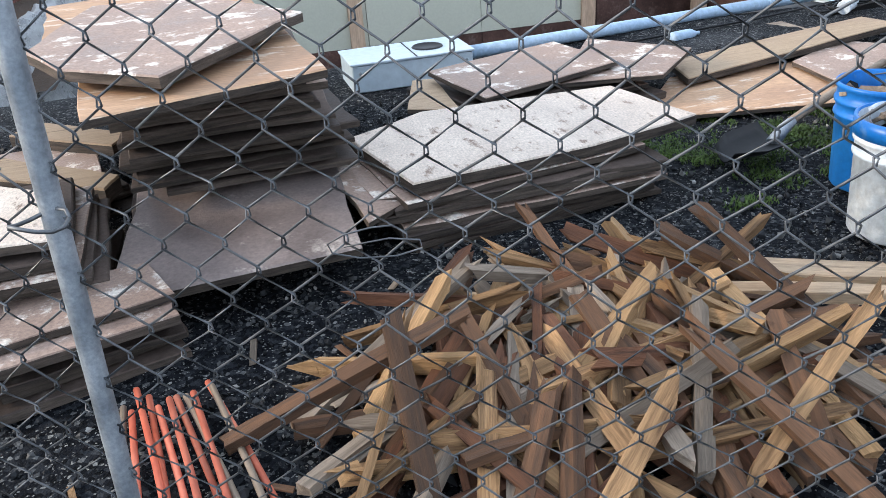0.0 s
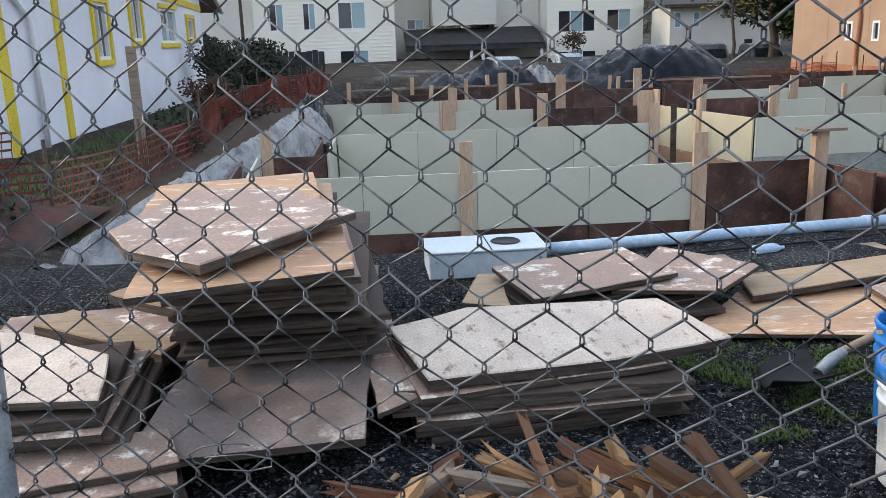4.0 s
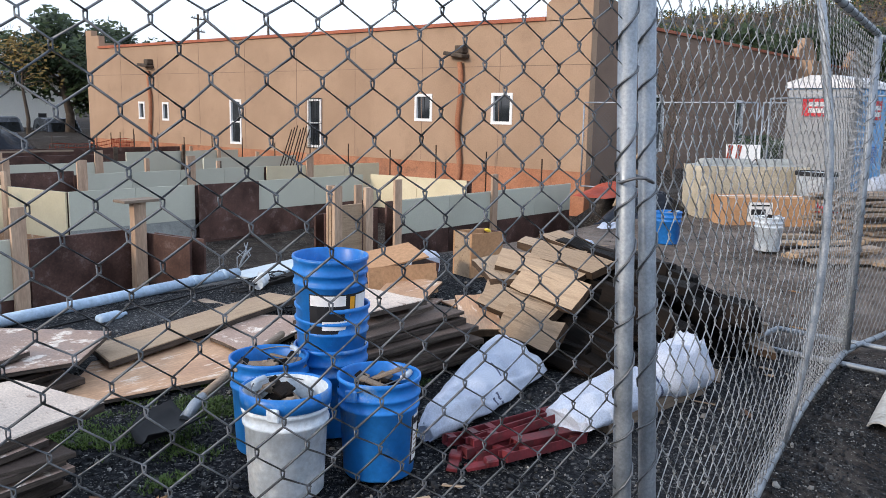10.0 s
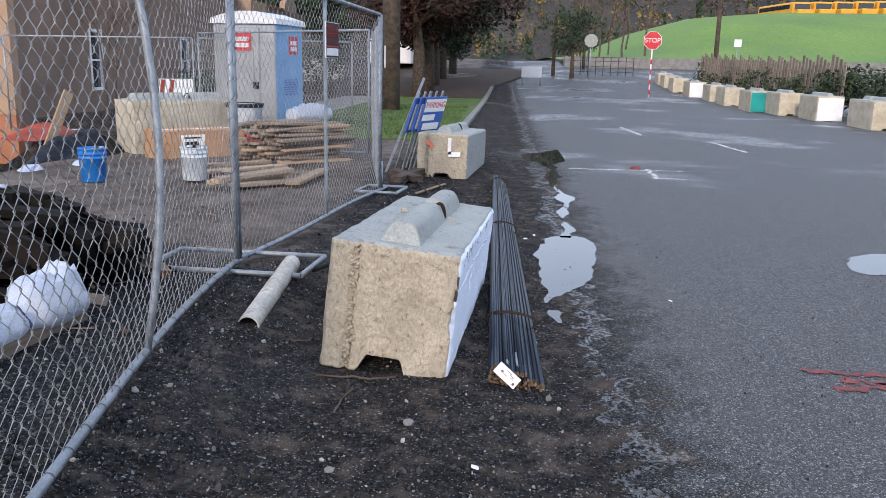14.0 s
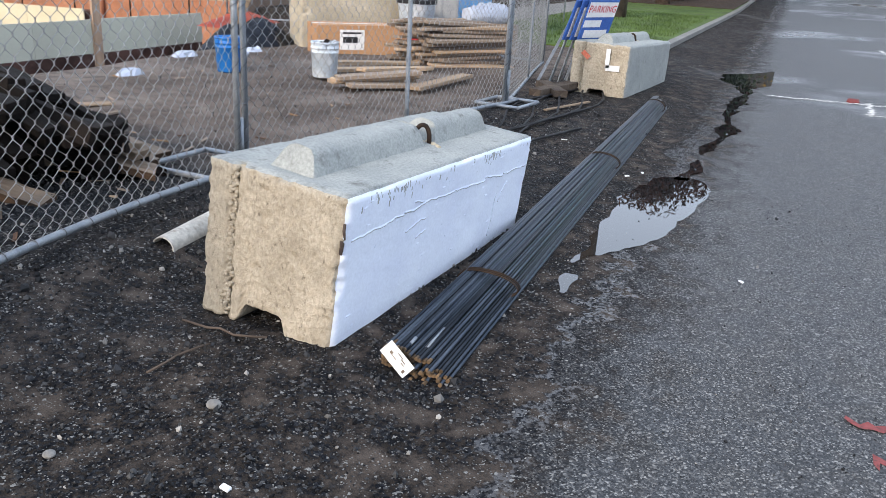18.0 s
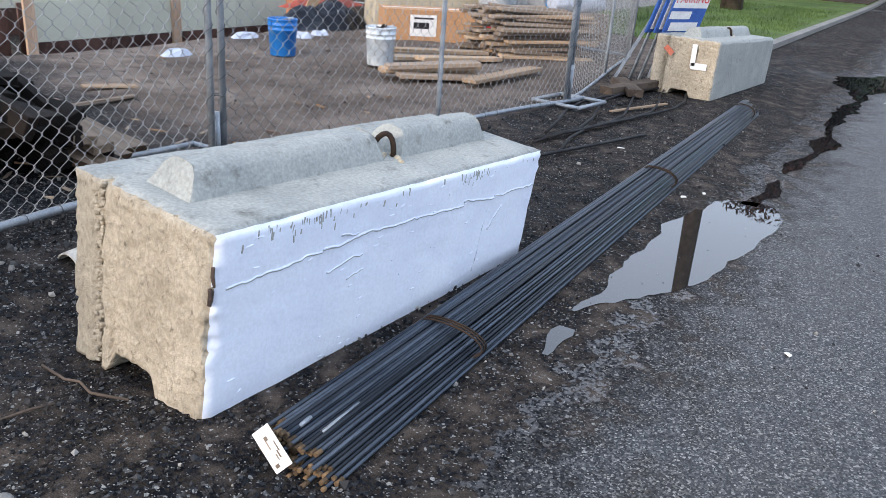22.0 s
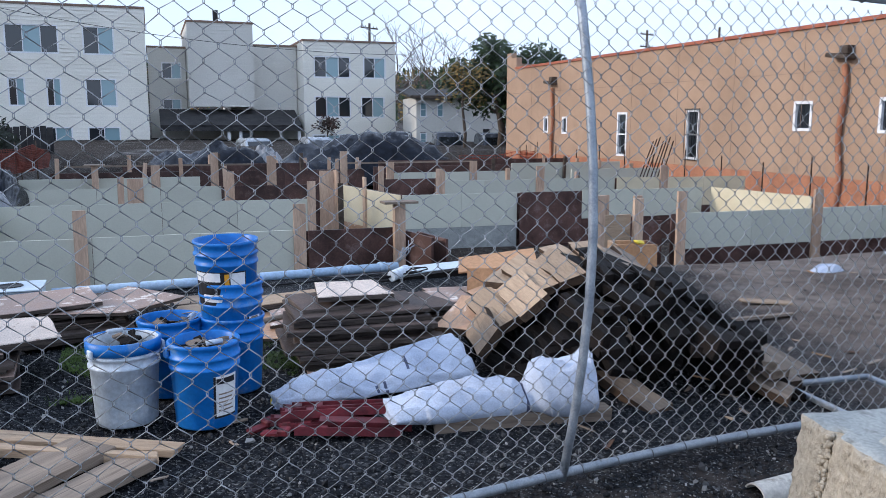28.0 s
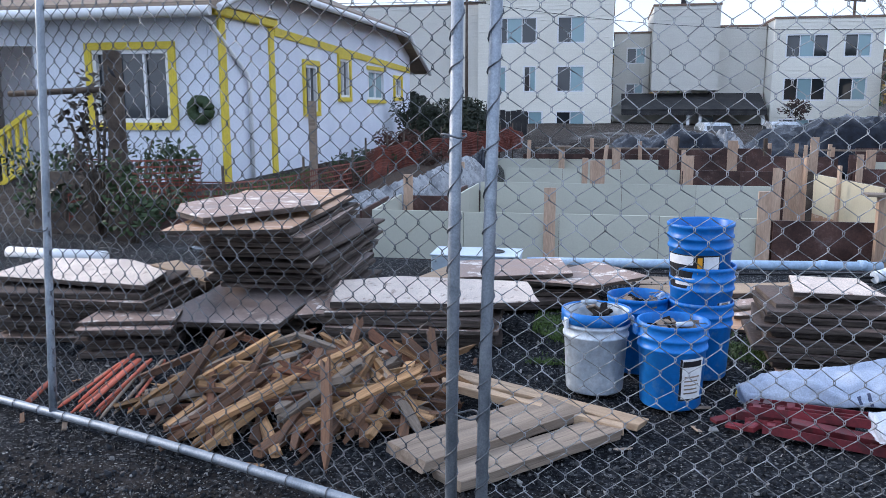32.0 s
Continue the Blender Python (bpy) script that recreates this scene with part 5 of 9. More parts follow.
def notice_board(m, label):
    t = thing("notice_sign", m @ Matrix.Diagonal((1.12, 1, 0.78, 1)), label, "sign")
    part("board", box_bm(0.30, 0.012, 0.36, None, 0.003), M["white_trim"], t)
    part("red_field", box_bm(0.265, 0.003, 0.205, Matrix.Translation((0, -0.0085, 0.06))), M["maroon"], t, "dark maroon printed field")
    part("rule", box_bm(0.27, 0.003, 0.012, Matrix.Translation((0, -0.0085, -0.062))), M["red_print"], t)
    part("border", box_bm(0.29, 0.002, 0.35, Matrix.Translation((0, -0.0065, 0))), M["ink"], t)
    part("lower_field", box_bm(0.265, 0.003, 0.075, Matrix.Translation((0, -0.0085, -0.118))), M["paper"], t)
    letters("PRIVATE", 0.072, M["dull_red"], t, pose(0, -0.0115, 0.115, rx=90))
    letters("PROPERTY", 0.060, M["dull_red"], t, pose(0, -0.0115, 0.05, rx=90))
    return t


notice_board(pose(3.36, 1.20, 1.55, rz=-6), "private property notice in red on black, tied to the fence")
tagged(part("notice_card", box_bm(0.16, 0.01, 0.24, None, 0.003), M["paper"], m=pose(5.9, 1.12, 1.45, rz=10)), "small white card hung on the fence", "sign")


# snagged scraps on the near panel
rg = random.Random(91)
bm = bmesh.new()
pr = [(-3.535, 1.43, 1.575), (-3.528, 1.425, 1.562), (-3.518, 1.425, 1.552), (-3.51, 1.42, 1.545), (-3.50, 1.42, 1.532)]
tube(bm, pr, 0.005, 6, True, [0.002, 0.006, 0.0075, 0.005, 0.002])
for v in bm.verts:
    v.co += Vector((rg.gauss(0, 0.0012), rg.gauss(0, 0.001), rg.gauss(0, 0.0015)))
tagged(part("snagged_rag", bm, M["black"]), "dark plastic scrap snagged on the fence wire", "rag")
pts = [(-3.61 + (0.034 + 0.004 * j) * math.cos(0.75 * j), 1.445 - 0.010 * math.sin(j), 0.93 + 0.016 * math.sin(0.75 * j) - 0.003 * j) for j in range(12)]
tagged(part("loose_wire", tube_bm(pts, 0.0012, 5), M["wire"]), "loose tangled wire end on the fence", "wire")
for x, y, z in ((-4.0, 1.60, 0.95), (-2.21, 1.0, 1.35), (-2.17, 0.98, 0.55), (1.555, 1.45, 1.45), (1.555, 1.45, 0.5), (5.22, 1.065, 1.0)):
    pts = [(x + 0.036 * math.cos(a), y + 0.03 * math.sin(a), z + 0.006 * math.sin(2 * a)) for a in [2 * math.pi * k / 12 for k in range(13)]]
    tagged(part("wire_tie", tube_bm(pts, 0.003, 5), M["wire"]), "twisted wire tie round a fence post", "wire tie", "fence ties")

# ---- plywood sheets and stacks ----
def sheet(outline, z, th, top, edge, label, warp=0.0, tilt=(0, 0), group="plywood sheets", rng=None):
    """One sheet of plywood: chipped outline, thickness, its own edge colour, a slight warp and tilt."""
    rng = rng or random.Random(int(abs(outline[0][0] * 1000 + outline[0][1] * 977 + z * 5000)))
    cx, cy = sum(p[0] for p in outline) / len(outline), sum(p[1] for p in outline) / len(outline)
    pts = []
    n = len(outline)
    for k in range(n):
        (x0, y0), (x1, y1) = outline[k], outline[(k + 1) % n]
        L = math.hypot(x1 - x0, y1 - y0)
        m = max(2, int(L / 0.14))
        for i in range(m):
            f = i / m
            j = 0 if i == 0 else rng.gauss(0, 0.0035)
            if rng.random() < 0.06:
                j -= 0.012
            nx, ny = (y1 - y0) / L, -(x1 - x0) / L
            pts.append((x0 + (x1 - x0) * f - cx + nx * j, y0 + (y1 - y0) * f - cy + ny * j))
    area = sum(a[0] * b[1] - b[0] * a[1] for a, b in zip(pts, pts[1:] + pts[:1]))
    if area < 0:
        pts.reverse()
    bm = bmesh.new()
    ins = 0.004
    rows = []
    for zz, sc in ((0, 1.0), (th * 0.85, 1.0), (th, 1 - ins / 0.4)):
        rows.append([bm.verts.new((x * sc, y * sc, zz + warp * (x * x * 1.3 - y * y * 0.7))) for x, y in pts])
    k = len(pts)
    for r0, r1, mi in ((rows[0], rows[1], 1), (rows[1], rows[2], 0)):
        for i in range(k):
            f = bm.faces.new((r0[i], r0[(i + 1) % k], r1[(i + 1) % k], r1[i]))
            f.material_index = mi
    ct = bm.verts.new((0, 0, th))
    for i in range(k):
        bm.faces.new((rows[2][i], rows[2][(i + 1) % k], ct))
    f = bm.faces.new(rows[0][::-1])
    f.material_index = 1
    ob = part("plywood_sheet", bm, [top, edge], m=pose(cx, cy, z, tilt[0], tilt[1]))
    return tagged(ob, label, "plywood sheet", group)


def rect(cx, cy, w, d, ang):
    c, s = math.cos(radians(ang)), math.sin(radians(ang))
    return [(cx + x * c - y * s, cy + x * s + y * c) for x, y in ((-w / 2, -d / 2), (w / 2, -d / 2), (w / 2, d / 2), (-w / 2, d / 2))]


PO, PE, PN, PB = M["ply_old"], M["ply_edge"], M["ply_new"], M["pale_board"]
rng = random.Random(5)


def stack(cx, cy, w, d, z0, z1, ang, seed, label, group, th=0.023, jit=0.05, rot=4.0, front=None):
    r = random.Random(seed)
    z, k = z0, 0
    while z < z1 - th * 0.5:
        h = z - z0
        oy = front(h) if front else 0.0
        ww, dd = w * r.uniform(0.92, 1.05), d * r.uniform(0.93, 1.03)
        t = th * r.uniform(0.7, 1.35)
        # Inner sheets mostly take the dark plywood, so stack shade comes from colour.
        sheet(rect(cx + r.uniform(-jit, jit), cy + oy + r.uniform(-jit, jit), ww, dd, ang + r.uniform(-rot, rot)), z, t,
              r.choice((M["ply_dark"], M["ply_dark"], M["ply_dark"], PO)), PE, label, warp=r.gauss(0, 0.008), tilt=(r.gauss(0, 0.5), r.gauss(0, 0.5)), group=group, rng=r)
        z += t + 0.006 * r.random() + 0.003
        k += 1
    return z


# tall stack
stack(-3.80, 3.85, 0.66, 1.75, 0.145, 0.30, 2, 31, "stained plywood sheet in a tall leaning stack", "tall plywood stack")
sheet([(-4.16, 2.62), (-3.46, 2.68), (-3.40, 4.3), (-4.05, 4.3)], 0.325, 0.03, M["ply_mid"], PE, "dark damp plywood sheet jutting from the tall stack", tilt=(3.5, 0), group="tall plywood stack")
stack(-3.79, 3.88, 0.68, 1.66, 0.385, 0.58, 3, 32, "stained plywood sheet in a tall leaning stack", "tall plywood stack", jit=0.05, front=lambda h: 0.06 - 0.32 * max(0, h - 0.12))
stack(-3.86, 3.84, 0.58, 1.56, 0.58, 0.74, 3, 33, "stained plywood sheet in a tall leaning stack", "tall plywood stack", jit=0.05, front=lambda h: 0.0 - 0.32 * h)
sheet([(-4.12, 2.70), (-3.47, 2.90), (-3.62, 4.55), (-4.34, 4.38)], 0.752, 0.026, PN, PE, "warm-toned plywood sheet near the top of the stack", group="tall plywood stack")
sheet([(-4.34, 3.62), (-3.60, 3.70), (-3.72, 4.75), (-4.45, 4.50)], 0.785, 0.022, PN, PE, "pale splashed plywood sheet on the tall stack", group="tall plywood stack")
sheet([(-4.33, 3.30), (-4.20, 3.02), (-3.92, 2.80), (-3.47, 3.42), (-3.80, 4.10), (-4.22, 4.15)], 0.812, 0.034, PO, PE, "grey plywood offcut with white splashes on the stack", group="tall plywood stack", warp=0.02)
# side pieces leaning by it
sheet([(-3.42, 2.80), (-3.28, 2.95), (-3.36, 3.75), (-3.50, 3.70)], 0.30, 0.02, PO, PE, "narrow plywood offcut beside the stacks", tilt=(0, 8))

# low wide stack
stack(-2.86, 3.27, 0.98, 0.70, 0.145, 0.335, 6, 41, "wet plywood sheet in a low stack, darkened for shade", "low plywood stack", jit=0.03)
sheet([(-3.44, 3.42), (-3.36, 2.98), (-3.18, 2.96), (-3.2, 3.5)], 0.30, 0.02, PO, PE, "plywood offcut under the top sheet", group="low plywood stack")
sheet([(-3.37, 3.43), (-3.25, 2.90), (-2.60, 2.98), (-2.13, 3.12), (-2.24, 3.60), (-3.05, 3.62)], 0.345, 0.04, M["ply_sheen"], PE, "broad weathered plywood sheet on a low stack", group="low plywood stack")
# sheets further back
stack(-2.35, 4.15, 0.95, 0.62, 0.10, 0.30, 14, 43, "weathered plywood offcut in a loose heap", "loose plywood heap", jit=0.10, rot=10)
sheet([(-2.84, 4.31), (-2.73, 3.76), (-1.99, 4.04), (-2.10, 4.56)], 0.335, 0.024, PO, PE, "brown plywood sheet on a loose heap", group="loose plywood heap")
sheet([(-1.86, 4.68), (-1.50, 4.22), (-1.86, 3.86), (-2.34, 3.94)], 0.30, 0.022, PO, PE, "dark plywood offcut on a loose heap", group="loose plywood heap")
sheet([(-3.03, 3.95), (-2.90, 4.40), (-2.80, 4.38), (-2.82, 3.85)], 0.28, 0.02, PB, PE, "splintered pale plywood offcut on the heap", group="loose plywood heap")
sheet([(-2.05, 3.72), (-0.95, 3.50), (-0.55, 4.20), (-1.60, 4.25)], 0.155, 0.02, PN, PE, "orange plywood sheet lying on gravel")
sheet([(-1.62, 4.03), (-0.12, 4.38), (-0.16, 4.62), (-1.55, 4.36)], 0.205, 0.035, PB, PE, "long pale pinkish plank", tilt=(0, -1))
sheet([(-0.98, 4.12), (-1.03, 3.70), (-0.18, 4.00), (-0.50, 4.36)], 0.185, 0.022, PO, PE, "brown plywood sheet lying flat")
sheet([(-1.9, 4.75), (-0.3, 4.85), (-0.3, 5.15), (-1.9, 5.0)], 0.12, 0.03, M["grey_board"], PE, "dull board by the pipe")
# stack beside the buckets
stack(-0.60, 3.10, 0.78, 0.50, 0.13, 0.43, -4, 51, "weathered plywood sheet in a squat stack", "squat plywood stack", jit=0.05)
stack(-0.66, 3.16, 0.58, 0.42, 0.435, 0.475, 6, 52, "weathered plywood sheet in a squat stack", "squat plywood stack", jit=0.05)
sheet([(-0.86, 3.02), (-0.44, 3.00), (-0.46, 3.42), (-0.80, 3.44)], 0.485, 0.028, M["ply_sheen"], PE, "square pale plywood offcut on the squat stack", group="squat plywood stack")
stack(-0.15, 3.75, 0.55, 0.5, 0.11, 0.30, 20, 53, "weathered plywood sheet in a squat stack", "squat plywood stack", jit=0.08, rot=12)
sheet([(-0.06, 3.42), (0.42, 3.36), (0.60, 3.92), (0.08, 4.00)], 0.165, 0.022, PO, PE, "pinkish weathered plywood sheet lying flat by the lumber")
sheet([(0.22, 4.12), (0.80, 4.06), (0.92, 4.58), (0.26, 4.66)], 0.15, 0.022, PO, PE, "pinkish weathered plywood sheet lying flat by the lumber")
sheet([(0.50, 3.86), (0.98, 4.06), (0.84, 4.40), (0.46, 4.22)], 0.21, 0.02, PN, PE, "raw orange plywood offcut lying askew", tilt=(6, -4))
sheet([(-0.10, 4.02), (0.32, 3.96), (0.38, 4.34), (-0.04, 4.40)], 0.19, 0.02, PO, PE, "pinkish weathered plywood offcut on other sheets")
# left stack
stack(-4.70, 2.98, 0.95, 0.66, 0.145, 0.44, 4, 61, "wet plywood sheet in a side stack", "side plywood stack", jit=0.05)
sheet([(-5.25, 2.75), (-4.22, 2.68), (-4.30, 3.05), (-4.70, 3.34), (-5.3, 3.30)], 0.455, 0.028, M["ply_sheen"], PE, "pale top sheet of the side stack", group="side plywood stack")
sheet([(-4.45, 2.42), (-3.98, 2.56), (-4.06, 2.78), (-4.5, 2.7)], 0.31, 0.022, PO, PE, "bleached plywood offcut poking out", group="side plywood stack")
stack(-4.25, 2.62, 0.5, 0.34, 0.15, 0.30, 16, 63, "wet plywood sheet in a side stack", "side plywood stack", jit=0.03)
sheet([(-4.85, 3.80), (-4.22, 3.36), (-4.18, 3.48), (-4.75, 3.98)], 0.30, 0.06, PB, PE, "thick pale timber among the sheets")
sheet([(-4.7, 4.3), (-4.25, 3.95), (-4.2, 4.1), (-4.6, 4.45)], 0.28, 0.05, PB, PE, "thick pale timber among the sheets")
stack(-4.72, 3.85, 0.8, 0.7, 0.14, 0.27, 20, 64, "dull plywood offcut behind the side stack", "side plywood stack", jit=0.08, rot=15)


# ---- pile of broken survey stakes ----
def stake_mesh(seed):
    """A split wooden stake: square section, one end cut to a point or sawn, the other snapped into splinters."""
    r = random.Random(seed)
    L, w, h = r.uniform(0.30, 0.60), r.uniform(0.032, 0.052), r.uniform(0.016, 0.032)
    bm = bmesh.new()
    pointed = r.random() < 0.65
    xs = [0, 0.02, L * 0.3, L * 0.55, L * 0.8, L - r.uniform(0.05, 0.11), L]
    bowy, bowz = r.gauss(0, 0.006), r.gauss(0, 0.004)
    corners = ((-1, -1), (0.1, -1.04), (1, -1), (1, 1), (-0.15, 1.04), (-1, 1))
    rings = []
    for i, x in enumerate(xs):
        last = i == len(xs) - 1
        s = 0.12 if last and pointed else 1.0
        ring = []
        for a, b in corners:
            dx = r.uniform(-0.075, 0.02) if i == 0 else r.uniform(-0.012, 0.004) if last else 0
            bend = math.sin(math.pi * x / L)
            ring.append(bm.verts.new((x + dx, a * w / 2 * s + r.gauss(0, 0.0016) + bowy * bend, b * h / 2 * (1 if s == 1 else 0.7) + r.gauss(0, 0.0013) + bowz * bend)))
        rings.append(ring)
    n = len(corners)
    for a, b in zip(rings, rings[1:]):
        for k in range(n):
            bm.faces.new((a[k], a[(k + 1) % n], b[(k + 1) % n], b[k]))
    for ring in (rings[0][::-1], rings[-1]):
        c = bm.verts.new(sum((v.co for v in ring), Vector()) / n + Vector((0.02 if ring[0] in rings[0] else 0, 0, 0)))
        for k in range(n):
            bm.faces.new((ring[k], ring[(k + 1) % n], c))
    me = bpy.data.meshes.new("wooden_stake")
    bm.to_mesh(me)
    bm.free()
    # Early seeds get mostly dark wood, for the shaded bottom of the heap.
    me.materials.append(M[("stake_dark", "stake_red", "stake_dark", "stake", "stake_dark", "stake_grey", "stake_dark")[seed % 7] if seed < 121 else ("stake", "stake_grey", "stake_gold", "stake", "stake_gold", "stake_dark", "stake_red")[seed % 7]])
    return me, L


STAKES = [stake_mesh(100 + i) for i in range(42)]
rs = random.Random(77)
PILE_C = (-2.98, 1.98)
NST = 190
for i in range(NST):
    # Shade in the heap is put into colour: dark stakes low, paler on top.
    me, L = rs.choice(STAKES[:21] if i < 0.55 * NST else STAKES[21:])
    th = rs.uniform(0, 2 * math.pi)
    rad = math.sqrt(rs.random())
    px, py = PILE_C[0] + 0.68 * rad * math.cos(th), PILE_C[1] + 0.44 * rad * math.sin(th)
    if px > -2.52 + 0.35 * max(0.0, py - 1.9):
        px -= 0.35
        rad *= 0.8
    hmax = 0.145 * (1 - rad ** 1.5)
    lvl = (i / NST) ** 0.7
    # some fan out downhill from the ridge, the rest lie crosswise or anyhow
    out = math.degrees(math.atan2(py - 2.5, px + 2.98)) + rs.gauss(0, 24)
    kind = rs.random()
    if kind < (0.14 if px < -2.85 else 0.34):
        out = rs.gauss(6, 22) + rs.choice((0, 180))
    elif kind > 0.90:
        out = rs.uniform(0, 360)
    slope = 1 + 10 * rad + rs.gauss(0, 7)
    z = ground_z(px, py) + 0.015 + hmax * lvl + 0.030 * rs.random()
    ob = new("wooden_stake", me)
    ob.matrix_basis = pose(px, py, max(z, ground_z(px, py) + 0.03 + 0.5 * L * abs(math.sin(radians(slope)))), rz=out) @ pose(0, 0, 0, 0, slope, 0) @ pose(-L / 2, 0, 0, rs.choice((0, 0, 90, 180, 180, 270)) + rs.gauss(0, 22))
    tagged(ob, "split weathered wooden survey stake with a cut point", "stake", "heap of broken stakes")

for i in range(11):
    L = rs.uniform(0.56, 0.70)
    bm = tube_bm([(0, 0, 0), (L * 0.5, 0.003, 0.002), (L - 0.06, 0, 0), (L, 0, 0)], 0.008, 8, True, [0.008, 0.008, 0.008, 0.003])
    ob = part("painted_stake", bm, M["stake_orange"] if i not in (0, 7, 10) else M["grey_board"],
              m=pose(-4.13 + 0.022 * i + rs.gauss(0, 0.008), 2.29 + rs.gauss(0, 0.03), ground_z(-3.9, 2.1) + 0.030 + 0.012 * (i % 3), 0, 2.5, -84 + 0.8 * i + rs.gauss(0, 3)))
    tagged(ob, "slim stake sprayed fluorescent orange, lying on gravel", "stake", "orange painted stakes")
tagged(part("painted_stake", tube_bm([(-4.34, 2.05, 0.16), (-4.22, 1.72, 0.17)], 0.0125, 8), M["stake_orange"]), "slim orange stake lying apart on gravel", "stake", "orange painted stakes")


# ---- boards by the heap ----
def board(p, q, w, th, mat, label, z=None, roll=0.0, name="board", group="loose boards"):
    p, q = Vector(p), Vector(q)
    d = q - p
    yaw, pit = math.degrees(math.atan2(d.y, d.x)), -math.degrees(math.atan2(d.z, math.hypot(d.x, d.y)))
    r = random.Random(int(abs(p.x * 991 + p.y * 773) * 10))
    bm = bmesh.new()
    n = 6
    rings = []
    for i in range(n + 1):
        x = d.length * i / n
        rings.append([bm.verts.new((x + (r.uniform(-0.012, 0.012) if i in (0, n) else 0), a * w / 2 + r.gauss(0, 0.002), b * th / 2 + r.gauss(0, 0.0012))) for a, b in ((-1, -1), (1, -1), (1, 1), (-1, 1))])
    for a, b in zip(rings, rings[1:]):
        for k in range(4):
            bm.faces.new((a[k], a[(k + 1) % 4], b[(k + 1) % 4], b[k]))
    bm.faces.new(rings[0][::-1])
    bm.faces.new(rings[-1])
    bmesh.ops.bevel(bm, geom=[e for e in bm.edges if abs((e.verts[0].co - e.verts[1].co).normalized().x) > 0.9], offset=0.004, segments=1, affect="EDGES")
    ob = part(name, bm, mat, m=pose(*p, 0, pit, yaw) @ pose(0, 0, 0, roll))
    return tagged(ob, label, "board", group)


board((-2.47, 1.42, 0.20), (-1.93, 2.06, 0.19), 0.235, 0.04, M["grey_board"], "wide grey-brown plank lying on gravel")
board((-2.30, 1.33, 0.17), (-1.76, 1.90, 0.17), 0.15, 0.04, M["grey_board"], "grey-brown plank lying on gravel")
board((-2.55, 2.38, 0.20), (-1.62, 1.96, 0.17), 0.09, 0.035, M["pale_board"], "slim pale board behind the stake heap")
board((-2.60, 2.22, 0.22), (-1.70, 1.88, 0.18), 0.05, 0.035, M["pale_board"], "slim pale board behind the stake heap")
board((-0.58, 1.90, 0.17), (0.20, 1.80, 0.16), 0.10, 0.075, M["grey_board"], "brown squared timber under the sacks")


# ---- buckets ----
def bucket(m, mat, label, fill=None, tag=None, bail=True, band=None):
    t = thing("bucket", m, label, "bucket", "five-gallon buckets")
    out = [(0.0, 0.0), (0.124, 0.0), (0.130, 0.008), (0.143, 0.255), (0.150, 0.258), (0.150, 0.268), (0.1445, 0.271), (0.1455, 0.300), (0.153, 0.303), (0.153, 0.314),
           (0.1465, 0.318), (0.148, 0.352), (0.154, 0.356), (0.154, 0.370), (0.148, 0.372), (0.1435, 0.366), (0.140, 0.25), (0.126, 0.012), (0.0, 0.012)]
    part("body", lathe_bm(out, 36), mat, t)
    if band is not None:
        part("lid_ring", lathe_bm([(0.1475, 0.322), (0.157, 0.322), (0.158, 0.374), (0.149, 0.376), (0.1445, 0.366)], 36), band, t, "blue plastic lid ring")
    if bail:
        pts = [(0.158 * math.cos(a), 0.06 - 0.19 * math.sin(a) * 0.9, 0.33 + 0.05 * math.sin(a)) for a in [math.pi * k / 14 for k in range(15)]]
        part("bail", tube_bm(pts, 0.0025, 5), M["wire"], t, "thin wire handle")
        part("grip", tube_bm(pts[6:9], 0.011, 7), M["white_plastic"], t)
        for sx in (-1, 1):
            part("ear", box_bm(0.014, 0.045, 0.045, Matrix.Translation((sx * 0.153, 0.04, 0.325)), 0.004), mat, t)
    if tag:
        a0, a1, z0, z1, kind = tag
        n = 8

        def patch(a0, a1, z0, z1, lift, mt, nm):
            bm = bmesh.new()
            rows = []
            for z in (z0, z1):
                rr = 0.130 + (0.143 - 0.130) * (z - 0.008) / 0.247 + lift
                rows.append([bm.verts.new((rr * math.cos(radians(a0 + (a1 - a0) * k / n)), rr * math.sin(radians(a0 + (a1 - a0) * k / n)), z)) for k in range(n + 1)])
            for k in range(n):
                bm.faces.new((rows[0][k], rows[0][k + 1], rows[1][k + 1], rows[1][k]))
            r = bmesh.ops.extrude_face_region(bm, geom=list(bm.faces))
            for v in r["geom"]:
                if isinstance(v, bmesh.types.BMVert):
                    v.co.x *= 1.006
                    v.co.y *= 1.006
            bmesh.ops.recalc_face_normals(bm, faces=bm.faces)
            return part(nm, bm, mt, t)
        patch(a0, a1, z0, z1, 0.001, M["ink"] if kind == "dark" else M["paper"], "label_sheet")
        if kind == "dark":
            patch(a0 + 2, a0 + (a1 - a0) * 0.55, z0 + (z1 - z0) * 0.72, z1 - 0.004, 0.0022, M["paper"], "label_panel")
            patch(a1 - (a1 - a0) * 0.28, a1 - 2, z0 + 0.006, z1 - 0.006, 0.0022, M["paper"], "label_panel")
            patch(a0 + (a1 - a0) * 0.2, a0 + (a1 - a0) * 0.62, z0 + (z1 - z0) * 0.12, z0 + (z1 - z0) * 0.34, 0.0022, M["paper"], "print_bar")
            patch(a1 - (a1 - a0) * 0.38, a1 - (a1 - a0) * 0.30, z0 + 0.01, z1 - 0.01, 0.0022, M["bus"], "label_stripe")
        else:
            patch(a0 + 5, a1 - 5, z1 - 0.035, z1 - 0.01, 0.0022, M["ink"], "print_bar")
            patch(a0, a0 + 4, z0, z1, 0.0022, M["ink"], "label_border")
            patch(a0 + 4, a1, z0, z0 + 0.008, 0.0022, M["ink"], "label_border")
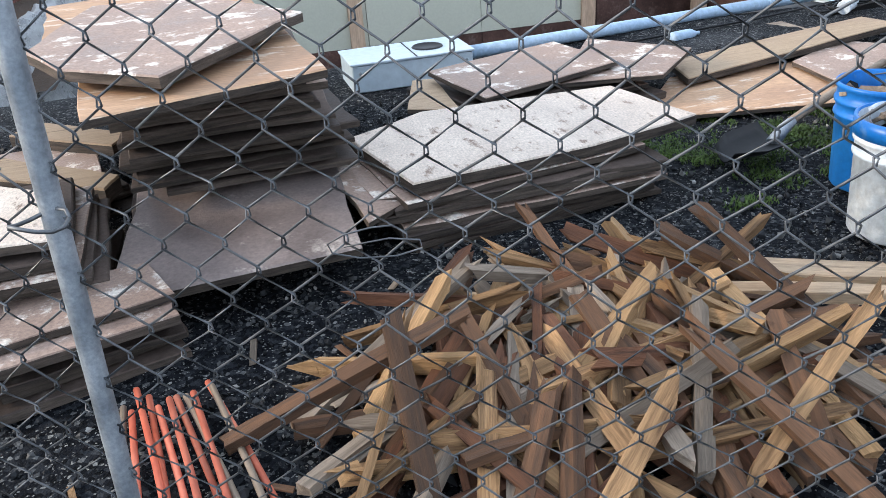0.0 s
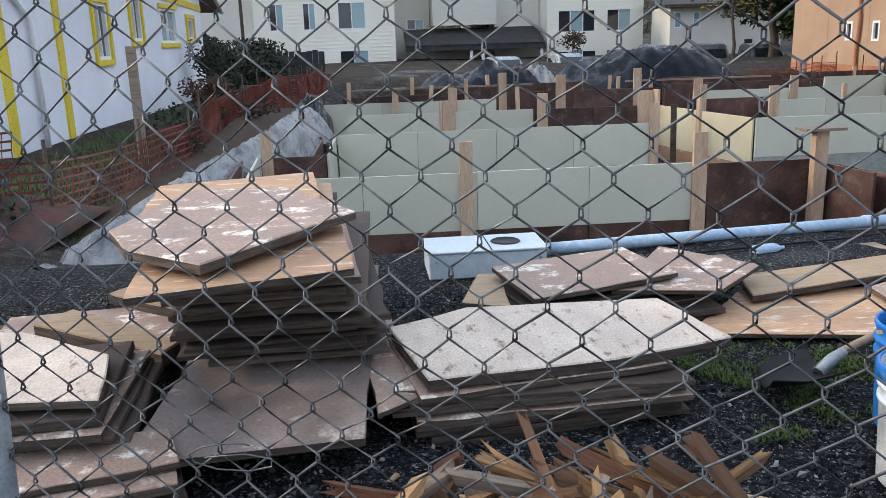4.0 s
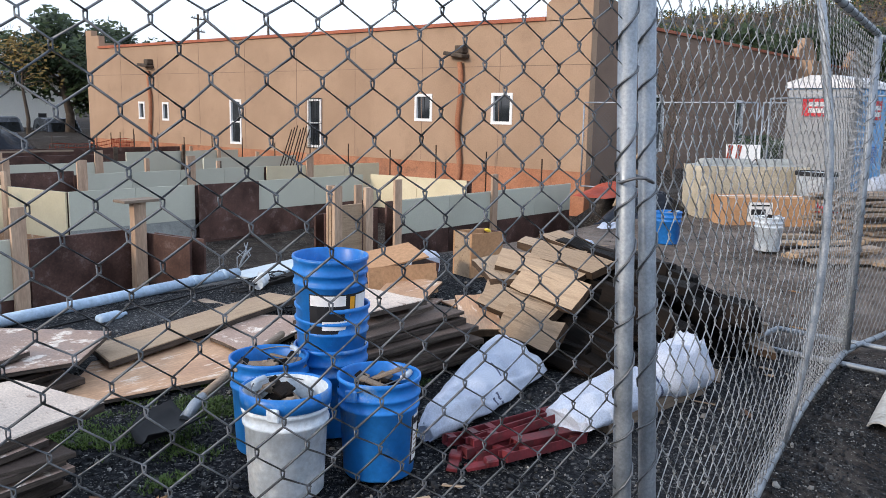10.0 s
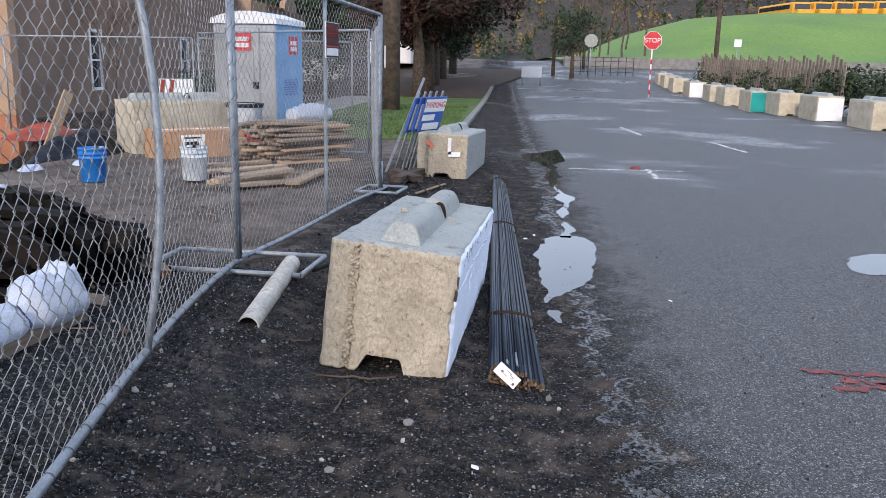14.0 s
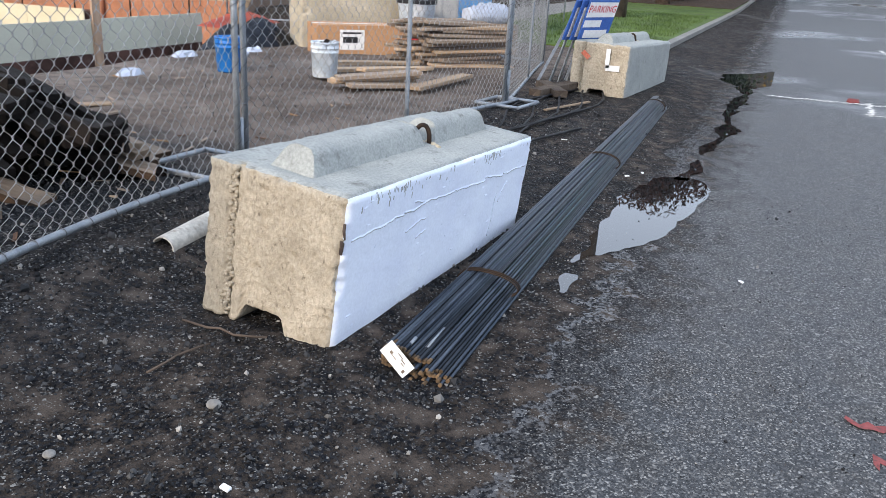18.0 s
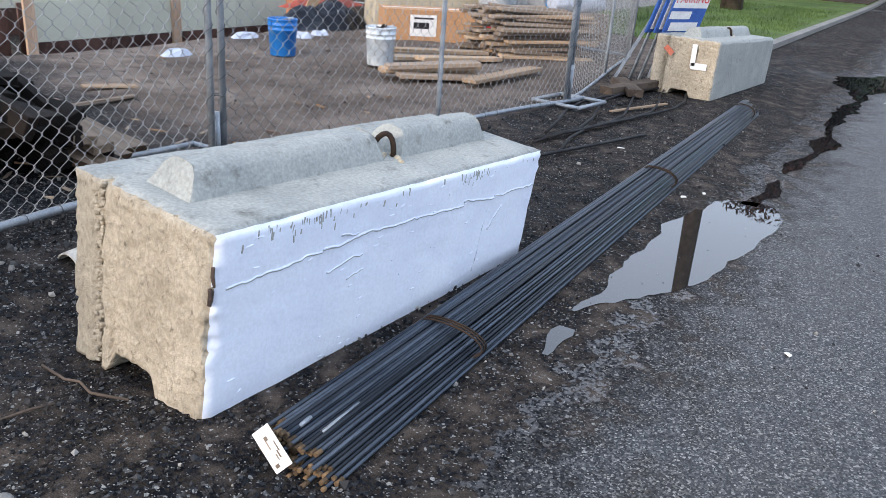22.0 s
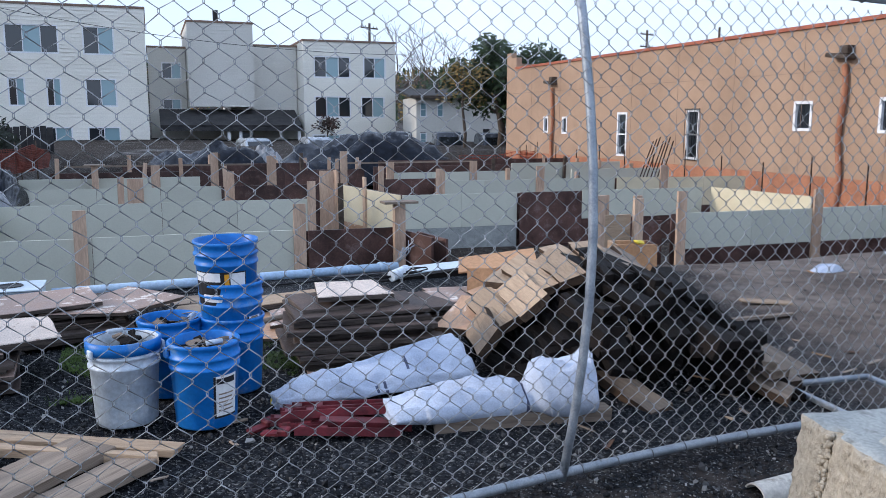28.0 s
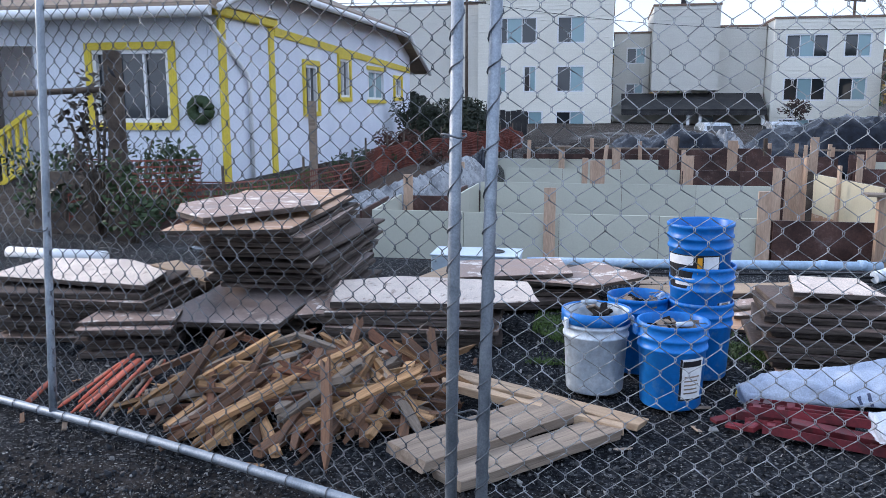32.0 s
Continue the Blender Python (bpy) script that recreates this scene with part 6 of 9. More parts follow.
            for k in range(5):
                patch(a0 + 9, a1 - 8 - 4 * (k % 2), z0 + 0.03 + 0.018 * k, z0 + 0.036 + 0.018 * k, 0.0022, M["grey_board"], "print_bar")
    if fill:
        r = random.Random(fill)
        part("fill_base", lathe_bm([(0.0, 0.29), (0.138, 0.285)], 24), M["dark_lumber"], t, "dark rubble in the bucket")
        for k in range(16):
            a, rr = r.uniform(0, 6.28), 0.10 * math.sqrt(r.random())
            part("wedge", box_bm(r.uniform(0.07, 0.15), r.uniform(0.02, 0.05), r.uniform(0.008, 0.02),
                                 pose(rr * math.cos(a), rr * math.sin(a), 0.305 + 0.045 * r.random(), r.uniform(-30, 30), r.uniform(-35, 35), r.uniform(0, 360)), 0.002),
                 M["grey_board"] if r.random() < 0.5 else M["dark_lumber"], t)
    return t


GB = 0.145
bucket(pose(-1.82, 2.46, GB, rz=200), M["white_plastic"], "scuffed white plastic bucket full of wood wedges, blue rim", 3, band=M["blue_plastic"])
bucket(pose(-1.49, 2.33, GB, rz=20), M["blue_plastic"], "blue plastic bucket with a white label, part filled", 4, (-100, -52, 0.05, 0.235, "white"))
bucket(pose(-1.62, 2.80, GB, rz=70), M["blue_plastic"], "blue plastic bucket holding wood scraps", 6)
bucket(pose(-1.33, 2.76, GB, rz=0), M["blue_plastic"], "blue plastic bucket at the foot of a nested stack", None, None, False)
bucket(pose(-1.335, 2.755, GB + 0.175, 1, 0, 30), M["blue_plastic"], "blue plastic bucket nested in a stack", None, (-95, -60, 0.10, 0.21, "white"), False)
bucket(pose(-1.345, 2.75, GB + 0.375, 1.5, -1, 0), M["blue_plastic"], "empty blue plastic bucket on top, dark printed label", None, (-168, -58, 0.07, 0.235, "dark"), False)
tagged(part("yellow_tool", tube_bm([(-1.20, 2.42, 0.17), (-1.08, 2.38, 0.165)], 0.016, 8), M["yellow_trim"]), "short yellow tool handle lying on gravel", "tool")


# ---- shovel ----
def shovel():
    t = thing("shovel", pose(-1.80, 3.15, 0.15), "old shovel with a bent dark blade and pale handle", "shovel")
    bm = bmesh.new()
    nu, nv = 8, 6
    rows = [[bm.verts.new((-0.20 + 0.26 * i / nu, (-0.12 + 0.24 * j / nv) * (0.45 + 0.55 * min(1, i / 3)), 0.02 + 0.10 * (abs(j / nv - 0.5) * 2) ** 2 * 0.5 + 0.03 * i / nu)) for j in range(nv + 1)] for i in range(nu + 1)]
    for a, b in zip(rows, rows[1:]):
        for k in range(nv):
            bm.faces.new((a[k], a[k + 1], b[k + 1], b[k])).smooth = True
    r = bmesh.ops.extrude_face_region(bm, geom=list(bm.faces))
    for v in r["geom"]:
        if isinstance(v, bmesh.types.BMVert):
            v.co.z += 0.004
    part("blade", bm, M["black"], t)
    part("socket", tube_bm([(0.03, 0, 0.05), (0.10, 0.02, 0.09), (0.17, 0.05, 0.10)], 0.022, 8, radii=[0.028, 0.024, 0.02]), M["galv"], t)
    part("shaft", tube_bm([(0.16, 0.05, 0.10), (0.45, 0.16, 0.12), (1.0, 0.36, 0.14)], 0.018, 8), M["grey_board"], t)
    t.rotation_euler = (0, 0, radians(8))


shovel()


# ---- sacks ----
def sack(stations, seed, label, base=0.148, strap=None, ink=None):
    """A slack woven sack along stations (x, y, z, width, thickness, roll): flat seams, long sharp folds, its underside never below base."""
    nu, nv = 84, 44
    P = [Vector(k[:3]) for k in stations]
    bm = bmesh.new()
    rows = []
    for i in range(nu + 1):
        f = i / nu * (len(stations) - 1)
        k = min(int(f), len(stations) - 2)
        w = f - k
        w = w * w * (3 - 2 * w) if 0 < k < len(stations) - 2 else w
        c = P[k].lerp(P[k + 1], f - k)
        wid, th, roll = (stations[k][j] + (stations[k + 1][j] - stations[k][j]) * w for j in (3, 4, 5))
        d = (P[k + 1] - P[k]).normalized()
        side = Vector((-d.y, d.x, 0)).normalized()
        side = side * math.cos(radians(roll)) + Vector((0, 0, 1)) * math.sin(radians(roll))
        up = d.cross(side)
        u = i / nu
        row = []
        for j in range(nv):
            a = 2 * math.pi * j / nv
            cy, cz = math.cos(a), math.sin(a)
            fold = 1 - 2.2 * abs(noise.noise((u * 4.2 + seed, cy * 1.5 + u * 2.6, 0))) + 0.6 * (1 - 2 * abs(noise.noise((u * 9 - cy * 3 + seed, cy * 3.2, 4)))) + 0.3 * noise.noise((u * 26, cy * 11, seed))
            fold *= min(1.0, 1.3 * (1 - abs(cy) ** 3) + 0.15)
            y = 0.5 * wid * math.copysign(abs(cy) ** 0.72, cy) * (1 + 0.07 * noise.noise((u * 7, seed, cy)))
            z = 0.5 * th * math.copysign(abs(cz) ** 1.15, cz) + (0.019 + 0.14 * th) * fold * max(0.0, cz)
            e = d * (0.022 * noise.noise((cy * 2.5, cz, seed + 2)) if i in (0, nu) else 0.0)
            p = c + side * y + up * z + e
            p.z = max(p.z, base + 0.002 * cz)
            row.append(bm.verts.new(p))
        rows.append(row)
    for i, (a, b) in enumerate(zip(rows, rows[1:])):
        for k in range(nv):
            q = bm.faces.new((a[k], a[(k + 1) % nv], b[(k + 1) % nv], b[k]))
            q.smooth = True
            u, v = i / nu, k / nv
            if ink and any(u0 < u < u1 and v0 < v < v1 and (i * 7 + k * 3) % 5 for u0, u1, v0, v1 in ink):
                q.material_index = 1
            if strap and abs(u - strap) < 0.012:
                q.material_index = 1
    bm.faces.new(rows[0][::-1])
    bm.faces.new(rows[-1])
    bmesh.ops.recalc_face_normals(bm, faces=bm.faces)
    t = thing("sack", Matrix(), label, "sack", "white woven sacks")
    part("bag", bm, [M["sack"], M["slate_print"]], t)
    return t


sack([(-1.19, 2.36, 0.175, 0.07, 0.05, 0), (-1.08, 2.38, 0.195, 0.16, 0.09, 5), (-0.95, 2.41, 0.20, 0.20, 0.09, 12), (-0.78, 2.45, 0.21, 0.25, 0.05, 20), (-0.58, 2.495, 0.23, 0.29, 0.045, 24), (-0.38, 2.535, 0.25, 0.31, 0.04, 26), (-0.20, 2.57, 0.265, 0.32, 0.03, 26)],
     2, "long white woven sack, half empty, leaning over gravel", 0.148, None, ((0.53, 0.545, 0.34, 0.46), (0.565, 0.58, 0.32, 0.46), (0.70, 0.712, 0.22, 0.26)))
sack([(-0.77, 1.955, 0.215, 0.25, 0.05, -4), (-0.62, 1.955, 0.225, 0.28, 0.11, -3), (-0.42, 1.935, 0.23, 0.235, 0.13, 0), (-0.24, 1.895, 0.235, 0.205, 0.13, 0), (-0.165, 1.875, 0.235, 0.14, 0.10, 0), (-0.08, 1.855, 0.265, 0.23, 0.20, 0), (0.05, 1.825, 0.285, 0.26, 0.23, 4), (0.125, 1.80, 0.29, 0.27, 0.19, 8)],
     9, "white woven sack tied at its neck, on a timber", 0.172, 0.57)


# ---- red steel parts ----
rr_ = random.Random(12)
for k in range(7):
    L = rr_.uniform(0.34, 0.56)
    bm = bmesh.new()
    add_box(bm, L, 0.046, 0.005, Matrix.Translation((0, 0, 0.0)))
    add_box(bm, L, 0.005, 0.036, Matrix.Translation((0, -0.0235, 0.016)))
    add_box(bm, L, 0.005, 0.036, Matrix.Translation((0, 0.0235, 0.016)))
    for x in (-L / 2 + 0.03, -L / 2 + 0.12, L / 2 - 0.05):
        add_box(bm, 0.03, 0.040, 0.030, Matrix.Translation((x, 0, 0.018)))
    lay = k // 4
    ob = part("steel_channel", bm, M["red_steel"], m=pose(-0.97 + rr_.uniform(-0.08, 0.08) + 0.03 * lay, 1.95 + 0.078 * (k % 4) + 0.03 * lay + rr_.gauss(0, 0.008), 0.154 + 0.042 * lay, rr_.choice((0, 0, 90, 180)) + rr_.gauss(0, 12), rr_.gauss(0, 3), -12 + rr_.gauss(0, 9)))
    tagged(ob, "chipped red painted steel channel lying in a heap", "steel part", "red steel parts")
for x, y, a in ((-1.29, 2.13, 30), (-1.24, 2.05, -35)):
    bm = bmesh.new()
    add_box(bm, 0.10, 0.04, 0.012)
    add_box(bm, 0.05, 0.05, 0.03, Matrix.Translation((0.05, 0, 0.008)), 0.006)
    tagged(part("steel_clamp", bm, M["red_steel"], m=pose(x, y, 0.158, 4, -5, a)), "chipped red painted steel clamp end", "steel part", "red steel parts")


# ---- lumber heap with pale boards on top ----
rl = random.Random(21)
for k in range(170):
    u = rl.random()
    x = -0.02 + 1.30 * u
    top = 0.66 * (1 - max(0, (u - 0.50) / 0.55) ** 1.6)
    yc = 2.62 - 0.30 * u
    y = yc + rl.uniform(-0.45, 0.42)
    edge = max(0.05, 1 - abs(y - yc) / 0.62)
    cap = 0.68 - 0.44 * smooth01(0.62, -0.05, x - 0.35 * (y - 2.55)) - 0.10 * smooth01(2.75, 2.2, y)
    z = min(ground_z(x, y) + 0.03 + rl.random() ** 0.6 * max(0.02, top * edge ** 0.45), cap)
    L, w, h = rl.uniform(0.34, 0.50), rl.uniform(0.08, 0.14), rl.uniform(0.04, 0.055)
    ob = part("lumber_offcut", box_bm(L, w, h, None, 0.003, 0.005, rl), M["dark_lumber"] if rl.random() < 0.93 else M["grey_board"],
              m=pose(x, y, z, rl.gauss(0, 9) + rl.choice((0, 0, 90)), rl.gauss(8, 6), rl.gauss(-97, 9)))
    tagged(ob, "short dark lumber offcut in a heap", "lumber offcut", "heap of lumber offcuts")
def sawn_board(L, w, th, top, m, label, group):
    """A short sawn board: pale worn faces, dark sides and ends, a split and uneven ends."""
    bm = bmesh.new()
    n = 5
    rings = []
    skew = rl.uniform(-0.03, 0.03)
    for i in range(n + 1):
        x = L * (i / n - 0.5)
        bow = 0.006 * math.sin(math.pi * i / n) * rl.uniform(-1, 1)
        rings.append([bm.verts.new((x + (skew * a * (1 if i else -1) + rl.uniform(-0.01, 0.01) if i in (0, n) else 0), a * w / 2 + rl.gauss(0, 0.003), b * th / 2 + bow + rl.gauss(0, 0.002))) for a, b in ((-1, -1), (0.05, -1), (1, -1), (1, 1), (0.05, 1), (-1, 1))])
    for p, q in zip(rings, rings[1:]):
        for k in range(6):
            f = bm.faces.new((p[k], p[(k + 1) % 6], q[(k + 1) % 6], q[k]))
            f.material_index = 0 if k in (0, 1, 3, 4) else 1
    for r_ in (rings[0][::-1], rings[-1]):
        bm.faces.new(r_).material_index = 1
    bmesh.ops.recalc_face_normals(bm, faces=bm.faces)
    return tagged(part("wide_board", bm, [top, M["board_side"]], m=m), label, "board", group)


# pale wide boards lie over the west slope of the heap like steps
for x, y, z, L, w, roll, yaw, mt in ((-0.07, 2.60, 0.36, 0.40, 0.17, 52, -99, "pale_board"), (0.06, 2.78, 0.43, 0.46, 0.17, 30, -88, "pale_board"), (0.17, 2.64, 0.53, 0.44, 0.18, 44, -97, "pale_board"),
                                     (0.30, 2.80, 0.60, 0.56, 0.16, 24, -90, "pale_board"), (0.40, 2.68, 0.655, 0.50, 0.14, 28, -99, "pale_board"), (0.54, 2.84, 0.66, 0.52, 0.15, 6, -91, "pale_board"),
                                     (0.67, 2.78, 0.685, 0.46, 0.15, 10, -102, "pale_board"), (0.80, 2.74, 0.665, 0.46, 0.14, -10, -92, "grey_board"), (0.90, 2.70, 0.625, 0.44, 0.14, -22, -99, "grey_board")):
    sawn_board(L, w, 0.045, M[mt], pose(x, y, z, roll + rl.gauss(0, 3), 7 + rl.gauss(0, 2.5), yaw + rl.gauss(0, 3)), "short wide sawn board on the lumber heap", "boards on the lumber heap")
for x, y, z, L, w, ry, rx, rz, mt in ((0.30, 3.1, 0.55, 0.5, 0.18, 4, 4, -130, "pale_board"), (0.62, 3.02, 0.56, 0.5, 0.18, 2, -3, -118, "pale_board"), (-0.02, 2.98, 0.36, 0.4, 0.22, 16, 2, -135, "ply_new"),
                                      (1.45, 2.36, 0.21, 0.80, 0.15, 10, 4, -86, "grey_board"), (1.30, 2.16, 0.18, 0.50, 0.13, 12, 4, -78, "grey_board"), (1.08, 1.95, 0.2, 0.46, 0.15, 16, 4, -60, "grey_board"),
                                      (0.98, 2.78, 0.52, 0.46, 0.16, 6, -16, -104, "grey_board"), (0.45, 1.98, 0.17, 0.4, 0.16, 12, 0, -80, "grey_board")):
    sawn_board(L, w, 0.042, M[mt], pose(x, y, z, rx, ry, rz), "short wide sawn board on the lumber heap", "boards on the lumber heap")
tagged(part("plastic_scrap", box_bm(0.14, 0.1, 0.06, None, 0.02, 0.02, rl), M["sack"], m=pose(0.95, 2.95, 0.62, 20, 20, 30)), "crumpled white plastic scrap on the lumber heap", "litter")


# ---- utility box, pipe and black channel ----
def utility_box():
    t = thing("utility_box", pose(-2.78, 5.08, 0.13, rz=1), "pale blue-grey metal box with a round knockout, on black timber", "utility box")
    part("body", box_bm(0.68, 0.36, 0.15, Matrix.Translation((0, 0, 0.075)), 0.006), M["box_grey"], t)
    part("lid", box_bm(0.70, 0.38, 0.012, Matrix.Translation((0, 0, 0.157)), 0.003), M["box_grey"], t)
    part("lid_seam", box_bm(0.006, 0.38, 0.003, Matrix.Translation((0.02, 0, 0.165))), M["black"], t)
    # Flat black disc: the darkness inside the hole is put into its colour.
    part("opening", lathe_bm([(0.0, 0.1655), (0.078, 0.1655), (0.083, 0.171), (0.090, 0.1645)], 28), M["ink"], t, "round black knockout", m=pose(0.13, 0.0, 0.0))
    for sx in (-0.3, 0.3):
        part("screw", lathe_bm([(0.0, 0.006), (0.008, 0.004), (0.009, 0.0)], 8), M["galv"], t, m=pose(sx, -0.191, 0.11, rx=90))


utility_box()


def pipe_run():
    t = thing("plastic_pipe", pose(0, 0, 0), "long blue-grey plastic conduit lying along the pit", "pipe")
    part("pipe", tube_bm([(-2.40, 5.20, 0.20), (-1.0, 5.42, 0.185), (0.35, 5.66, 0.17)], 0.039, 14), M["pvc"], t)
    for x, y in ((-0.1, 5.58), (0.2, 5.63)):
        part("collar", tube_bm([(x - 0.03, y - 0.005, 0.180), (x + 0.03, y + 0.005, 0.178)], 0.043, 14), M["pvc"], t)
    r = random.Random(4)
    for k in range(9):
        part("wire_end", tube_bm([(0.35, 5.66, 0.19), (0.42 + r.uniform(-0.05, 0.05), 5.68 + r.uniform(-0.06, 0.06), 0.27 + r.uniform(0, 0.05)), (0.46 + r.uniform(-0.09, 0.09), 5.7 + r.uniform(-0.1, 0.1), 0.33 + r.uniform(-0.02, 0.07))], 0.004, 4), M["galv"], t)
    return t


pipe_run()
# Black timber; it also stands in for the shaded hollow under the pipe.
board((-4.1, 5.25, 0.02), (0.55, 5.75, 0.02), 0.22, 0.14, M["black"], "long black timber, also the dark hollow beside the pipe")
board((-3.6, 5.05, 0.10), (-3.0, 4.98, 0.10), 0.06, 0.05, M["grey_board"], "short pale batten by the utility box")
board((0.45, 5.75, 0.10), (1.7, 5.95, 0.12), 0.30, 0.03, M["box_grey"], "flat pale blue-green board at the pit edge")
board((0.0, 5.2, 0.11), (1.25, 5.62, 0.12), 0.10, 0.06, M["dark_lumber"], "dark timber at the pit edge")
tagged(part("water_bottle", lathe_bm([(0, 0), (0.033, 0), (0.035, 0.02), (0.035, 0.13), (0.03, 0.15), (0.012, 0.19), (0.012, 0.21), (0, 0.21)], 14), M["pvc"], m=pose(-1.15, 5.02, 0.17, 0, 90, 12)), "empty clear-blue drinks bottle", "bottle")
tagged(part("pipe_elbow", tube_bm([(0.15, 5.15, 0.18), (0.25, 5.2, 0.2), (0.32, 5.3, 0.2)], 0.045, 12), M["white_plastic"]), "white plastic pipe elbow", "pipe")
for k in range(4):
    pts = [(0.1 + 0.12 * math.sin(j * 0.9 + k) + 0.1 * k, 5.25 + 0.1 * math.cos(j * 0.8 + k), 0.17 + 0.012 * k) for j in range(14)]
    tagged(part("cable", tube_bm(pts, 0.006, 5), M["black"]), "loose black cable coiled on boards", "cable", "loose cables")
tagged(part("dark_cable", tube_bm([(-1.9, 4.95, 0.18), (-1.2, 5.1, 0.17), (-0.5, 5.2, 0.17), (0.3, 5.4, 0.17)], 0.008, 5), M["black"]), "black cable trailing over boards", "cable")


# ---- verge: pipe, rebar bundle ----
def stained_pipe():
    t = thing("pvc_pipe", pose(0, 0, 0), "short length of stained white plastic pipe", "pipe")
    bm = bmesh.new()
    pts = [Vector((0.36, 1.02, 0.085)), Vector((1.55, 1.10, 0.12))]
    tube(bm, pts, 0.056, 18, cap=False)
    tube(bm, pts[::-1], 0.050, 18, cap=False)
    part("wall", bm, M["pvc_old"], t)
    d = (pts[1] - pts[0]).normalized()
    for p in pts:
        s = d.orthogonal().normalized()
        q = d.cross(s)
        bm = bmesh.new()
        o = [[bm.verts.new(p + r * (math.cos(2 * math.pi * k / 18) * s + math.sin(2 * math.pi * k / 18) * q)) for k in range(18)] for r in (0.050, 0.056)]
        for k in range(18):
            bm.faces.new((o[0][k], o[0][(k + 1) % 18], o[1][(k + 1) % 18], o[1][k]))
        part("rim", bm, M["pvc_old"], t)


stained_pipe()


def rebar_bundle():
    t = thing("rebar_bundle", pose(0, 0, 0), "bundle of dark steel reinforcing bars wired together on the road edge", "rebar bundle")
    r = random.Random(9)
    A, B = Vector((0.045, -0.305, -0.044)), Vector((6.45, -0.205, -0.044))
    rows = ((20, 0.008), (19, 0.0195), (17, 0.031), (15, 0.0425), (13, 0.054), (11, 0.0655), (8, 0.077), (6, 0.0885))
    k = 0
    for n, h in rows:
        for j in range(n):
            k += 1
            y0, z0 = 0.128 - 0.25 * h - j * 0.0134 + r.gauss(0, 0.0011), h + r.gauss(0, 0.0011)
            e = r.gauss(0.0, 0.022)
            far = r.gauss(0.0, 0.05)
            skew = r.gauss(0, 0.006)
            pts = []
            for i in range(7):
                u = i / 6
                p = A.lerp(B, u)
                pts.append((p.x + (e if i == 0 else far if i == 6 else 0), p.y + y0 * (1 - 0.38 * u) + skew * math.sin(3 * u), p.z + z0 * (1 + 0.42 * u)))
            part("bar", tube_bm(pts, 0.0066, 7), M["rebar"], t)
            part("cut_end", tube_bm([(pts[0][0] - 0.002, pts[0][1], pts[0][2]), (pts[0][0] + r.uniform(0.004, 0.03), pts[0][1], pts[0][2])], 0.0069, 7), M["rust_end"], t, "rusty sawn bar end")
            if j > n - 4 and r.random() < 0.13:
                a = r.uniform(0.02, 0.12)
                b = a + r.uniform(0.05, 0.2)
                part("cement_smear", tube_bm([(A.x + a, A.y + y0 * (1 - 0.02), A.z + z0 + 0.0006), (A.x + b, A.y + y0 * 0.98 + 0.016 * b, A.z + z0 * 1.02 + 0.0006)], 0.0068, 6), M["galv"], t, "pale cement smear on a bar")
    for x in (0.86, 3.45, 6.15):
        u = (x - A.x) / (B.x - A.x)
        p = A.lerp(B, u)
        for q in (-0.012, 0.006, 0.020):
            pts = []
            for j in range(25):
                a = 2 * math.pi * j / 24
                cy, cz = math.cos(a), math.sin(a)
                pts.append((x + q + 0.014 * cz, p.y + 0.146 * (1 - 0.38 * u) * math.copysign(abs(cy) ** 0.8, cy), p.z + max(0.003, (0.050 + 0.050 * cz * (1 + 0.25 * cy)) * (1 + 0.42 * u))))
            part("tie_wire", tube_bm(pts, 0.0035, 5), M["rust"], t, "doubled rusty tie wire")
    # delivery tag hanging on a near bar
    top, low = Vector((0.002, -0.222, 0.072)), Vector((-0.006, -0.309, -0.004))
    d = (low - top).normalized()
    w = d.cross(Vector((-0.90, -0.15, 0.35)).normalized()).normalized()
    nrm = w.cross(d)
    mt = Matrix(((d.x, w.x, nrm.x, (top.x + low.x) / 2), (d.y, w.y, nrm.y, (top.y + low.y) / 2), (d.z, w.z, nrm.z, (top.z + low.z) / 2), (0, 0, 0, 1)))
    if nrm.dot(Vector((-0.90, -0.15, 0.35))) < 0:
        mt = mt @ pose(0, 0, 0, 180)
    tg = part("paper_tag", box_bm(0.122, 0.056, 0.0016, None, 0.0005), M["paper"], t, "white printed delivery tag", m=mt)
    for x, y, a, b in ((0.045, 0.012, 0.010, 0.012), (0.020, -0.010, 0.022, 0.004), (0.026, -0.002, 0.018, 0.003), (-0.012, 0.004, 0.026, 0.003), (0.0, -0.016, 0.03, 0.003), (-0.03, 0.0, 0.012, 0.010)):
        part("print_bar", box_bm(a, b, 0.0016, Matrix.Translation((x, y, 0.0012))), M["grey_board"], tg)


rebar_bundle()

# ---- trees and woods ----
def leaf_cloud(centres, n, size, rng, flat=1.0):
    """Many small leaf blades scattered in clumps."""
    verts, faces = [], []
    for _ in range(n):
        c, r = rng.choice(centres)
        while True:
            d = Vector((rng.uniform(-1, 1), rng.uniform(-1, 1), rng.uniform(-1, 1)))
            if 0.15 < d.length < 1:
                break
        p = Vector(c) + Vector((d.x * r, d.y * r, d.z * r * flat))
        a = Vector((rng.gauss(0, 1), rng.gauss(0, 1), rng.gauss(0, 0.7))).normalized()
        b = a.orthogonal().normalized()
        s = size * rng.uniform(0.6, 1.4)
        k = len(verts)
        verts += [p - a * s, p + b * s * 0.45, p + a * s, p - b * s * 0.45]
        faces.append((k, k + 1, k + 2, k + 3))
    me = bpy.data.meshes.new("crown")
    me.from_pydata([tuple(v) for v in verts], [], faces)
    return me


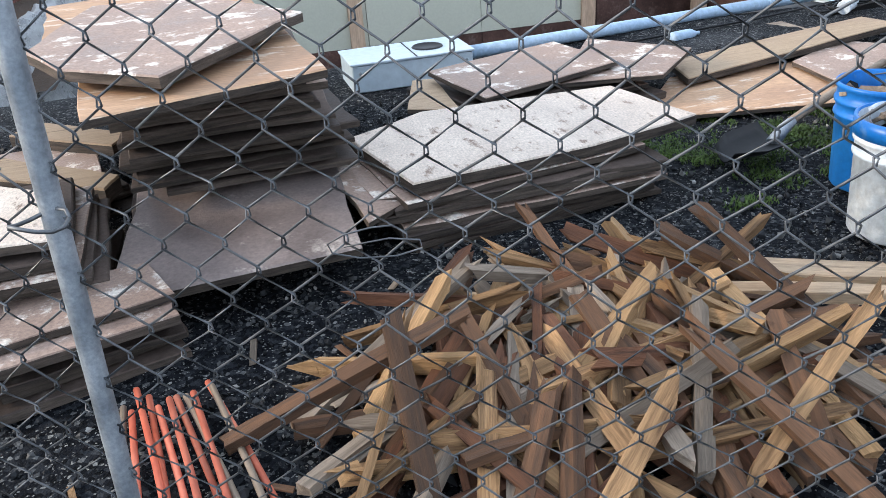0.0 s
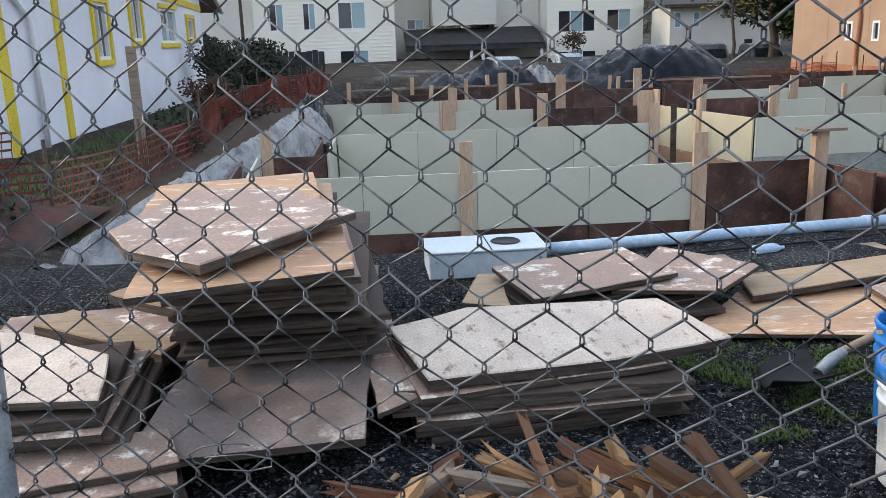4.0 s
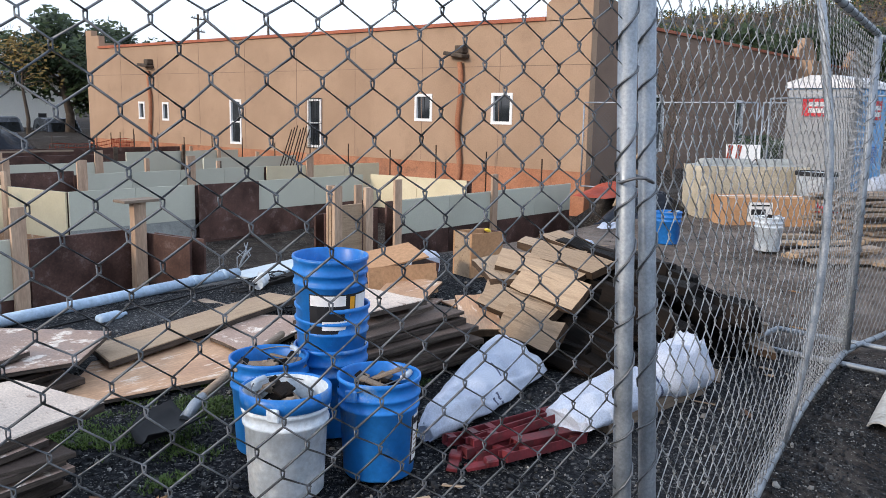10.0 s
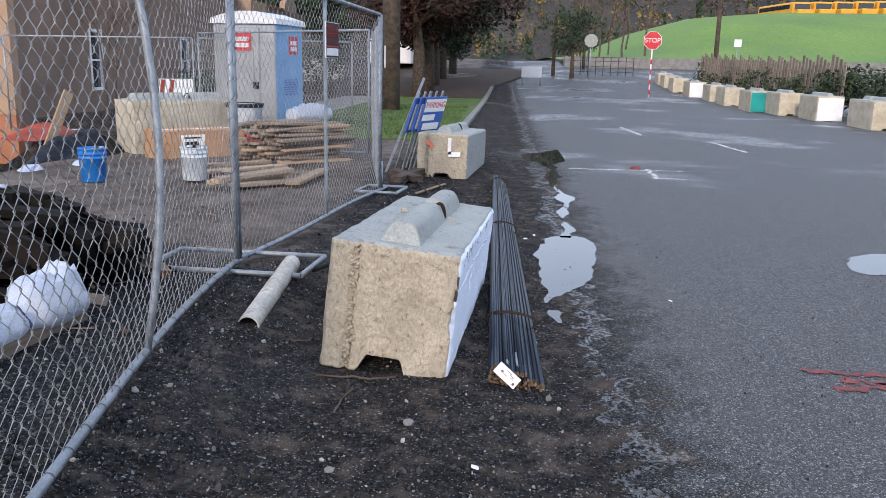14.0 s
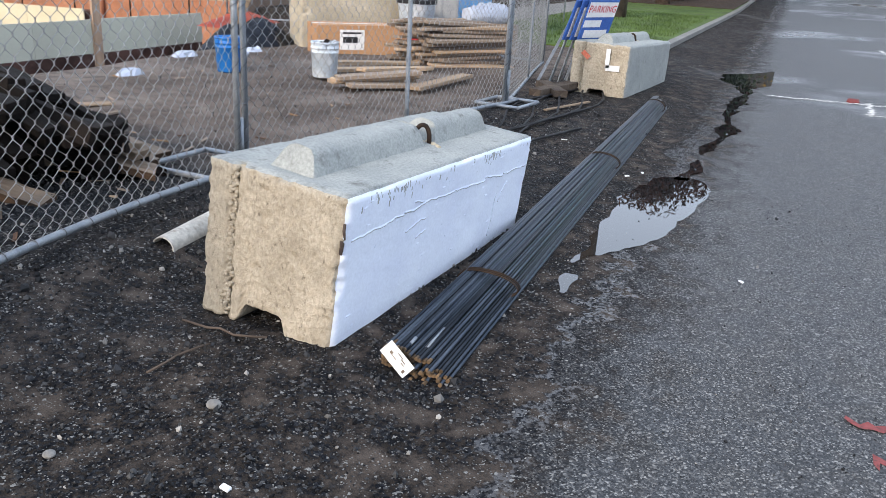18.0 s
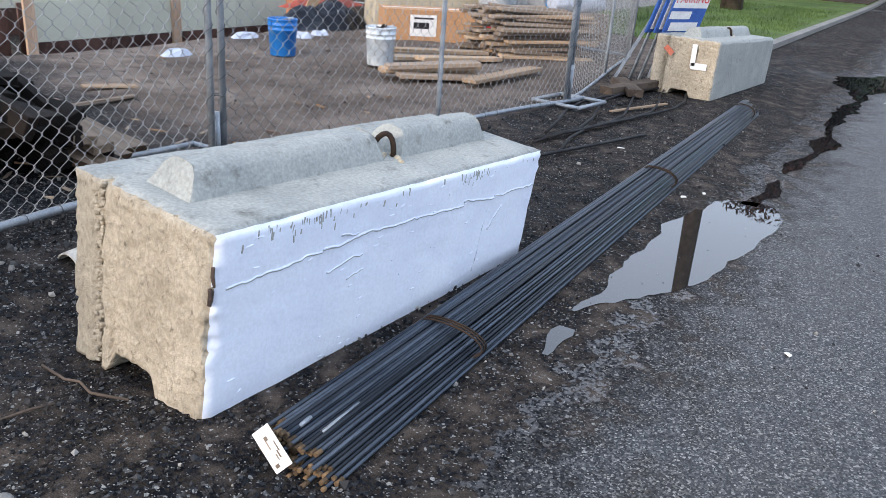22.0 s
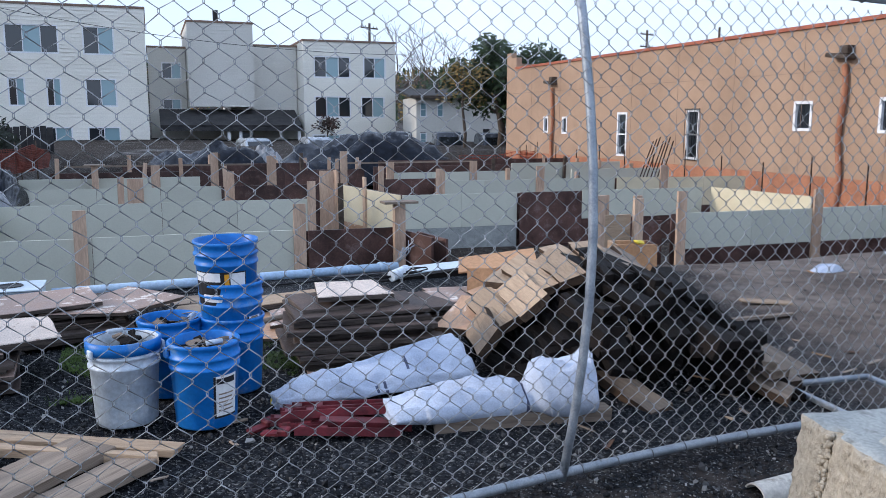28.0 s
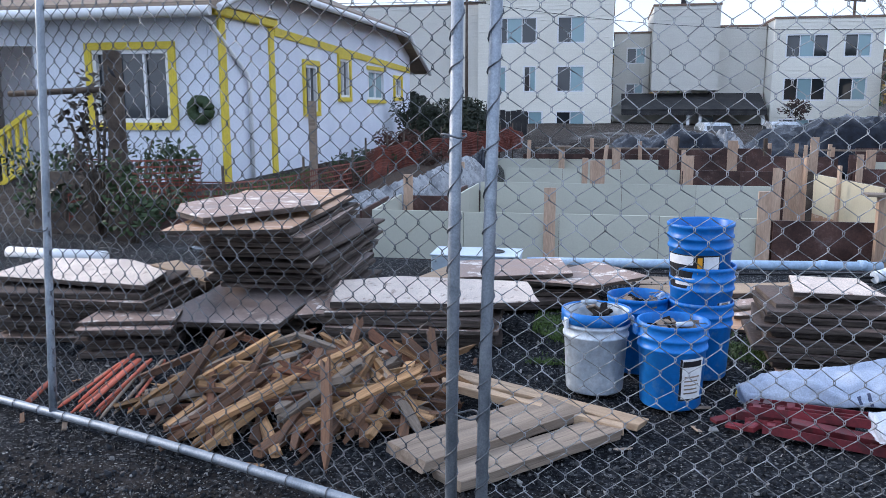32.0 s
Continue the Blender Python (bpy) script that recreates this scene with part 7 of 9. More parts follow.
def tree(x, y, z, h, spread, r, leaf, n, seed, label, size=0.09, bare=0.35, flat=1.0, twigs=True, lean=0.0):
    rng = random.Random(seed)
    t = thing("tree", pose(x, y, z), label, "tree", "trees")
    top = Vector((lean * h + rng.uniform(-0.1, 0.1) * h, rng.uniform(-0.05, 0.05) * h, h * 0.8))
    pts = [Vector((0, 0, -0.3)), Vector((0.02 * h, 0, h * 0.25)), top * 0.6 + Vector((0, 0.02 * h, 0)), top]
    part("trunk", tube_bm(pts, r, 8, radii=[r * 1.3, r, r * 0.7, r * 0.3]), M["bark"], t)
    centres = []
    for k in range(13):
        u = bare + (1 - bare) * (k + 0.5) / 13
        base = pts[1].lerp(top, u)
        a = k * 2.4 + rng.uniform(-0.4, 0.4)
        ln = spread * (0.55 + 0.5 * math.sin(math.pi * min(1, (u - bare) / (1 - bare) * 0.9 + 0.1))) * rng.uniform(0.7, 1.1)
        end = base + Vector((math.cos(a) * ln, math.sin(a) * ln, ln * rng.uniform(0.15, 0.6)))
        mid = base.lerp(end, 0.5) + Vector((0, 0, 0.05 * ln))
        part("limb", tube_bm([base, mid, end], r * 0.3, 5, radii=[r * 0.38, r * 0.22, r * 0.06]), M["bark"], t)
        centres += [(mid, spread * 0.34), (end, spread * 0.36)]
    centres.append((top + Vector((0, 0, 0.04 * h)), spread * 0.4))
    me = leaf_cloud(centres, n, size, rng, flat)
    me.materials.append(leaf)
    ob = new("crown", me)
    ob.parent = t
    return t


def bare_tree(x, y, z, h, seed, label):
    rng = random.Random(seed)
    t = thing("bare_tree", pose(x, y, z), label, "tree", "bare trees")
    bm = bmesh.new()

    def grow(p, d, ln, rad, depth):
        q = p + d * ln
        tube(bm, [p, p.lerp(q, 0.5) + Vector((rng.gauss(0, 0.04), rng.gauss(0, 0.04), 0)) * ln, q], rad, 4, False, [rad, rad * 0.85, rad * 0.6])
        if depth:
            for _ in range(3):
                e = (d + Vector((rng.gauss(0, 0.45), rng.gauss(0, 0.45), rng.uniform(0, 0.25)))).normalized()
                grow(q, e, ln * rng.uniform(0.55, 0.8), rad * 0.55, depth - 1)
    grow(Vector((0, 0, -0.2)), Vector((0, 0, 1)), h * 0.36, h * 0.014, 4)
    part("crown", bm, M["twig"], t)
    return t


def bush(x, y, z, w, h, leaf, n, seed, label, size=0.06):
    rng = random.Random(seed)
    t = thing("shrub", pose(x, y, z), label, "shrub", "shrubs")
    bm = bmesh.new()
    cs = []
    for k in range(9):
        a = rng.uniform(0, 6.28)
        e = Vector((math.cos(a) * w * rng.uniform(0.1, 0.42), math.sin(a) * w * rng.uniform(0.1, 0.42), h * rng.uniform(0.35, 0.85)))
        tube(bm, [(0, 0, 0), e * 0.5 + Vector((0, 0, 0.1 * h)), e], 0.015, 5)
        cs.append((e, w * 0.24))
    part("stem", bm, M["bark"], t)
    me = leaf_cloud(cs, n, size, rng, h / w)
    me.materials.append(leaf)
    ob = new("foliage", me)
    ob.parent = t
    return t


def hill_el(az):
    ks = [(-40, 3.0), (-5, 3.6), (16, 3.2), (25, 3.5), (35, 4.1), (42, 4.6), (50, 5.2), (56, 5.9), (63, 6.7), (71, 7.3), (75, 8.0), (92, 8.0), (112, 7.9), (140, 6)]
    for (a, b), (c, d) in zip(ks, ks[1:]):
        if a <= az <= c:
            return b + (d - b) * (az - a) / (c - a)
    return 3.0


def wooded_hill():
    bm = bmesh.new()
    azs = [-40 + 2 * k for k in range(91)]
    rad = [170, 210, 260, 310, 360, 400, 420, 470, 560]
    prof = [0.0, 0.10, 0.32, 0.60, 0.85, 0.98, 1.0, 0.92, 0.6]
    rows = []
    for az in azs:
        hgt = 400 * math.tan(radians(hill_el(az)))
        a = radians(az)
        rows.append([bm.verts.new((r * math.sin(a), r * math.cos(a), -1.5 + p * hgt * (1 + 0.10 * noise.noise((az * 0.09, r * 0.012, 0))))) for r, p in zip(rad, prof)])
    for a, b in zip(rows, rows[1:]):
        for k in range(len(rad) - 1):
            bm.faces.new((a[k], b[k], b[k + 1], a[k + 1])).smooth = True
    bmesh.ops.recalc_face_normals(bm, faces=bm.faces)
    tagged(part("hill", bm, M["hill"]), "wooded hillside in late autumn colours", "hill", kind="structure")
    rng = random.Random(3)
    groups = {"leaf_dark": ([], []), "twig": ([], []), "leaf_gold": ([], [])}
    for _ in range(7000):
        az = rng.uniform(-12, 112)
        k = rng.random() ** 0.7
        r = 185 + 235 * k
        hgt = 400 * math.tan(radians(hill_el(az)))
        pr = 0
        for (r0, p0), (r1, p1) in zip(zip(rad, prof), zip(rad[1:], prof[1:])):
            if r0 <= r <= r1:
                pr = p0 + (p1 - p0) * (r - r0) / (r1 - r0)
        a = radians(az)
        base = Vector((r * math.sin(a), r * math.cos(a), -2.0 + pr * hgt * 0.97))
        con = rng.random()
        name = "leaf_dark" if con < (0.80 if r > 372 else 0.30) else "twig" if con < 0.86 else "leaf_gold"
        h = rng.uniform(4, 7.5) * (1.0 if name == "leaf_dark" else 0.9)
        w = h * (0.22 if name == "leaf_dark" else 0.42)
        V, F = groups[name]
        for j in range(22):
            f = rng.random()
            wr = w * ((1 - f) if name == "leaf_dark" else math.sin(math.pi * min(1, f * 0.85 + 0.12)))
            th = rng.uniform(0, 6.28)
            p = base + Vector((math.cos(th) * wr * rng.random(), math.sin(th) * wr * rng.random(), h * (0.12 + 0.88 * f)))
            s = h * 0.10 * rng.uniform(0.6, 1.3)
            u = Vector((rng.gauss(0, 1), rng.gauss(0, 1), rng.gauss(0, 1))).normalized()
            v = u.orthogonal().normalized()
            b0 = len(V)
            V += [tuple(p - u * s), tuple(p + v * s * 0.7), tuple(p + u * s), tuple(p - v * s * 0.7)]
            F.append((b0, b0 + 1, b0 + 2, b0 + 3))
    for name, (V, F) in groups.items():
        me = bpy.data.meshes.new("woods")
        me.from_pydata(V, [], F)
        me.materials.append(M[name])
        tagged(new("woods", me), {"leaf_dark": "dark evergreen woods on the hillside", "twig": "bare grey-brown woods on the hillside", "leaf_gold": "rust-coloured trees on the hillside"}[name], "woods", kind="stuff")


wooded_hill()

tree(17.2, 42.5, -0.8, 7.0, 2.5, 0.22, M["leaf_dark"], 5200, 4, "dense dark evergreen tree behind the stucco building", 0.19, 0.1)
tree(20.8, 44.0, -0.8, 6.6, 2.6, 0.22, M["leaf_dark"], 4200, 6, "dense dark evergreen tree behind the stucco building", 0.2, 0.1)
tree(14.2, 40.5, -0.8, 6.2, 1.5, 0.09, M["leaf_gold"], 520, 9, "thin young tree with sparse golden leaves", 0.12, 0.45)
tree(9.6, 54.0, -1.0, 3.0, 0.8, 0.06, M["leaf_red"], 420, 12, "small leafy street tree before the apartments", 0.12, 0.5)
for k, (x, y, h) in enumerate(((19.0, 72, 11.5), (24.0, 78, 12.5), (30, 84, 12), (33, 90, 11), (38, 92, 10.5), (27, 70, 8.5), (44, 95, 11), (36, 80, 9))):
    bare_tree(x, y, -1, h, 40 + k, "tall leafless tree against the sky")
for k, (x, y, h) in enumerate(((22, 66, 6.0), (26, 64, 6.5), (29, 68, 7.0), (21, 60, 4.6))):
    tree(x, y, -1, h, 2.4, 0.2, M["twig"] if k % 2 else M["leaf_dark"], 1800, 60 + k, "scrubby tree behind the grey house", 0.2, 0.1)


for k, (az, d, h, sp) in enumerate(((62.6, 104, 13.2, 3.6), (64.6, 100, 12.2, 3.8), (67.6, 102, 12.0, 3.2), (69.3, 104, 13.0, 3.6), (72.6, 100, 12.0, 3.8), (75.5, 98, 12.6, 3.8), (78.5, 102, 12.0, 3.6))):
    tree(d * math.sin(radians(az)), d * math.cos(radians(az)), 0.5, h, sp, 0.4, M["leaf_dark"], 3400, 160 + k, "tall dark evergreen tree beyond the street", 0.42, 0.02)


# ---- grey house, wires, cars beyond the lot ----
def grey_house():
    t = thing("grey_house", pose(15.2, 52.0, 0, rz=-8), "two-storey grey stucco house with a dark low roof", "house")
    opening_wall("wall", 6.8, 3.0, [(0.25, 0.7, 1.7, 2.6), (1.4, 1.85, 1.7, 2.6), (0.25, 0.7, -0.3, 0.7), (1.4, 1.85, -0.3, 0.7), (4.6, 5.1, -0.5, 0.9)], 0.2, M["siding_shade"], t, pose(0, 0, 0), -1.2)
    for a, c in ((0.25, 1.7), (1.4, 1.7), (0.25, -0.3), (1.4, -0.3)):
        window_unit(0.45, 0.95, t, pose(a, 0.02, c), M["white_trim"], M["pane_pale"], 1, 0.06)
    part("door", span_bm(4.6, 5.1, 0.06, 0.12, -0.5, 0.9), M["roof_dark"], t)
    part("side_wall", span_bm(0.002, 0.2, 0.21, 6, -1.2, 3.0), M["siding_shade"], t)
    part("roof", box_bm(7.8, 7.0, 0.16, pose(3.4, 2.8, 3.35, rx=6)), M["roof_dark"], t)
    part("eave", span_bm(-0.5, 7.3, -0.7, -0.5, 2.92, 3.1), M["bark"], t)
    part("vent_stack", lathe_bm([(0.1, 0), (0.1, 0.6), (0.0, 0.6)], 8), M["roof_dark"], t, m=pose(1.6, 1.2, 3.3))


grey_house()


def power_pole(x, y, h, r, label, arms=1, ang=0):
    t = thing("utility_pole", pose(x, y, -0.5, rz=ang), label, "utility pole", "utility poles")
    part("pole", tube_bm([(0, 0, 0), (0, 0, h * 0.5), (0, 0, h)], r, 9, radii=[r, r * 0.85, r * 0.65]), M["bark"], t)
    for k in range(arms):
        z = h - 0.6 - 1.5 * k
        part("crossarm", span_bm(-1.3, 1.3, -0.06, 0.06, z, z + 0.14), M["bark"], t)
        for sx in (-1.15, -0.6, 0.6, 1.15):
            part("insulator", lathe_bm([(0.0, 0.22), (0.05, 0.18), (0.06, 0.05), (0.03, 0.0)], 8), M["concrete_top"], t, m=pose(sx, 0, z + 0.14))


power_pole(57.5, 90, 13.2, 0.22, "wooden utility pole with two crossarms", 2, 20)
power_pole(68.3, 90, 14.0, 0.22, "plain wooden utility pole", 0)
power_pole(21.8, 90, 12.6, 0.2, "wooden utility pole behind the apartments", 1, 30)
power_pole(-11.4, 55, 9.2, 0.12, "slim wooden utility pole beside the apartments", 1, 10)
for a, b, sag in (((-11.4, 55, 8.3), (16, 56.5, 6.1), 0.7), ((-40, 52, 9.2), (-11.4, 55, 8.3), 0.4)):
    a, b = Vector(a), Vector(b)
    tagged(part("overhead_wire", tube_bm([a.lerp(b, k / 14) - Vector((0, 0, sag * 4 * (k / 14) * (1 - k / 14))) for k in range(15)], 0.022, 4), M["ink"]), "sagging black overhead wire", "wire", "overhead wires")


def car(m, paint, label, L=4.4, W=1.75, H=1.45, tall=False):
    t = thing("car", m, label, "car", "parked cars")
    hood = 0.62 if not tall else 0.72
    prof = [(-L / 2, 0.35), (-L / 2, hood - 0.05), (-L / 2 + 0.15, hood), (-L * 0.2, hood + 0.06), (-L * 0.08, H - 0.06), (0.0, H), (L * 0.28, H), (L * 0.36, H - 0.08), (L * 0.46, hood + 0.15), (L / 2, hood), (L / 2, 0.35)]
    bm = bmesh.new()
    rows = []
    for y, s in ((-W / 2, 0.94), (-W / 2 + 0.12, 1.0), (W / 2 - 0.12, 1.0), (W / 2, 0.94)):
        rows.append([bm.verts.new((x * (s if z > hood else 1), y * (0.82 if z > hood + 0.1 else 1), 0.35 + (z - 0.35) * s)) for x, z in prof])
    for a, b in zip(rows, rows[1:]):
        for k in range(len(prof)):
            j = (k + 1) % len(prof)
            bm.faces.new((a[k], b[k], b[j], a[j])).smooth = True
    bm.faces.new(rows[0])
    bm.faces.new(rows[-1][::-1])
    bmesh.ops.recalc_face_normals(bm, faces=bm.faces)
    part("body", bm, paint, t)
    part("windscreen", box_bm(0.03, W * 0.72, 0.55, pose(-L * 0.145, 0, (hood + H) / 2 + 0.02, 0, 34)), M["pane"], t)
    part("rear_window", box_bm(0.03, W * 0.7, 0.4, pose(L * 0.43, 0, (hood + H) / 2 + 0.08, 0, -30)), M["pane"], t)
    for s in (-1, 1):
        part("side_window", box_bm(L * 0.36, 0.03, 0.36, pose(L * 0.13, s * W * 0.435, (hood + H) / 2 + 0.02, s * 12)), M["pane"], t)
        part("headlight", box_bm(0.05, 0.28, 0.12, Matrix.Translation((-L / 2 + 0.01, s * W * 0.36, hood - 0.12)), 0.02), M["white_trim"], t)
        for x in (-L * 0.31, L * 0.31):
            w = part("wheel", lathe_bm([(0.0, -0.1), (0.2, -0.1), (0.31, -0.09), (0.33, 0), (0.31, 0.09), (0.2, 0.1), (0, 0.1)], 18), M["black"], t, m=pose(x, s * (W / 2 - 0.08), 0.33, 90))
            part("rim", lathe_bm([(0.0, -0.115), (0.18, -0.11), (0.19, -0.09)], 14), M["galv"], w)
            part("rim", lathe_bm([(0.0, 0.115), (0.18, 0.11), (0.19, 0.09)], 14), M["galv"], w)
    part("bumper", box_bm(0.12, W * 0.96, 0.18, Matrix.Translation((-L / 2 - 0.02, 0, 0.42)), 0.03), M["black"], t)


car(pose(3.9, 46, -1.0, rz=100), M["car_silver"], "silver saloon parked before the apartments")
car(pose(7.5, 46.5, -1.0, rz=95), M["car_silver"], "silver car parked before the apartments", H=1.5)
car(pose(12.2, 46, -1.0, rz=75), M["car_dark"], "dark blue van parked by the lot", 4.8, 1.9, 1.8, True)
car(pose(15.0, 45, -1.0, rz=80), M["car_dark"], "dark off-road vehicle parked by the lot", 4.5, 1.85, 1.8, True)
car(pose(17.5, 44, -1.0, rz=85), M["car_dark"], "dark off-road vehicle parked by the lot", 4.5, 1.85, 1.75, True)


# ---- covered spoil heaps ----
def cover_mound(x0, x1, y, hgt, d, mat, seed, label, z0=-0.75):
    bm = bmesh.new()
    nx, ny = 64, 22
    rows = []
    for j in range(ny + 1):
        v = j / ny
        row = []
        for i in range(nx + 1):
            u = i / nx
            env = (math.sin(math.pi * u) ** 0.5) * (math.sin(math.pi * v) ** 0.7)
            z = hgt * env * (0.85 + 0.4 * noise.noise((u * 4 + seed, v * 2, 0))) + 0.10 * hgt * env * noise.noise((u * 10, v * 6, seed)) + 0.10 * hgt * env * (0.6 - 2 * abs(noise.noise((u * 16 + v * 9, v * 10, seed)))) + 0.025 * hgt * noise.noise((u * 34, v * 14, seed)) + 0.12 * hgt * env * abs(noise.noise((u * 11 + v * 4, v * 4 - u * 3, seed + 4)))
            row.append(bm.verts.new((x0 + (x1 - x0) * u, y - d / 2 + d * v, z0 + z)))
        rows.append(row)
    for a, b in zip(rows, rows[1:]):
        for k in range(nx):
            bm.faces.new((a[k], a[k + 1], b[k + 1], b[k])).smooth = True
    return tagged(part("tarp_cover", bm, mat), label, "tarp", "covered spoil heaps")


cover_mound(2.2, 9.2, 28.5, 1.85, 4.5, M["tarp"], 3, "spoil heap under wrinkled black plastic")
cover_mound(-2.2, 2.6, 28.0, 1.5, 3.5, M["tarp"], 8, "spoil heap under black plastic with pale tears")
cover_mound(0.8, 3.0, 27.4, 1.3, 2.0, M["tarp_silver"], 14, "grey crumpled plastic sheet over a heap")


def draped_sheet(stations, label):
    """A plastic sheet over the pit's bank: crest stations (x, y, z), folds that run down both sides, ragged edges."""
    bm = bmesh.new()
    P = [Vector(p) for p in stations]
    n, m = 150, 18
    rows = []
    for i in range(n + 1):
        f = i / n * (len(P) - 1)
        k = min(int(f), len(P) - 2)
        c = P[k].lerp(P[k + 1], f - k)
        row = []
        for j in range(m + 1):
            v = j / m * 2 - 1
            w = (0.30 if v < 0 else 0.45) * (1 + 0.25 * noise.noise((c.y * 2.2, v, 3)))
            drop = (0.30 if v < 0 else 0.62) * abs(v) ** 1.5
            fold = 1 - 2.2 * abs(noise.noise((c.y * 2.6 + v * 0.9, v * 0.9, 7)))
            fine = 1 - 2 * abs(noise.noise((c.y * 7 + v * 2, v * 2.2, 17)))
            row.append(bm.verts.new((c.x + v * w, c.y + 0.12 * noise.noise((c.y, v * 2, 5)), c.z - drop + 0.075 * fold + 0.026 * fine)))
        rows.append(row)
    for a, b in zip(rows, rows[1:]):
        for k in range(m):
            bm.faces.new((a[k], a[k + 1], b[k + 1], b[k])).smooth = True
    return tagged(part("plastic_sheet", bm, M["tarp_silver"]), label, "plastic sheet")


draped_sheet(((-5.55, 5.7, 0.06), (-5.43, 7.2, 0.10), (-5.38, 9.3, 0.10), (-5.20, 11.0, 0.12), (-5.0, 12.5, 0.16), (-4.78, 14.2, 0.26), (-4.62, 15.6, 0.33), (-4.5, 16.2, 0.1)), "crumpled silver-grey plastic sheet draped along the pit bank")
cover_mound(-7.2, -5.0, 14.5, 0.30, 15.0, M["bed"], 41, "low bank of brown leaves and dirt beside the house", -0.12)
cover_mound(-7.3, -5.9, 7.4, 0.28, 1.8, M["scrap"], 43, "heap of dark reddish scrap cloth by the house", 0.02)
cover_mound(-5.2, -4.3, 18.5, 0.9, 3.0, M["tarp"], 25, "black plastic sheet draped along the pit bank", -0.5)

# far formwork clutter
rf = random.Random(17)
for k in range(26):
    x, y = rf.uniform(-4.2, 12.8), rf.choice((9.6, 14.2, 17.5, 20.2, 22.4, 24.0, 25.2))
    if 0.2 < x < 5 and y < 9.7:
        continue
    h = rf.uniform(0.16, 0.48)
    tagged(part("timber_post", span_bm(-0.05, 0.05, -0.03, 0.03, -1.0, h), M["lumber"] if rf.random() < 0.7 else M["bark"], m=pose(x, y, 0, rf.gauss(0, 2), rf.gauss(0, 2), rf.uniform(-20, 20))), "upright timber post among the formwork", "post", "formwork posts")
for x0, x1, y, z, mt in ((-4.2, -0.6, 22.6, 0.05, "brown_form"), (4.6, 9.5, 22.8, 0.08, "brown_form"), (-2.5, 3.0, 25.0, 0.12, "brown_form"), (5.4, 12.5, 25.2, 0.14, "brown_form"), (9.4, 12.6, 19.3, 0.12, "green_form"), (9.0, 12.9, 22.5, 0.14, "green_form"), (-4.0, 1.2, 24.2, 0.16, "grey_board"), (4.0, 8.4, 24.4, 0.14, "grey_board")):
    low = mt == "grey_board"
    tagged(part("form_panel", span_bm(x0, x1, y, y + 0.05, z - 0.05 if low else -1.0, z), M[mt]), "far formwork panel standing in the pit", "formwork", "foundation forms")
for x, y in ((1.25, 8.66), (-2.9, 19.0)):
    tagged(part("capped_post", span_bm(-0.07, 0.07, -0.05, 0.05, -1.0, 0.42), M["lumber"], m=pose(x, y, 0)), "timber post beside the forms", "post", "formwork posts")
    tagged(part("cap_board", span_bm(-0.22, 0.22, -0.12, 0.12, 0.421, 0.45), M["grey_board"], m=pose(x, y, 0)), "flat board nailed over a post", "board")
tagged(part("ply_bracket", span_bm(3.86, 4.44, 8.36, 8.40, -0.9, 0.20), M["pale_board"]), "mottled raw plywood bulkhead between posts", "formwork", "foundation forms")
for x, h in ((3.94, 0.47), (4.53, 0.42)):
    tagged(part("timber_post", span_bm(x - 0.07, x + 0.07, 8.30, 8.355, -0.9, h), M["lumber"]), "upright timber post by a plywood bulkhead", "post", "formwork posts")
for k in range(7):
    tagged(part("steel_rod", tube_bm([(9.9 + 0.12 * k, 17.2, -0.9), (10.5 + 0.1 * k, 17.0, 0.95 + 0.05 * (k % 3))], 0.015, 5), M["rust"]), "thin rusty rod leaning in the pit", "steel rod", "leaning steel rods")
for k in range(13):
    tagged(part("net_stake", tube_bm([(13.1, 11 + 1.65 * k, -0.9), (13.1, 11 + 1.65 * k, 0.42 + 0.1 * (k % 3))], 0.018, 5), M["rust"]), "thin dark stake by the building", "stake", "netting stakes")


# ---- orange netting ----
def netting(pts, z0, z1, seed, label, cell=0.10, tint="mesh_orange"):
    """A sagging plastic safety net: strands with open cells."""
    bm = bmesh.new()
    P = [Vector((x, y, 0)) for x, y in pts]
    L = [0.0]
    for a, b in zip(P, P[1:]):
        L.append(L[-1] + (b - a).length)
    n = int(L[-1] / cell)
    m = int((z1 - z0) / cell)

    def at(i, j):
        s = L[-1] * i / n
        for k in range(len(P) - 1):
            if L[k] <= s <= L[k + 1] + 1e-6:
                p = P[k].lerp(P[k + 1], (s - L[k]) / (L[k + 1] - L[k]))
        w = noise.noise((s * 0.7, j * 0.1, seed))
        return p + Vector((0.12 * w, 0.12 * noise.noise((s * 0.8, j * 0.12, seed + 5)), ground_z(p.x, p.y) * 0 + z0 + (z1 - z0) * j / m * (0.85 + 0.25 * noise.noise((s * 0.5, 0, seed)))))
    g = [[at(i, j) for j in range(m + 1)] for i in range(n + 1)]

    def strand(a, b, w):
        d = (b - a).normalized()
        s = d.cross(Vector((0.31, 0.95, 0.05))).normalized() * w
        q = [bm.verts.new(v) for v in (a - s, b - s, b + s, a + s)]
        bm.faces.new(q)
    for i in range(n + 1):
        for j in range(m + 1):
            if i < n:
                strand(g[i][j], g[i + 1][j], 0.010)
            if j < m:
                strand(g[i][j], g[i][j + 1], 0.006)
    t = thing("safety_net", Matrix(), label, "safety net", "orange safety nets")
    part("mesh", bm, M[tint], t)
    for k in range(0, n + 1, max(1, int(1.8 / cell))):
        p = g[k][0]
        part("net_post", tube_bm([(p.x, p.y, p.z - 0.4), (p.x, p.y, z1 + 0.12)], 0.018, 5), M["bark"], t)
    return t


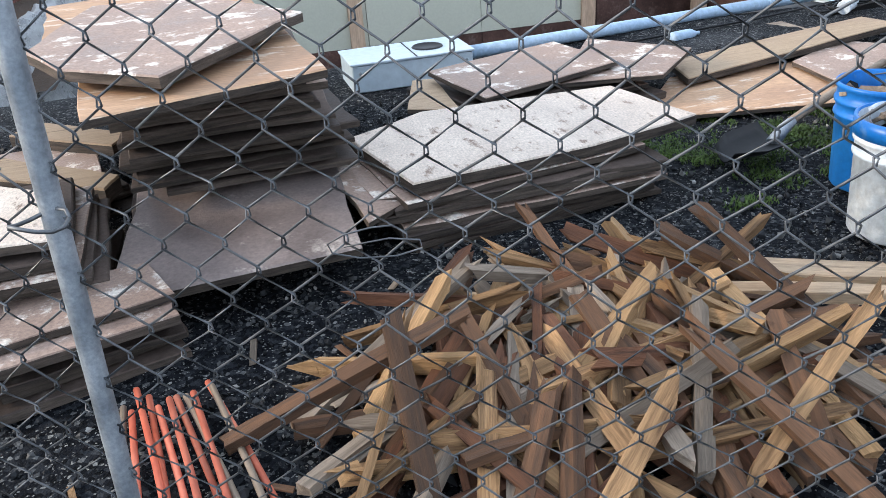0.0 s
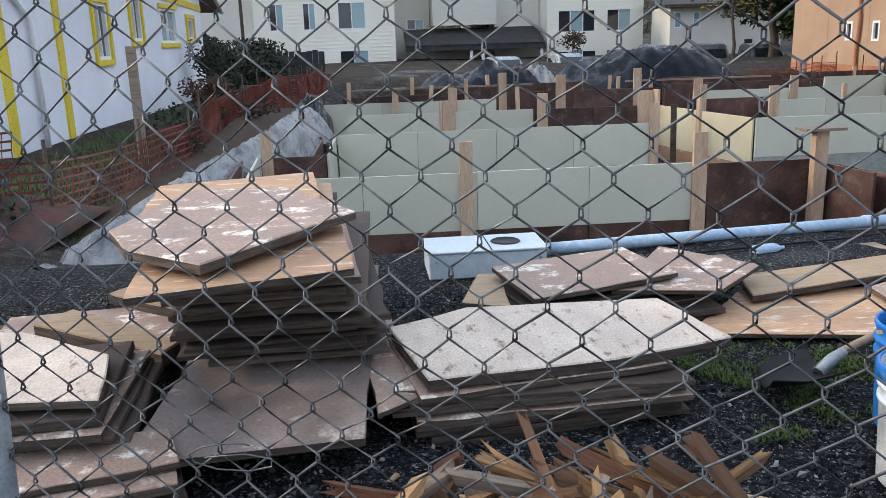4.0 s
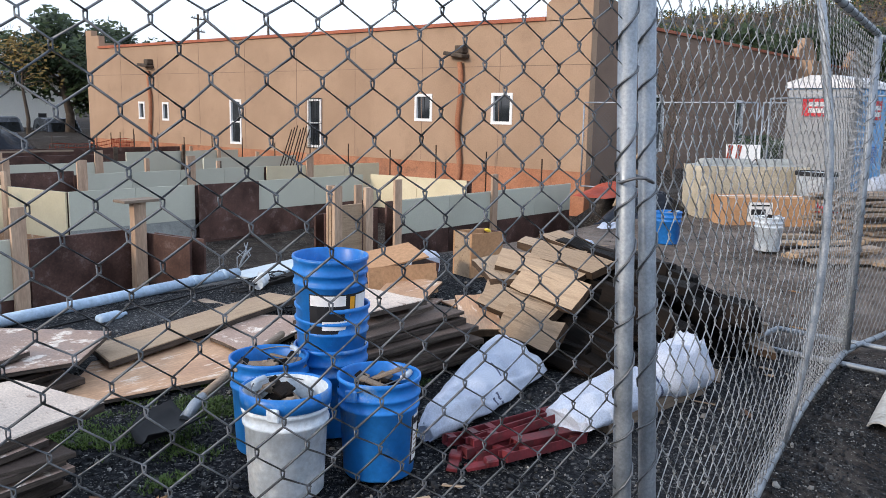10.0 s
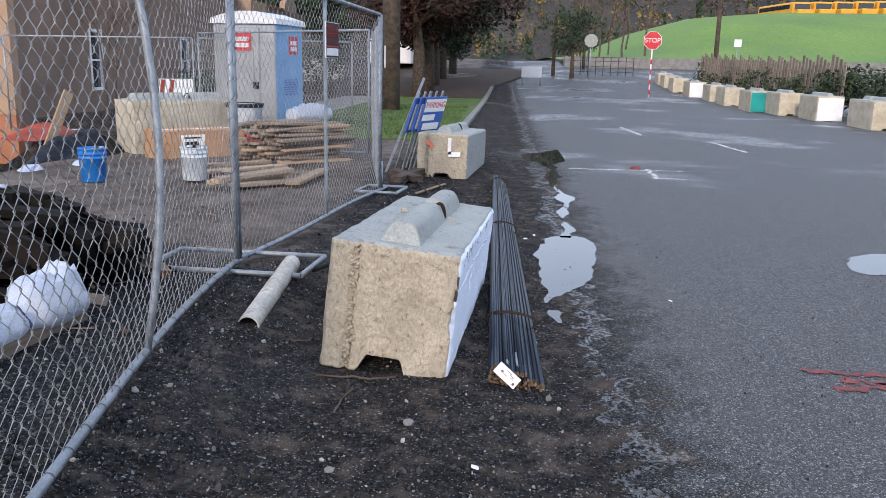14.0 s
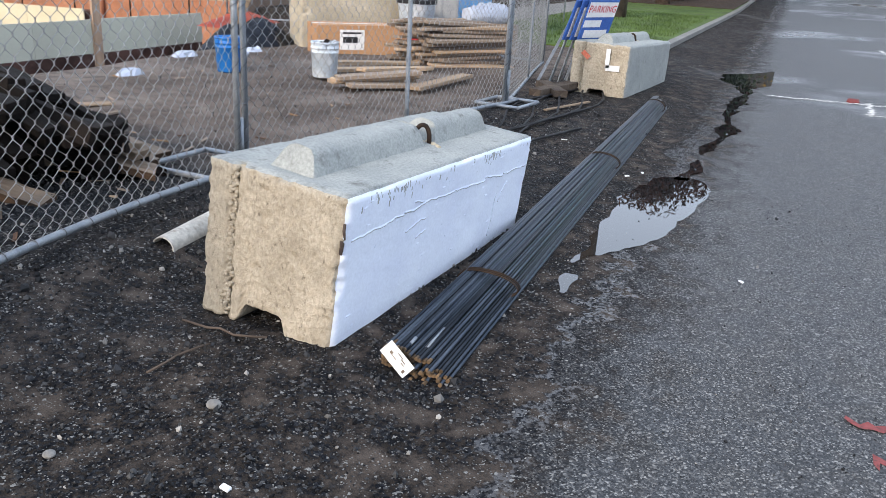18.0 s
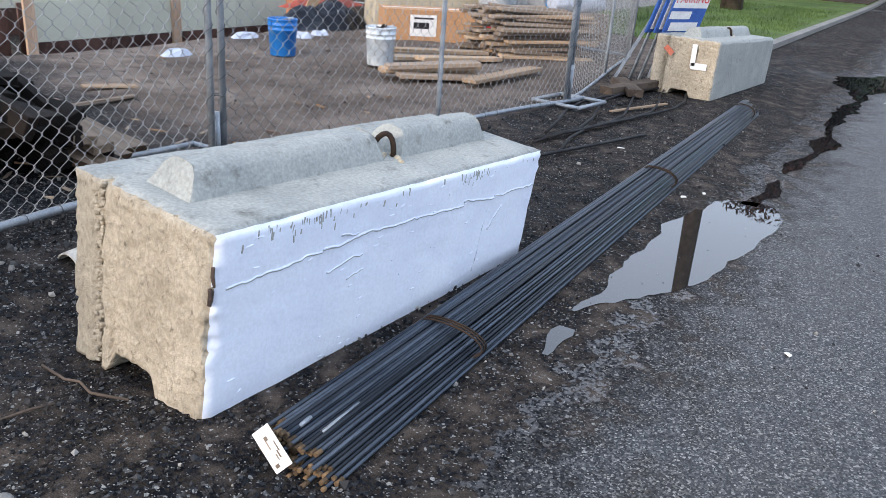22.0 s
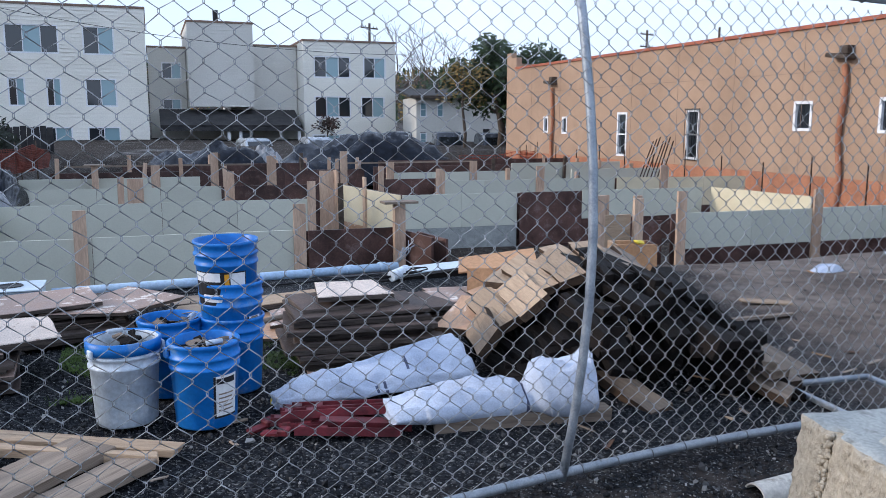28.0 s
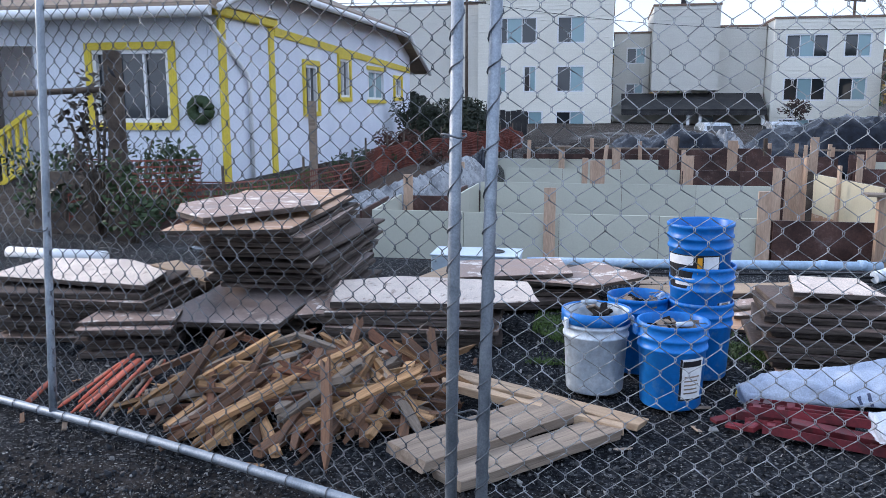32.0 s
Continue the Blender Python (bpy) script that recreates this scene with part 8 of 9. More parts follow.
netting([(-7.3, 6.3), (-6.2, 7.7), (-5.9, 9.4), (-5.75, 12.0)], 0.0, 0.62, 3, "sagging dull orange safety net along the house side", 0.085, "mesh_dull")
netting([(-5.75, 12.0), (-5.95, 16), (-5.9, 20), (-5.4, 23.4)], -0.10, 0.78, 5, "sagging dull orange safety net along the house side", 0.052, "mesh_dull")
netting([(-6.4, 22.8), (-5.5, 23.4), (-4.9, 25.0), (-4.7, 27.0)], 0.0, 0.72, 9, "bunched orange safety net at the back of the lot", 0.05, "mesh_dull")
netting([(-6.2, 23.2), (-5.2, 23.9), (-5.0, 25.6)], 0.0, 0.70, 19, "bunched orange safety net at the back of the lot", 0.05, "mesh_dull")
netting([(-7.9, 7.4), (-7.0, 7.2), (-6.4, 7.6)], 0.1, 0.95, 29, "torn orange-red safety net by the house", 0.08, "mesh_dull")
netting([(9.0, 27.0), (12.5, 28.0), (13.2, 31)], -0.6, 0.35, 39, "orange safety net at the far corner of the lot", 0.12)


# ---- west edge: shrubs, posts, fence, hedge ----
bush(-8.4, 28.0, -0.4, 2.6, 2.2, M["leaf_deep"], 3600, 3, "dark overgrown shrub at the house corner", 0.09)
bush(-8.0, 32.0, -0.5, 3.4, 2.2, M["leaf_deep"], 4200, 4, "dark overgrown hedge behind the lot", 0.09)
bush(-6.1, 11.5, 0.0, 0.9, 0.5, M["leaf_red"], 500, 31, "rust-coloured weeds on the bank", 0.04)
bush(-6.4, 14.0, 0.0, 1.2, 0.6, M["leaf_dark"], 600, 32, "low dark weeds on the bank", 0.045)
bush(-5.9, 16.5, 0.0, 1.2, 0.6, M["leaf_red"], 600, 33, "rust-coloured weeds on the bank", 0.045)
bush(-7.5, 6.7, 0.05, 1.2, 0.7, M["leaf_dark"], 700, 34, "tangled dark weeds by the house", 0.04)
bush(-6.6, 7.0, 0.05, 0.9, 0.5, M["leaf_dark"], 500, 35, "tangled dark weeds by the house", 0.035)
bush(-8.4, 7.6, 0.05, 1.2, 0.9, M["leaf_dark"], 600, 36, "tangled dark weeds by the house", 0.04)
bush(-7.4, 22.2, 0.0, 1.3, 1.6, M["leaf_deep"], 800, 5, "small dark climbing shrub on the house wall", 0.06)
bush(-7.0, 18.6, -0.1, 1.2, 1.0, M["leaf_red"], 900, 6, "rust-coloured low shrub by the house", 0.05)
bush(-6.9, 20.0, -0.1, 1.0, 0.9, M["leaf_red"], 700, 16, "rust-coloured low shrub by the house", 0.05)
bush(-8.9, 10.4, 0.0, 1.2, 1.2, M["leaf_dark"], 230, 7, "straggly rose bush before the house", 0.05)
bush(-8.0, 9.6, 0.0, 1.0, 0.9, M["leaf_dark"], 420, 8, "straggly rose bush before the house", 0.05)
bush(-6.75, 6.1, 0.0, 0.7, 1.75, M["leaf_vine"], 260, 9, "dead vine tangled round a post", 0.05)
bush(-6.3, 5.9, 0.0, 0.6, 1.0, M["leaf_dark"], 350, 10, "dead vine tangled round a post", 0.04)
tagged(part("timber_post", span_bm(-0.05, 0.05, -0.05, 0.05, -0.4, 1.5), M["grey_board"], m=pose(-6.3, 11.0, 0)), "weathered timber post by the house", "post")
tagged(part("timber_post", span_bm(-0.06, 0.06, -0.06, 0.06, -0.2, 1.95), M["bark"], m=pose(-6.45, 6.0, 0)), "dark timber post wound with vines", "post")
tagged(part("cross_bar", tube_bm([(-7.6, 6.0, 1.55), (-6.3, 6.0, 1.6)], 0.03, 6), M["bark"]), "dark rail tied to a timber post", "rail")
tagged(part("plastic_pipe", tube_bm([(-6.95, 5.0, 0.16), (-6.0, 5.0, 0.15)], 0.055, 12), M["white_trim"]), "white plastic pipe lying on the ground", "pipe")
tagged(part("old_window_frame", box_bm(0.9, 0.06, 0.7, pose(-7.2, 6.4, 0.42, -20, 0, 12), 0.01), M["bark"]), "dark scrap panel leaning by the house", "scrap panel")
bf = thing("board_fence", pose(-9.0, 34.4, 0), "old fence of dark upright boards behind the lot", "fence")
for k in range(16):
    part("board", span_bm(0.235 * k, 0.235 * k + 0.22, 0, 0.03, -1.2, 1.16 + 0.03 * (k % 3)), M["roof_dark"], bf)


def yellow_stair():
    t = thing("yellow_stair", pose(-12.3, 10.6, -0.35), "yellow painted wooden porch stair rail", "stair")
    for k in range(9):
        part("baluster", span_bm(0.15 * k, 0.15 * k + 0.05, 0, 0.05, 0.1 + 0.09 * k, 0.85 + 0.09 * k), M["yellow_trim"], t)
    part("handrail", box_bm(1.6, 0.09, 0.08, pose(0.66, 0.02, 1.27, 0, -31)), M["yellow_trim"], t)
    part("bottom_rail", box_bm(1.5, 0.07, 0.07, pose(0.66, 0.02, 0.48, 0, -31)), M["yellow_trim"], t)
    part("newel", span_bm(-0.1, 0, -0.02, 0.08, 0, 1.0), M["yellow_trim"], t)


yellow_stair()

# ---- things in the lot to the east ----
def portable_toilet():
    t = thing("portable_toilet", pose(10.94, 4.01, -0.08, rz=-99), "grey and blue portable toilet cabin with a white roof", "portable toilet")
    W, H = 1.12, 2.05
    part("base", box_bm(W + 0.06, W + 0.06, 0.16, Matrix.Translation((0, 0, 0.08)), 0.02), M["black"], t)
    part("cabin", box_bm(W, W, H - 0.15, Matrix.Translation((0, 0, 0.16 + (H - 0.15) / 2)), 0.03), M["potty_blue"], t)
    part("front_panel", box_bm(W - 0.01, 0.05, H - 0.2, Matrix.Translation((0, -W / 2 - 0.015, 0.18 + (H - 0.2) / 2)), 0.02), M["potty_grey"], t, "grey moulded front")
    d = part("door", box_bm(0.70, 0.045, 1.78, Matrix.Translation((-0.06, -W / 2 - 0.05, 1.10)), 0.02), M["potty_grey"], t)
    part("latch", box_bm(0.10, 0.03, 0.12, Matrix.Translation((0.22, -W / 2 - 0.085, 1.05)), 0.01), M["black"], d)
    part("door_panel", box_bm(0.5, 0.012, 0.55, Matrix.Translation((-0.06, -W / 2 - 0.077, 0.62)), 0.01), M["potty_grey"], d)
    part("door_panel", box_bm(0.5, 0.012, 0.5, Matrix.Translation((-0.06, -W / 2 - 0.077, 1.34)), 0.01), M["potty_grey"], d)
    s = part("sign_plate", box_bm(0.42, 0.01, 0.30, Matrix.Translation((-0.06, -W / 2 - 0.090, 1.76))), M["red_print"], t, "red and white maker's plate")
    for k in range(2):
        part("print_bar", box_bm(0.28, 0.006, 0.07, Matrix.Translation((-0.03, -W / 2 - 0.097, 1.80 - 0.10 * k))), M["paper"], s)
    s = part("sign_plate", box_bm(0.01, 0.36, 0.30, Matrix.Translation((W / 2 + 0.008, 0.12, 1.72))), M["red_print"], t, "red and white maker's plate")
    for k in range(2):
        part("print_bar", box_bm(0.006, 0.26, 0.07, Matrix.Translation((W / 2 + 0.015, 0.12, 1.76 - 0.10 * k))), M["paper"], s)
    for k in range(7):
        part("vent_slot", box_bm(0.012, W * 0.5, 0.015, Matrix.Translation((W / 2 + 0.004, 0, 0.9 + 0.04 * k))), M["blue_print"], t)
    bm = bmesh.new()
    prof = [(-W / 2 - 0.04, 0), (-W / 2 - 0.02, 0.09), (-0.2, 0.2), (0.2, 0.2), (W / 2 + 0.02, 0.09), (W / 2 + 0.04, 0)]
    a = [bm.verts.new((x, -W / 2 - 0.06, H + z)) for x, z in prof]
    b = [bm.verts.new((x, W / 2 + 0.06, H + z)) for x, z in prof]
    for k in range(5):
        bm.faces.new((a[k], a[k + 1], b[k + 1], b[k]))
    bm.faces.new(a[::-1])
    bm.faces.new(b)
    bm.faces.new((a[0], b[0], b[5], a[5]))
    bmesh.ops.recalc_face_normals(bm, faces=bm.faces)
    part("roof", bm, M["potty_roof"], t, "translucent white roof")


portable_toilet()


def carton(m, sx, sy, sz, label, open_top=False):
    t = thing("cardboard_box", m, label, "cardboard box", "cardboard boxes")
    part("carton", box_bm(sx, sy, sz, Matrix.Translation((0, 0, sz / 2)), 0.006), M["card"], t)
    lb = part("shipping_label", box_bm(sx * 0.27, 0.004, sz * 0.62, Matrix.Translation((-sx * 0.12, -sy / 2 - 0.002, sz * 0.55))), M["paper"], t)
    part("print_bar", box_bm(sx * 0.16, 0.004, sz * 0.18, Matrix.Translation((-sx * 0.14, -sy / 2 - 0.005, sz * 0.55)), 0.003), M["ink"], lb)
    part("print_bar", box_bm(sx * 0.2, 0.004, sz * 0.05, Matrix.Translation((-sx * 0.12, -sy / 2 - 0.005, sz * 0.76))), M["ink"], lb)
    part("tape", box_bm(sx, 0.05, 0.002, Matrix.Translation((0, 0, sz + 0.001))), M["paper"], t)


carton(pose(7.95, 4.1, -0.0, rz=-46), 1.25, 0.55, 0.42, "large brown cardboard carton with a white label")
concrete_block("concrete_block", block_pose(8.0, 5.0, -0.05, 9.3, 3.9, -0.05, 8.35, 5.45, -0.05), "pale old concrete block behind the carton", M["concrete"], L=1.75, W=0.62, HH=0.84, seed=12)


def bin_can(m):
    t = thing("trash_can", m, "round blue-grey plastic bin with a black liner", "trash can")
    part("can", lathe_bm([(0.0, 0.0), (0.22, 0.0), (0.27, 0.58), (0.285, 0.6), (0.285, 0.64), (0.26, 0.64), (0.25, 0.5)], 26), M["white_plastic"], t)
    part("liner", lathe_bm([(0.24, 0.55), (0.28, 0.66), (0.295, 0.655), (0.295, 0.60)], 26), M["black"], t, "black plastic liner")


bin_can(pose(9.05, 3.72, 0.08))
bucket(pose(5.32, 4.28, 0.03), M["blue_plastic"], "blue plastic bucket standing on the dirt lot", 21, None, True)
bucket(pose(5.55, 3.22, 0.05, rz=40), M["white_plastic"], "white plastic bucket full of dark bolts on the lot", 22)
rb = random.Random(33)
# stack of boards on the lot
for k in range(60):
    lay = k // 5
    L = rb.uniform(0.9, 1.35)
    x, y = 7.75 + rb.gauss(0, 0.06) + 0.10 * (k % 5 - 2) * 0.7, 2.62 + rb.gauss(0, 0.05) + 0.14 * (k % 5 - 2)
    tagged(part("plank", box_bm(L, 0.15, 0.036, None, 0.005, 0.003, rb), M["pale_board"] if rb.random() < 0.12 else M["grey_board"],
                m=pose(x, y, 0.06 + lay * 0.045, rb.gauss(0, 2), rb.gauss(0, 2), -42 + rb.gauss(0, 7))), "sawn plank in a slumped stack on the lot", "plank", "planks on the lot")
for x, y, L, rz, z in ((5.35, 2.50, 0.95, -38, 0.13), (5.42, 2.58, 0.95, -36, 0.09), (5.30, 2.45, 0.9, -42, 0.17), (6.2, 2.95, 1.3, -36, 0.09), (6.5, 3.1, 1.2, -30, 0.12), (5.85, 1.98, 1.3, -3, 0.09), (6.35, 2.75, 1.1, -20, 0.10), (5.25, 2.35, 0.8, -40, 0.08)):
    tagged(part("plank", box_bm(L, 0.16, 0.04, None, 0.005, 0.004, rb), M["pale_board"] if L > 0.92 else M["grey_board"], m=pose(x, y, z, 0, rb.gauss(0, 2), rz)), "sawn plank lying loose on the lot", "plank", "planks on the lot")
cover_mound(7.1, 8.5, 5.7, 0.50, 1.1, M["tarp"], 31, "heap under crumpled black plastic on the lot", -0.12)
cover_mound(9.6, 11.3, 7.75, 0.22, 0.7, M["mesh_orange"], 51, "slumped heap of orange safety netting", 0.0)
tagged(part("leaning_board", box_bm(0.16, 0.04, 0.95, None, 0.005), M["pale_board"], m=pose(8.7, 6.5, 0.42, 0, 26, -30)), "pale plank leaning on the heap", "board")
for x, y, sx, sy in ((5.9, 5.35, 0.5, 0.3), (6.5, 5.0, 0.35, 0.3), (4.4, 4.85, 0.45, 0.22), (6.9, 5.05, 0.3, 0.25)):
    bm = prism_bm([(sx * 0.5 * math.cos(a) * rb.uniform(0.7, 1), sy * 0.5 * math.sin(a) * rb.uniform(0.7, 1)) for a in [2 * math.pi * k / 11 for k in range(11)]], 0.0, 0.02)
    for v in bm.verts:
        if v.co.z > 0.01:
            v.co.x *= 0.7
            v.co.y *= 0.7
            v.co.z += rb.uniform(0, 0.05)
    tagged(part("plastic_bag", bm, M["sack"], m=pose(x, y, ground_z(x, y))), "flattened white plastic bag on dirt", "plastic bag", "plastic bags on the lot")
sack([(9.53, 3.12, 0.52, 0.25, 0.14, 0), (9.75, 2.98, 0.53, 0.36, 0.24, 0), (10.05, 2.81, 0.53, 0.36, 0.24, 0), (10.27, 2.69, 0.52, 0.22, 0.14, 0)], 15, "clear white plastic roll on a crate", 0.425)
tagged(part("crate", box_bm(0.8, 0.5, 0.42, None, 0.01), M["grey_board"], m=pose(9.9, 2.9, 0.21, 0, 0, -30)), "grey wooden crate on the lot", "crate")
tagged(part("crate", box_bm(0.75, 0.6, 0.62, None, 0.01), M["roof_dark"], m=pose(9.0, 4.7, 0.3, 0, 0, -40)), "dark green utility crate beside a block", "crate")
tagged(part("red_bag", box_bm(0.22, 0.4, 0.36, None, 0.08, 0.02, rb), M["red_print"], m=pose(8.35, 3.35, 0.2, 5, 0, -46)), "red plastic bag by the carton", "bag")


def warning_board(m):
    t = thing("barricade_board", m, "white board with orange hazard stripes leaning on a crate", "barricade")
    part("panel", box_bm(0.55, 0.03, 0.42, None, 0.004), M["white_trim"], t)
    for k in range(3):
        part("stripe", box_bm(0.07, 0.004, 0.40, pose(-0.24 + 0.07 * k, -0.018, 0, 0, 12)), M["mesh_orange"] if k != 1 else M["white_trim"], t)
    part("stand", box_bm(0.03, 0.03, 0.6, Matrix.Translation((0, 0.03, -0.2))), M["bark"], t)


warning_board(pose(9.75, 5.05, 0.85, -8, 0, -50))

# open cartons and plywood box near the pit
t = thing("cardboard_box", pose(0.85, 4.45, 0.14, 0, 0, -22), "crushed open brown cardboard carton", "cardboard box", "cardboard boxes")
part("carton_side", box_bm(0.55, 0.02, 0.22, pose(0, -0.2, 0.11, -12)), M["card"], t)
part("carton_side", box_bm(0.02, 0.4, 0.22, pose(0.27, 0, 0.11, 0, 10)), M["brown_form"], t)
part("carton_flap", box_bm(0.6, 0.34, 0.012, pose(-0.05, 0.05, 0.24, 10, -8)), M["card"], t)
part("carton_base", box_bm(0.55, 0.4, 0.012, pose(0, 0, 0.01)), M["card"], t)
tagged(part("plastic_tub", box_bm(0.24, 0.2, 0.2, None, 0.04), M["sack"], m=pose(1.45, 4.65, 0.24, 0, 0, -15)), "white-blue plastic tub among boxes", "tub")
t = thing("plywood_box", pose(2.05, 4.55, 0.08, 0, 0, -15), "small open brown plywood box with pale edges", "plywood box")
part("side", box_bm(0.34, 0.02, 0.38, Matrix.Translation((0, -0.12, 0.19))), M["card"], t)
part("side", box_bm(0.34, 0.02, 0.38, Matrix.Translation((0, 0.12, 0.19))), M["card"], t)
part("side", box_bm(0.02, 0.22, 0.38, Matrix.Translation((-0.16, 0, 0.19))), M["pale_board"], t)
part("side", box_bm(0.02, 0.22, 0.38, Matrix.Translation((0.16, 0, 0.19))), M["brown_form"], t)
tagged(part("yellow_rag", box_bm(0.12, 0.06, 0.03, None, 0.012, 0.012, rb), M["yellow_trim"], m=pose(2.05, 4.45, 0.475, 10, 8, 30)), "yellow rag on the plywood box", "rag")


# ---- parking signs leaning on the second block ----
def parking_sign(m, face):
    t = thing("parking_sign", m, "blue and white temporary parking sign on metal legs", "sign", "parking signs")
    part("board", box_bm(0.52, 0.02, 0.46, Matrix.Translation((0, 0, 0.82)), 0.004), M["blue_print"], t)
    for sx in (-0.15, 0.15):
        part("leg", box_bm(0.035, 0.02, 1.12, Matrix.Translation((sx, 0.022, 0.56)), 0.003), M["galv"], t)
    if face:
        part("white_field", box_bm(0.50, 0.003, 0.17, Matrix.Translation((0, -0.0125, 0.94))), M["paper"], t)
        letters("PARKING", 0.115, M["red_print"], t, pose(0, -0.0152, 0.945, rx=90))
        part("white_field", box_bm(0.40, 0.003, 0.09, Matrix.Translation((0, -0.0125, 0.66))), M["paper"], t)
        part("white_field", box_bm(0.30, 0.003, 0.08, Matrix.Translation((-0.1, -0.0125, 0.78))), M["paper"], t)
    else:
        part("white_field", box_bm(0.42, 0.003, 0.34, Matrix.Translation((0, -0.0125, 0.8))), M["paper"], t)


for k in range(3):
    parking_sign(pose(7.34 - 0.035 * k, 0.90 + 0.095 * k, -0.03, rz=-26 + 2 * k) @ pose(0, 0, 0, 17 + k), k == 0)
tagged(part("metal_strip", box_bm(0.03, 0.02, 1.5, None), M["galv"], m=pose(7.1, 1.05, 0.55, -10, 28, -60)), "galvanised strip leaning on the block", "metal strip")
for x0, y0, x1, y1 in ((6.0, 1.0, 6.9, 0.75), (6.1, 0.75, 6.6, 1.1)):
    board((x0, y0, 0.06), (x1, y1, 0.08), 0.14, 0.07, M["bark"], "dark timber block by the fence foot")
for k in range(5):
    pts = [(3.6 + 0.45 * j + 0.1 * k, 0.45 + 0.10 * k + 0.14 * math.sin(j * 0.9 + k * 1.3), 0.025 + 0.004 * k) for j in range(8)]
    tagged(part("hose", tube_bm(pts, 0.011, 6), M["black"]), "black hose lying across wet dirt", "hose", "hoses on the verge")
tagged(part("hose", tube_bm([(1.5, 0.95, 0.09), (2.4, 0.72, 0.05), (3.4, 0.5, 0.03), (4.6, 0.18, 0.02)], 0.012, 6), M["black"]), "black hose trailing along the verge", "hose", "hoses on the verge")
tagged(part("lath", box_bm(0.8, 0.035, 0.012), M["pale_board"], m=pose(5.6, 0.55, 0.03, 0, 0, -18)), "pale lath lying on wet dirt", "lath")
# sprayed marks on the second block
bm = bmesh.new()
add_box(bm, 0.004, 0.045, 0.20, Matrix.Translation((0, 0.0, 0.0)))
add_box(bm, 0.004, 0.15, 0.06, Matrix.Translation((0, -0.06, -0.10)))
tagged(part("paint_mark", bm, M["white_trim"], m=pose(6.665, 0.42, 0.40)), "white sprayed bracket mark on a block", "paint mark")


tagged(part("paint_mark", box_bm(0.004, 0.10, 0.05, pose(0, 0, 0, 40), 0.001), M["stake_orange"], m=pose(6.668, 0.66, 0.42)), "faded orange sprayed mark on a block", "paint mark")


# ---- street to the east ----
def strip(name, pts_l, pts_r, mat, label, z=0.0, kind="structure", cat="pavement", th=0.0):
    bm = bmesh.new()
    a = [bm.verts.new((x, y, z + rise(x))) for x, y in pts_l]
    b = [bm.verts.new((x, y, z + rise(x))) for x, y in pts_r]
    for k in range(len(a) - 1):
        bm.faces.new((a[k], a[k + 1], b[k + 1], b[k]))
    if th:
        r = bmesh.ops.extrude_face_region(bm, geom=list(bm.faces))
        for v in r["geom"]:
            if isinstance(v, bmesh.types.BMVert):
                v.co.z -= th
    bmesh.ops.recalc_face_normals(bm, faces=bm.faces)
    for f in bm.faces:
        if not th and f.normal.z < 0:
            f.normal_flip()
    return tagged(part(name, bm, mat), label, cat, kind=kind)


XS = [11.2, 13, 16, 20, 25, 30, 36, 42, 50]
strip("lawn", [(x, 0.72 - 0.012 * (x - 14)) for x in XS], [(x, 4.4) for x in XS], M["lawn_near"], "bright green grass verge", 0.075, cat="lawn", th=0.1)
strip("kerb", [(x, 0.56 - 0.012 * (x - 14)) for x in XS], [(x, 0.72 - 0.012 * (x - 14)) for x in XS], M["kerb"], "low concrete kerb along the street", 0.085, cat="kerb", th=0.12)
strip("pavement", [(x, 4.4) for x in XS], [(x, 6.0) for x in XS], M["kerb"], "concrete footpath beyond the verge", 0.06, cat="pavement", th=0.08)
strip("planting_bed", [(30, 0.62), (40, 0.4), (50, -1.5), (56, -2.5)], [(30, 12), (40, 12), (50, 12), (56, 12)], M["bed"], "brown leaf-strewn planting bed", 0.09, cat="planting bed", th=0.1)
TREES = ((30.5, 3.2, 0.22, 7.6), (33.0, 3.0, 0.22, 7.8), (40.0, 3.3, 0.22, 7.6), (45.5, 3.3, 0.22, 7.6))
for k, (x, y, r, h) in enumerate(TREES):
    tree(x, y, 0.05, h, 3.1, r, M["leaf_red"] if k < 2 else M["leaf_dark"], 12000, 80 + k, "spreading street tree with dark red-brown leaves", 0.12, 0.06)
tree(50.5, 3.0, 0.7, 7.5, 3.0, 0.22, M["leaf_dark"], 7000, 90, "dense dark street tree", 0.1, 0.2)
tree(37.0, 5.5, 0.1, 6.8, 2.7, 0.2, M["leaf_dark"], 6000, 91, "dense dark street tree", 0.1, 0.16)
tree(50.5, -4.6, 0.8, 4.6, 1.6, 0.12, M["leaf_dark"], 3200, 95, "young bushy green tree at the street corner", 0.09, 0.08)
bare_tree(15.2, 8.6, 0, 3.8, 71, "leafless shrub by the building front")
bare_tree(14.2, 8.4, 0, 3.2, 72, "leafless shrub by the building front")
for k in range(7):
    bare_tree(66 + 3.5 * k, -8 - 2.4 * (k % 3), 1.5, 8.5 + k % 3, 50 + k, "leafless grey tree beyond the corner")
bush(15.0, 6.6, 0.0, 1.6, 1.1, M["leaf_dark"], 1500, 41, "dark green shrub by the path", 0.06)
bush(17.5, 6.8, 0.0, 1.6, 1.2, M["leaf_dark"], 1500, 42, "dark green shrub by the path", 0.06)
for x, y, sd in ((31.0, 7.6, 151), (37.5, 8.6, 152)):
    wb = bush(x, y, 0.1, 2.2, 1.9, M["leaf_dark"], 1500, sd, "dark shrub covered in white blossom", 0.08)
    me = leaf_cloud([((0.7 * math.cos(a), 0.7 * math.sin(a), 1.0), 0.55) for a in (0.5, 1.8, 3.1, 4.2, 5.3)], 420, 0.07, random.Random(sd))
    me.materials.append(M["petal"])
    new("blossom", me).parent = wb
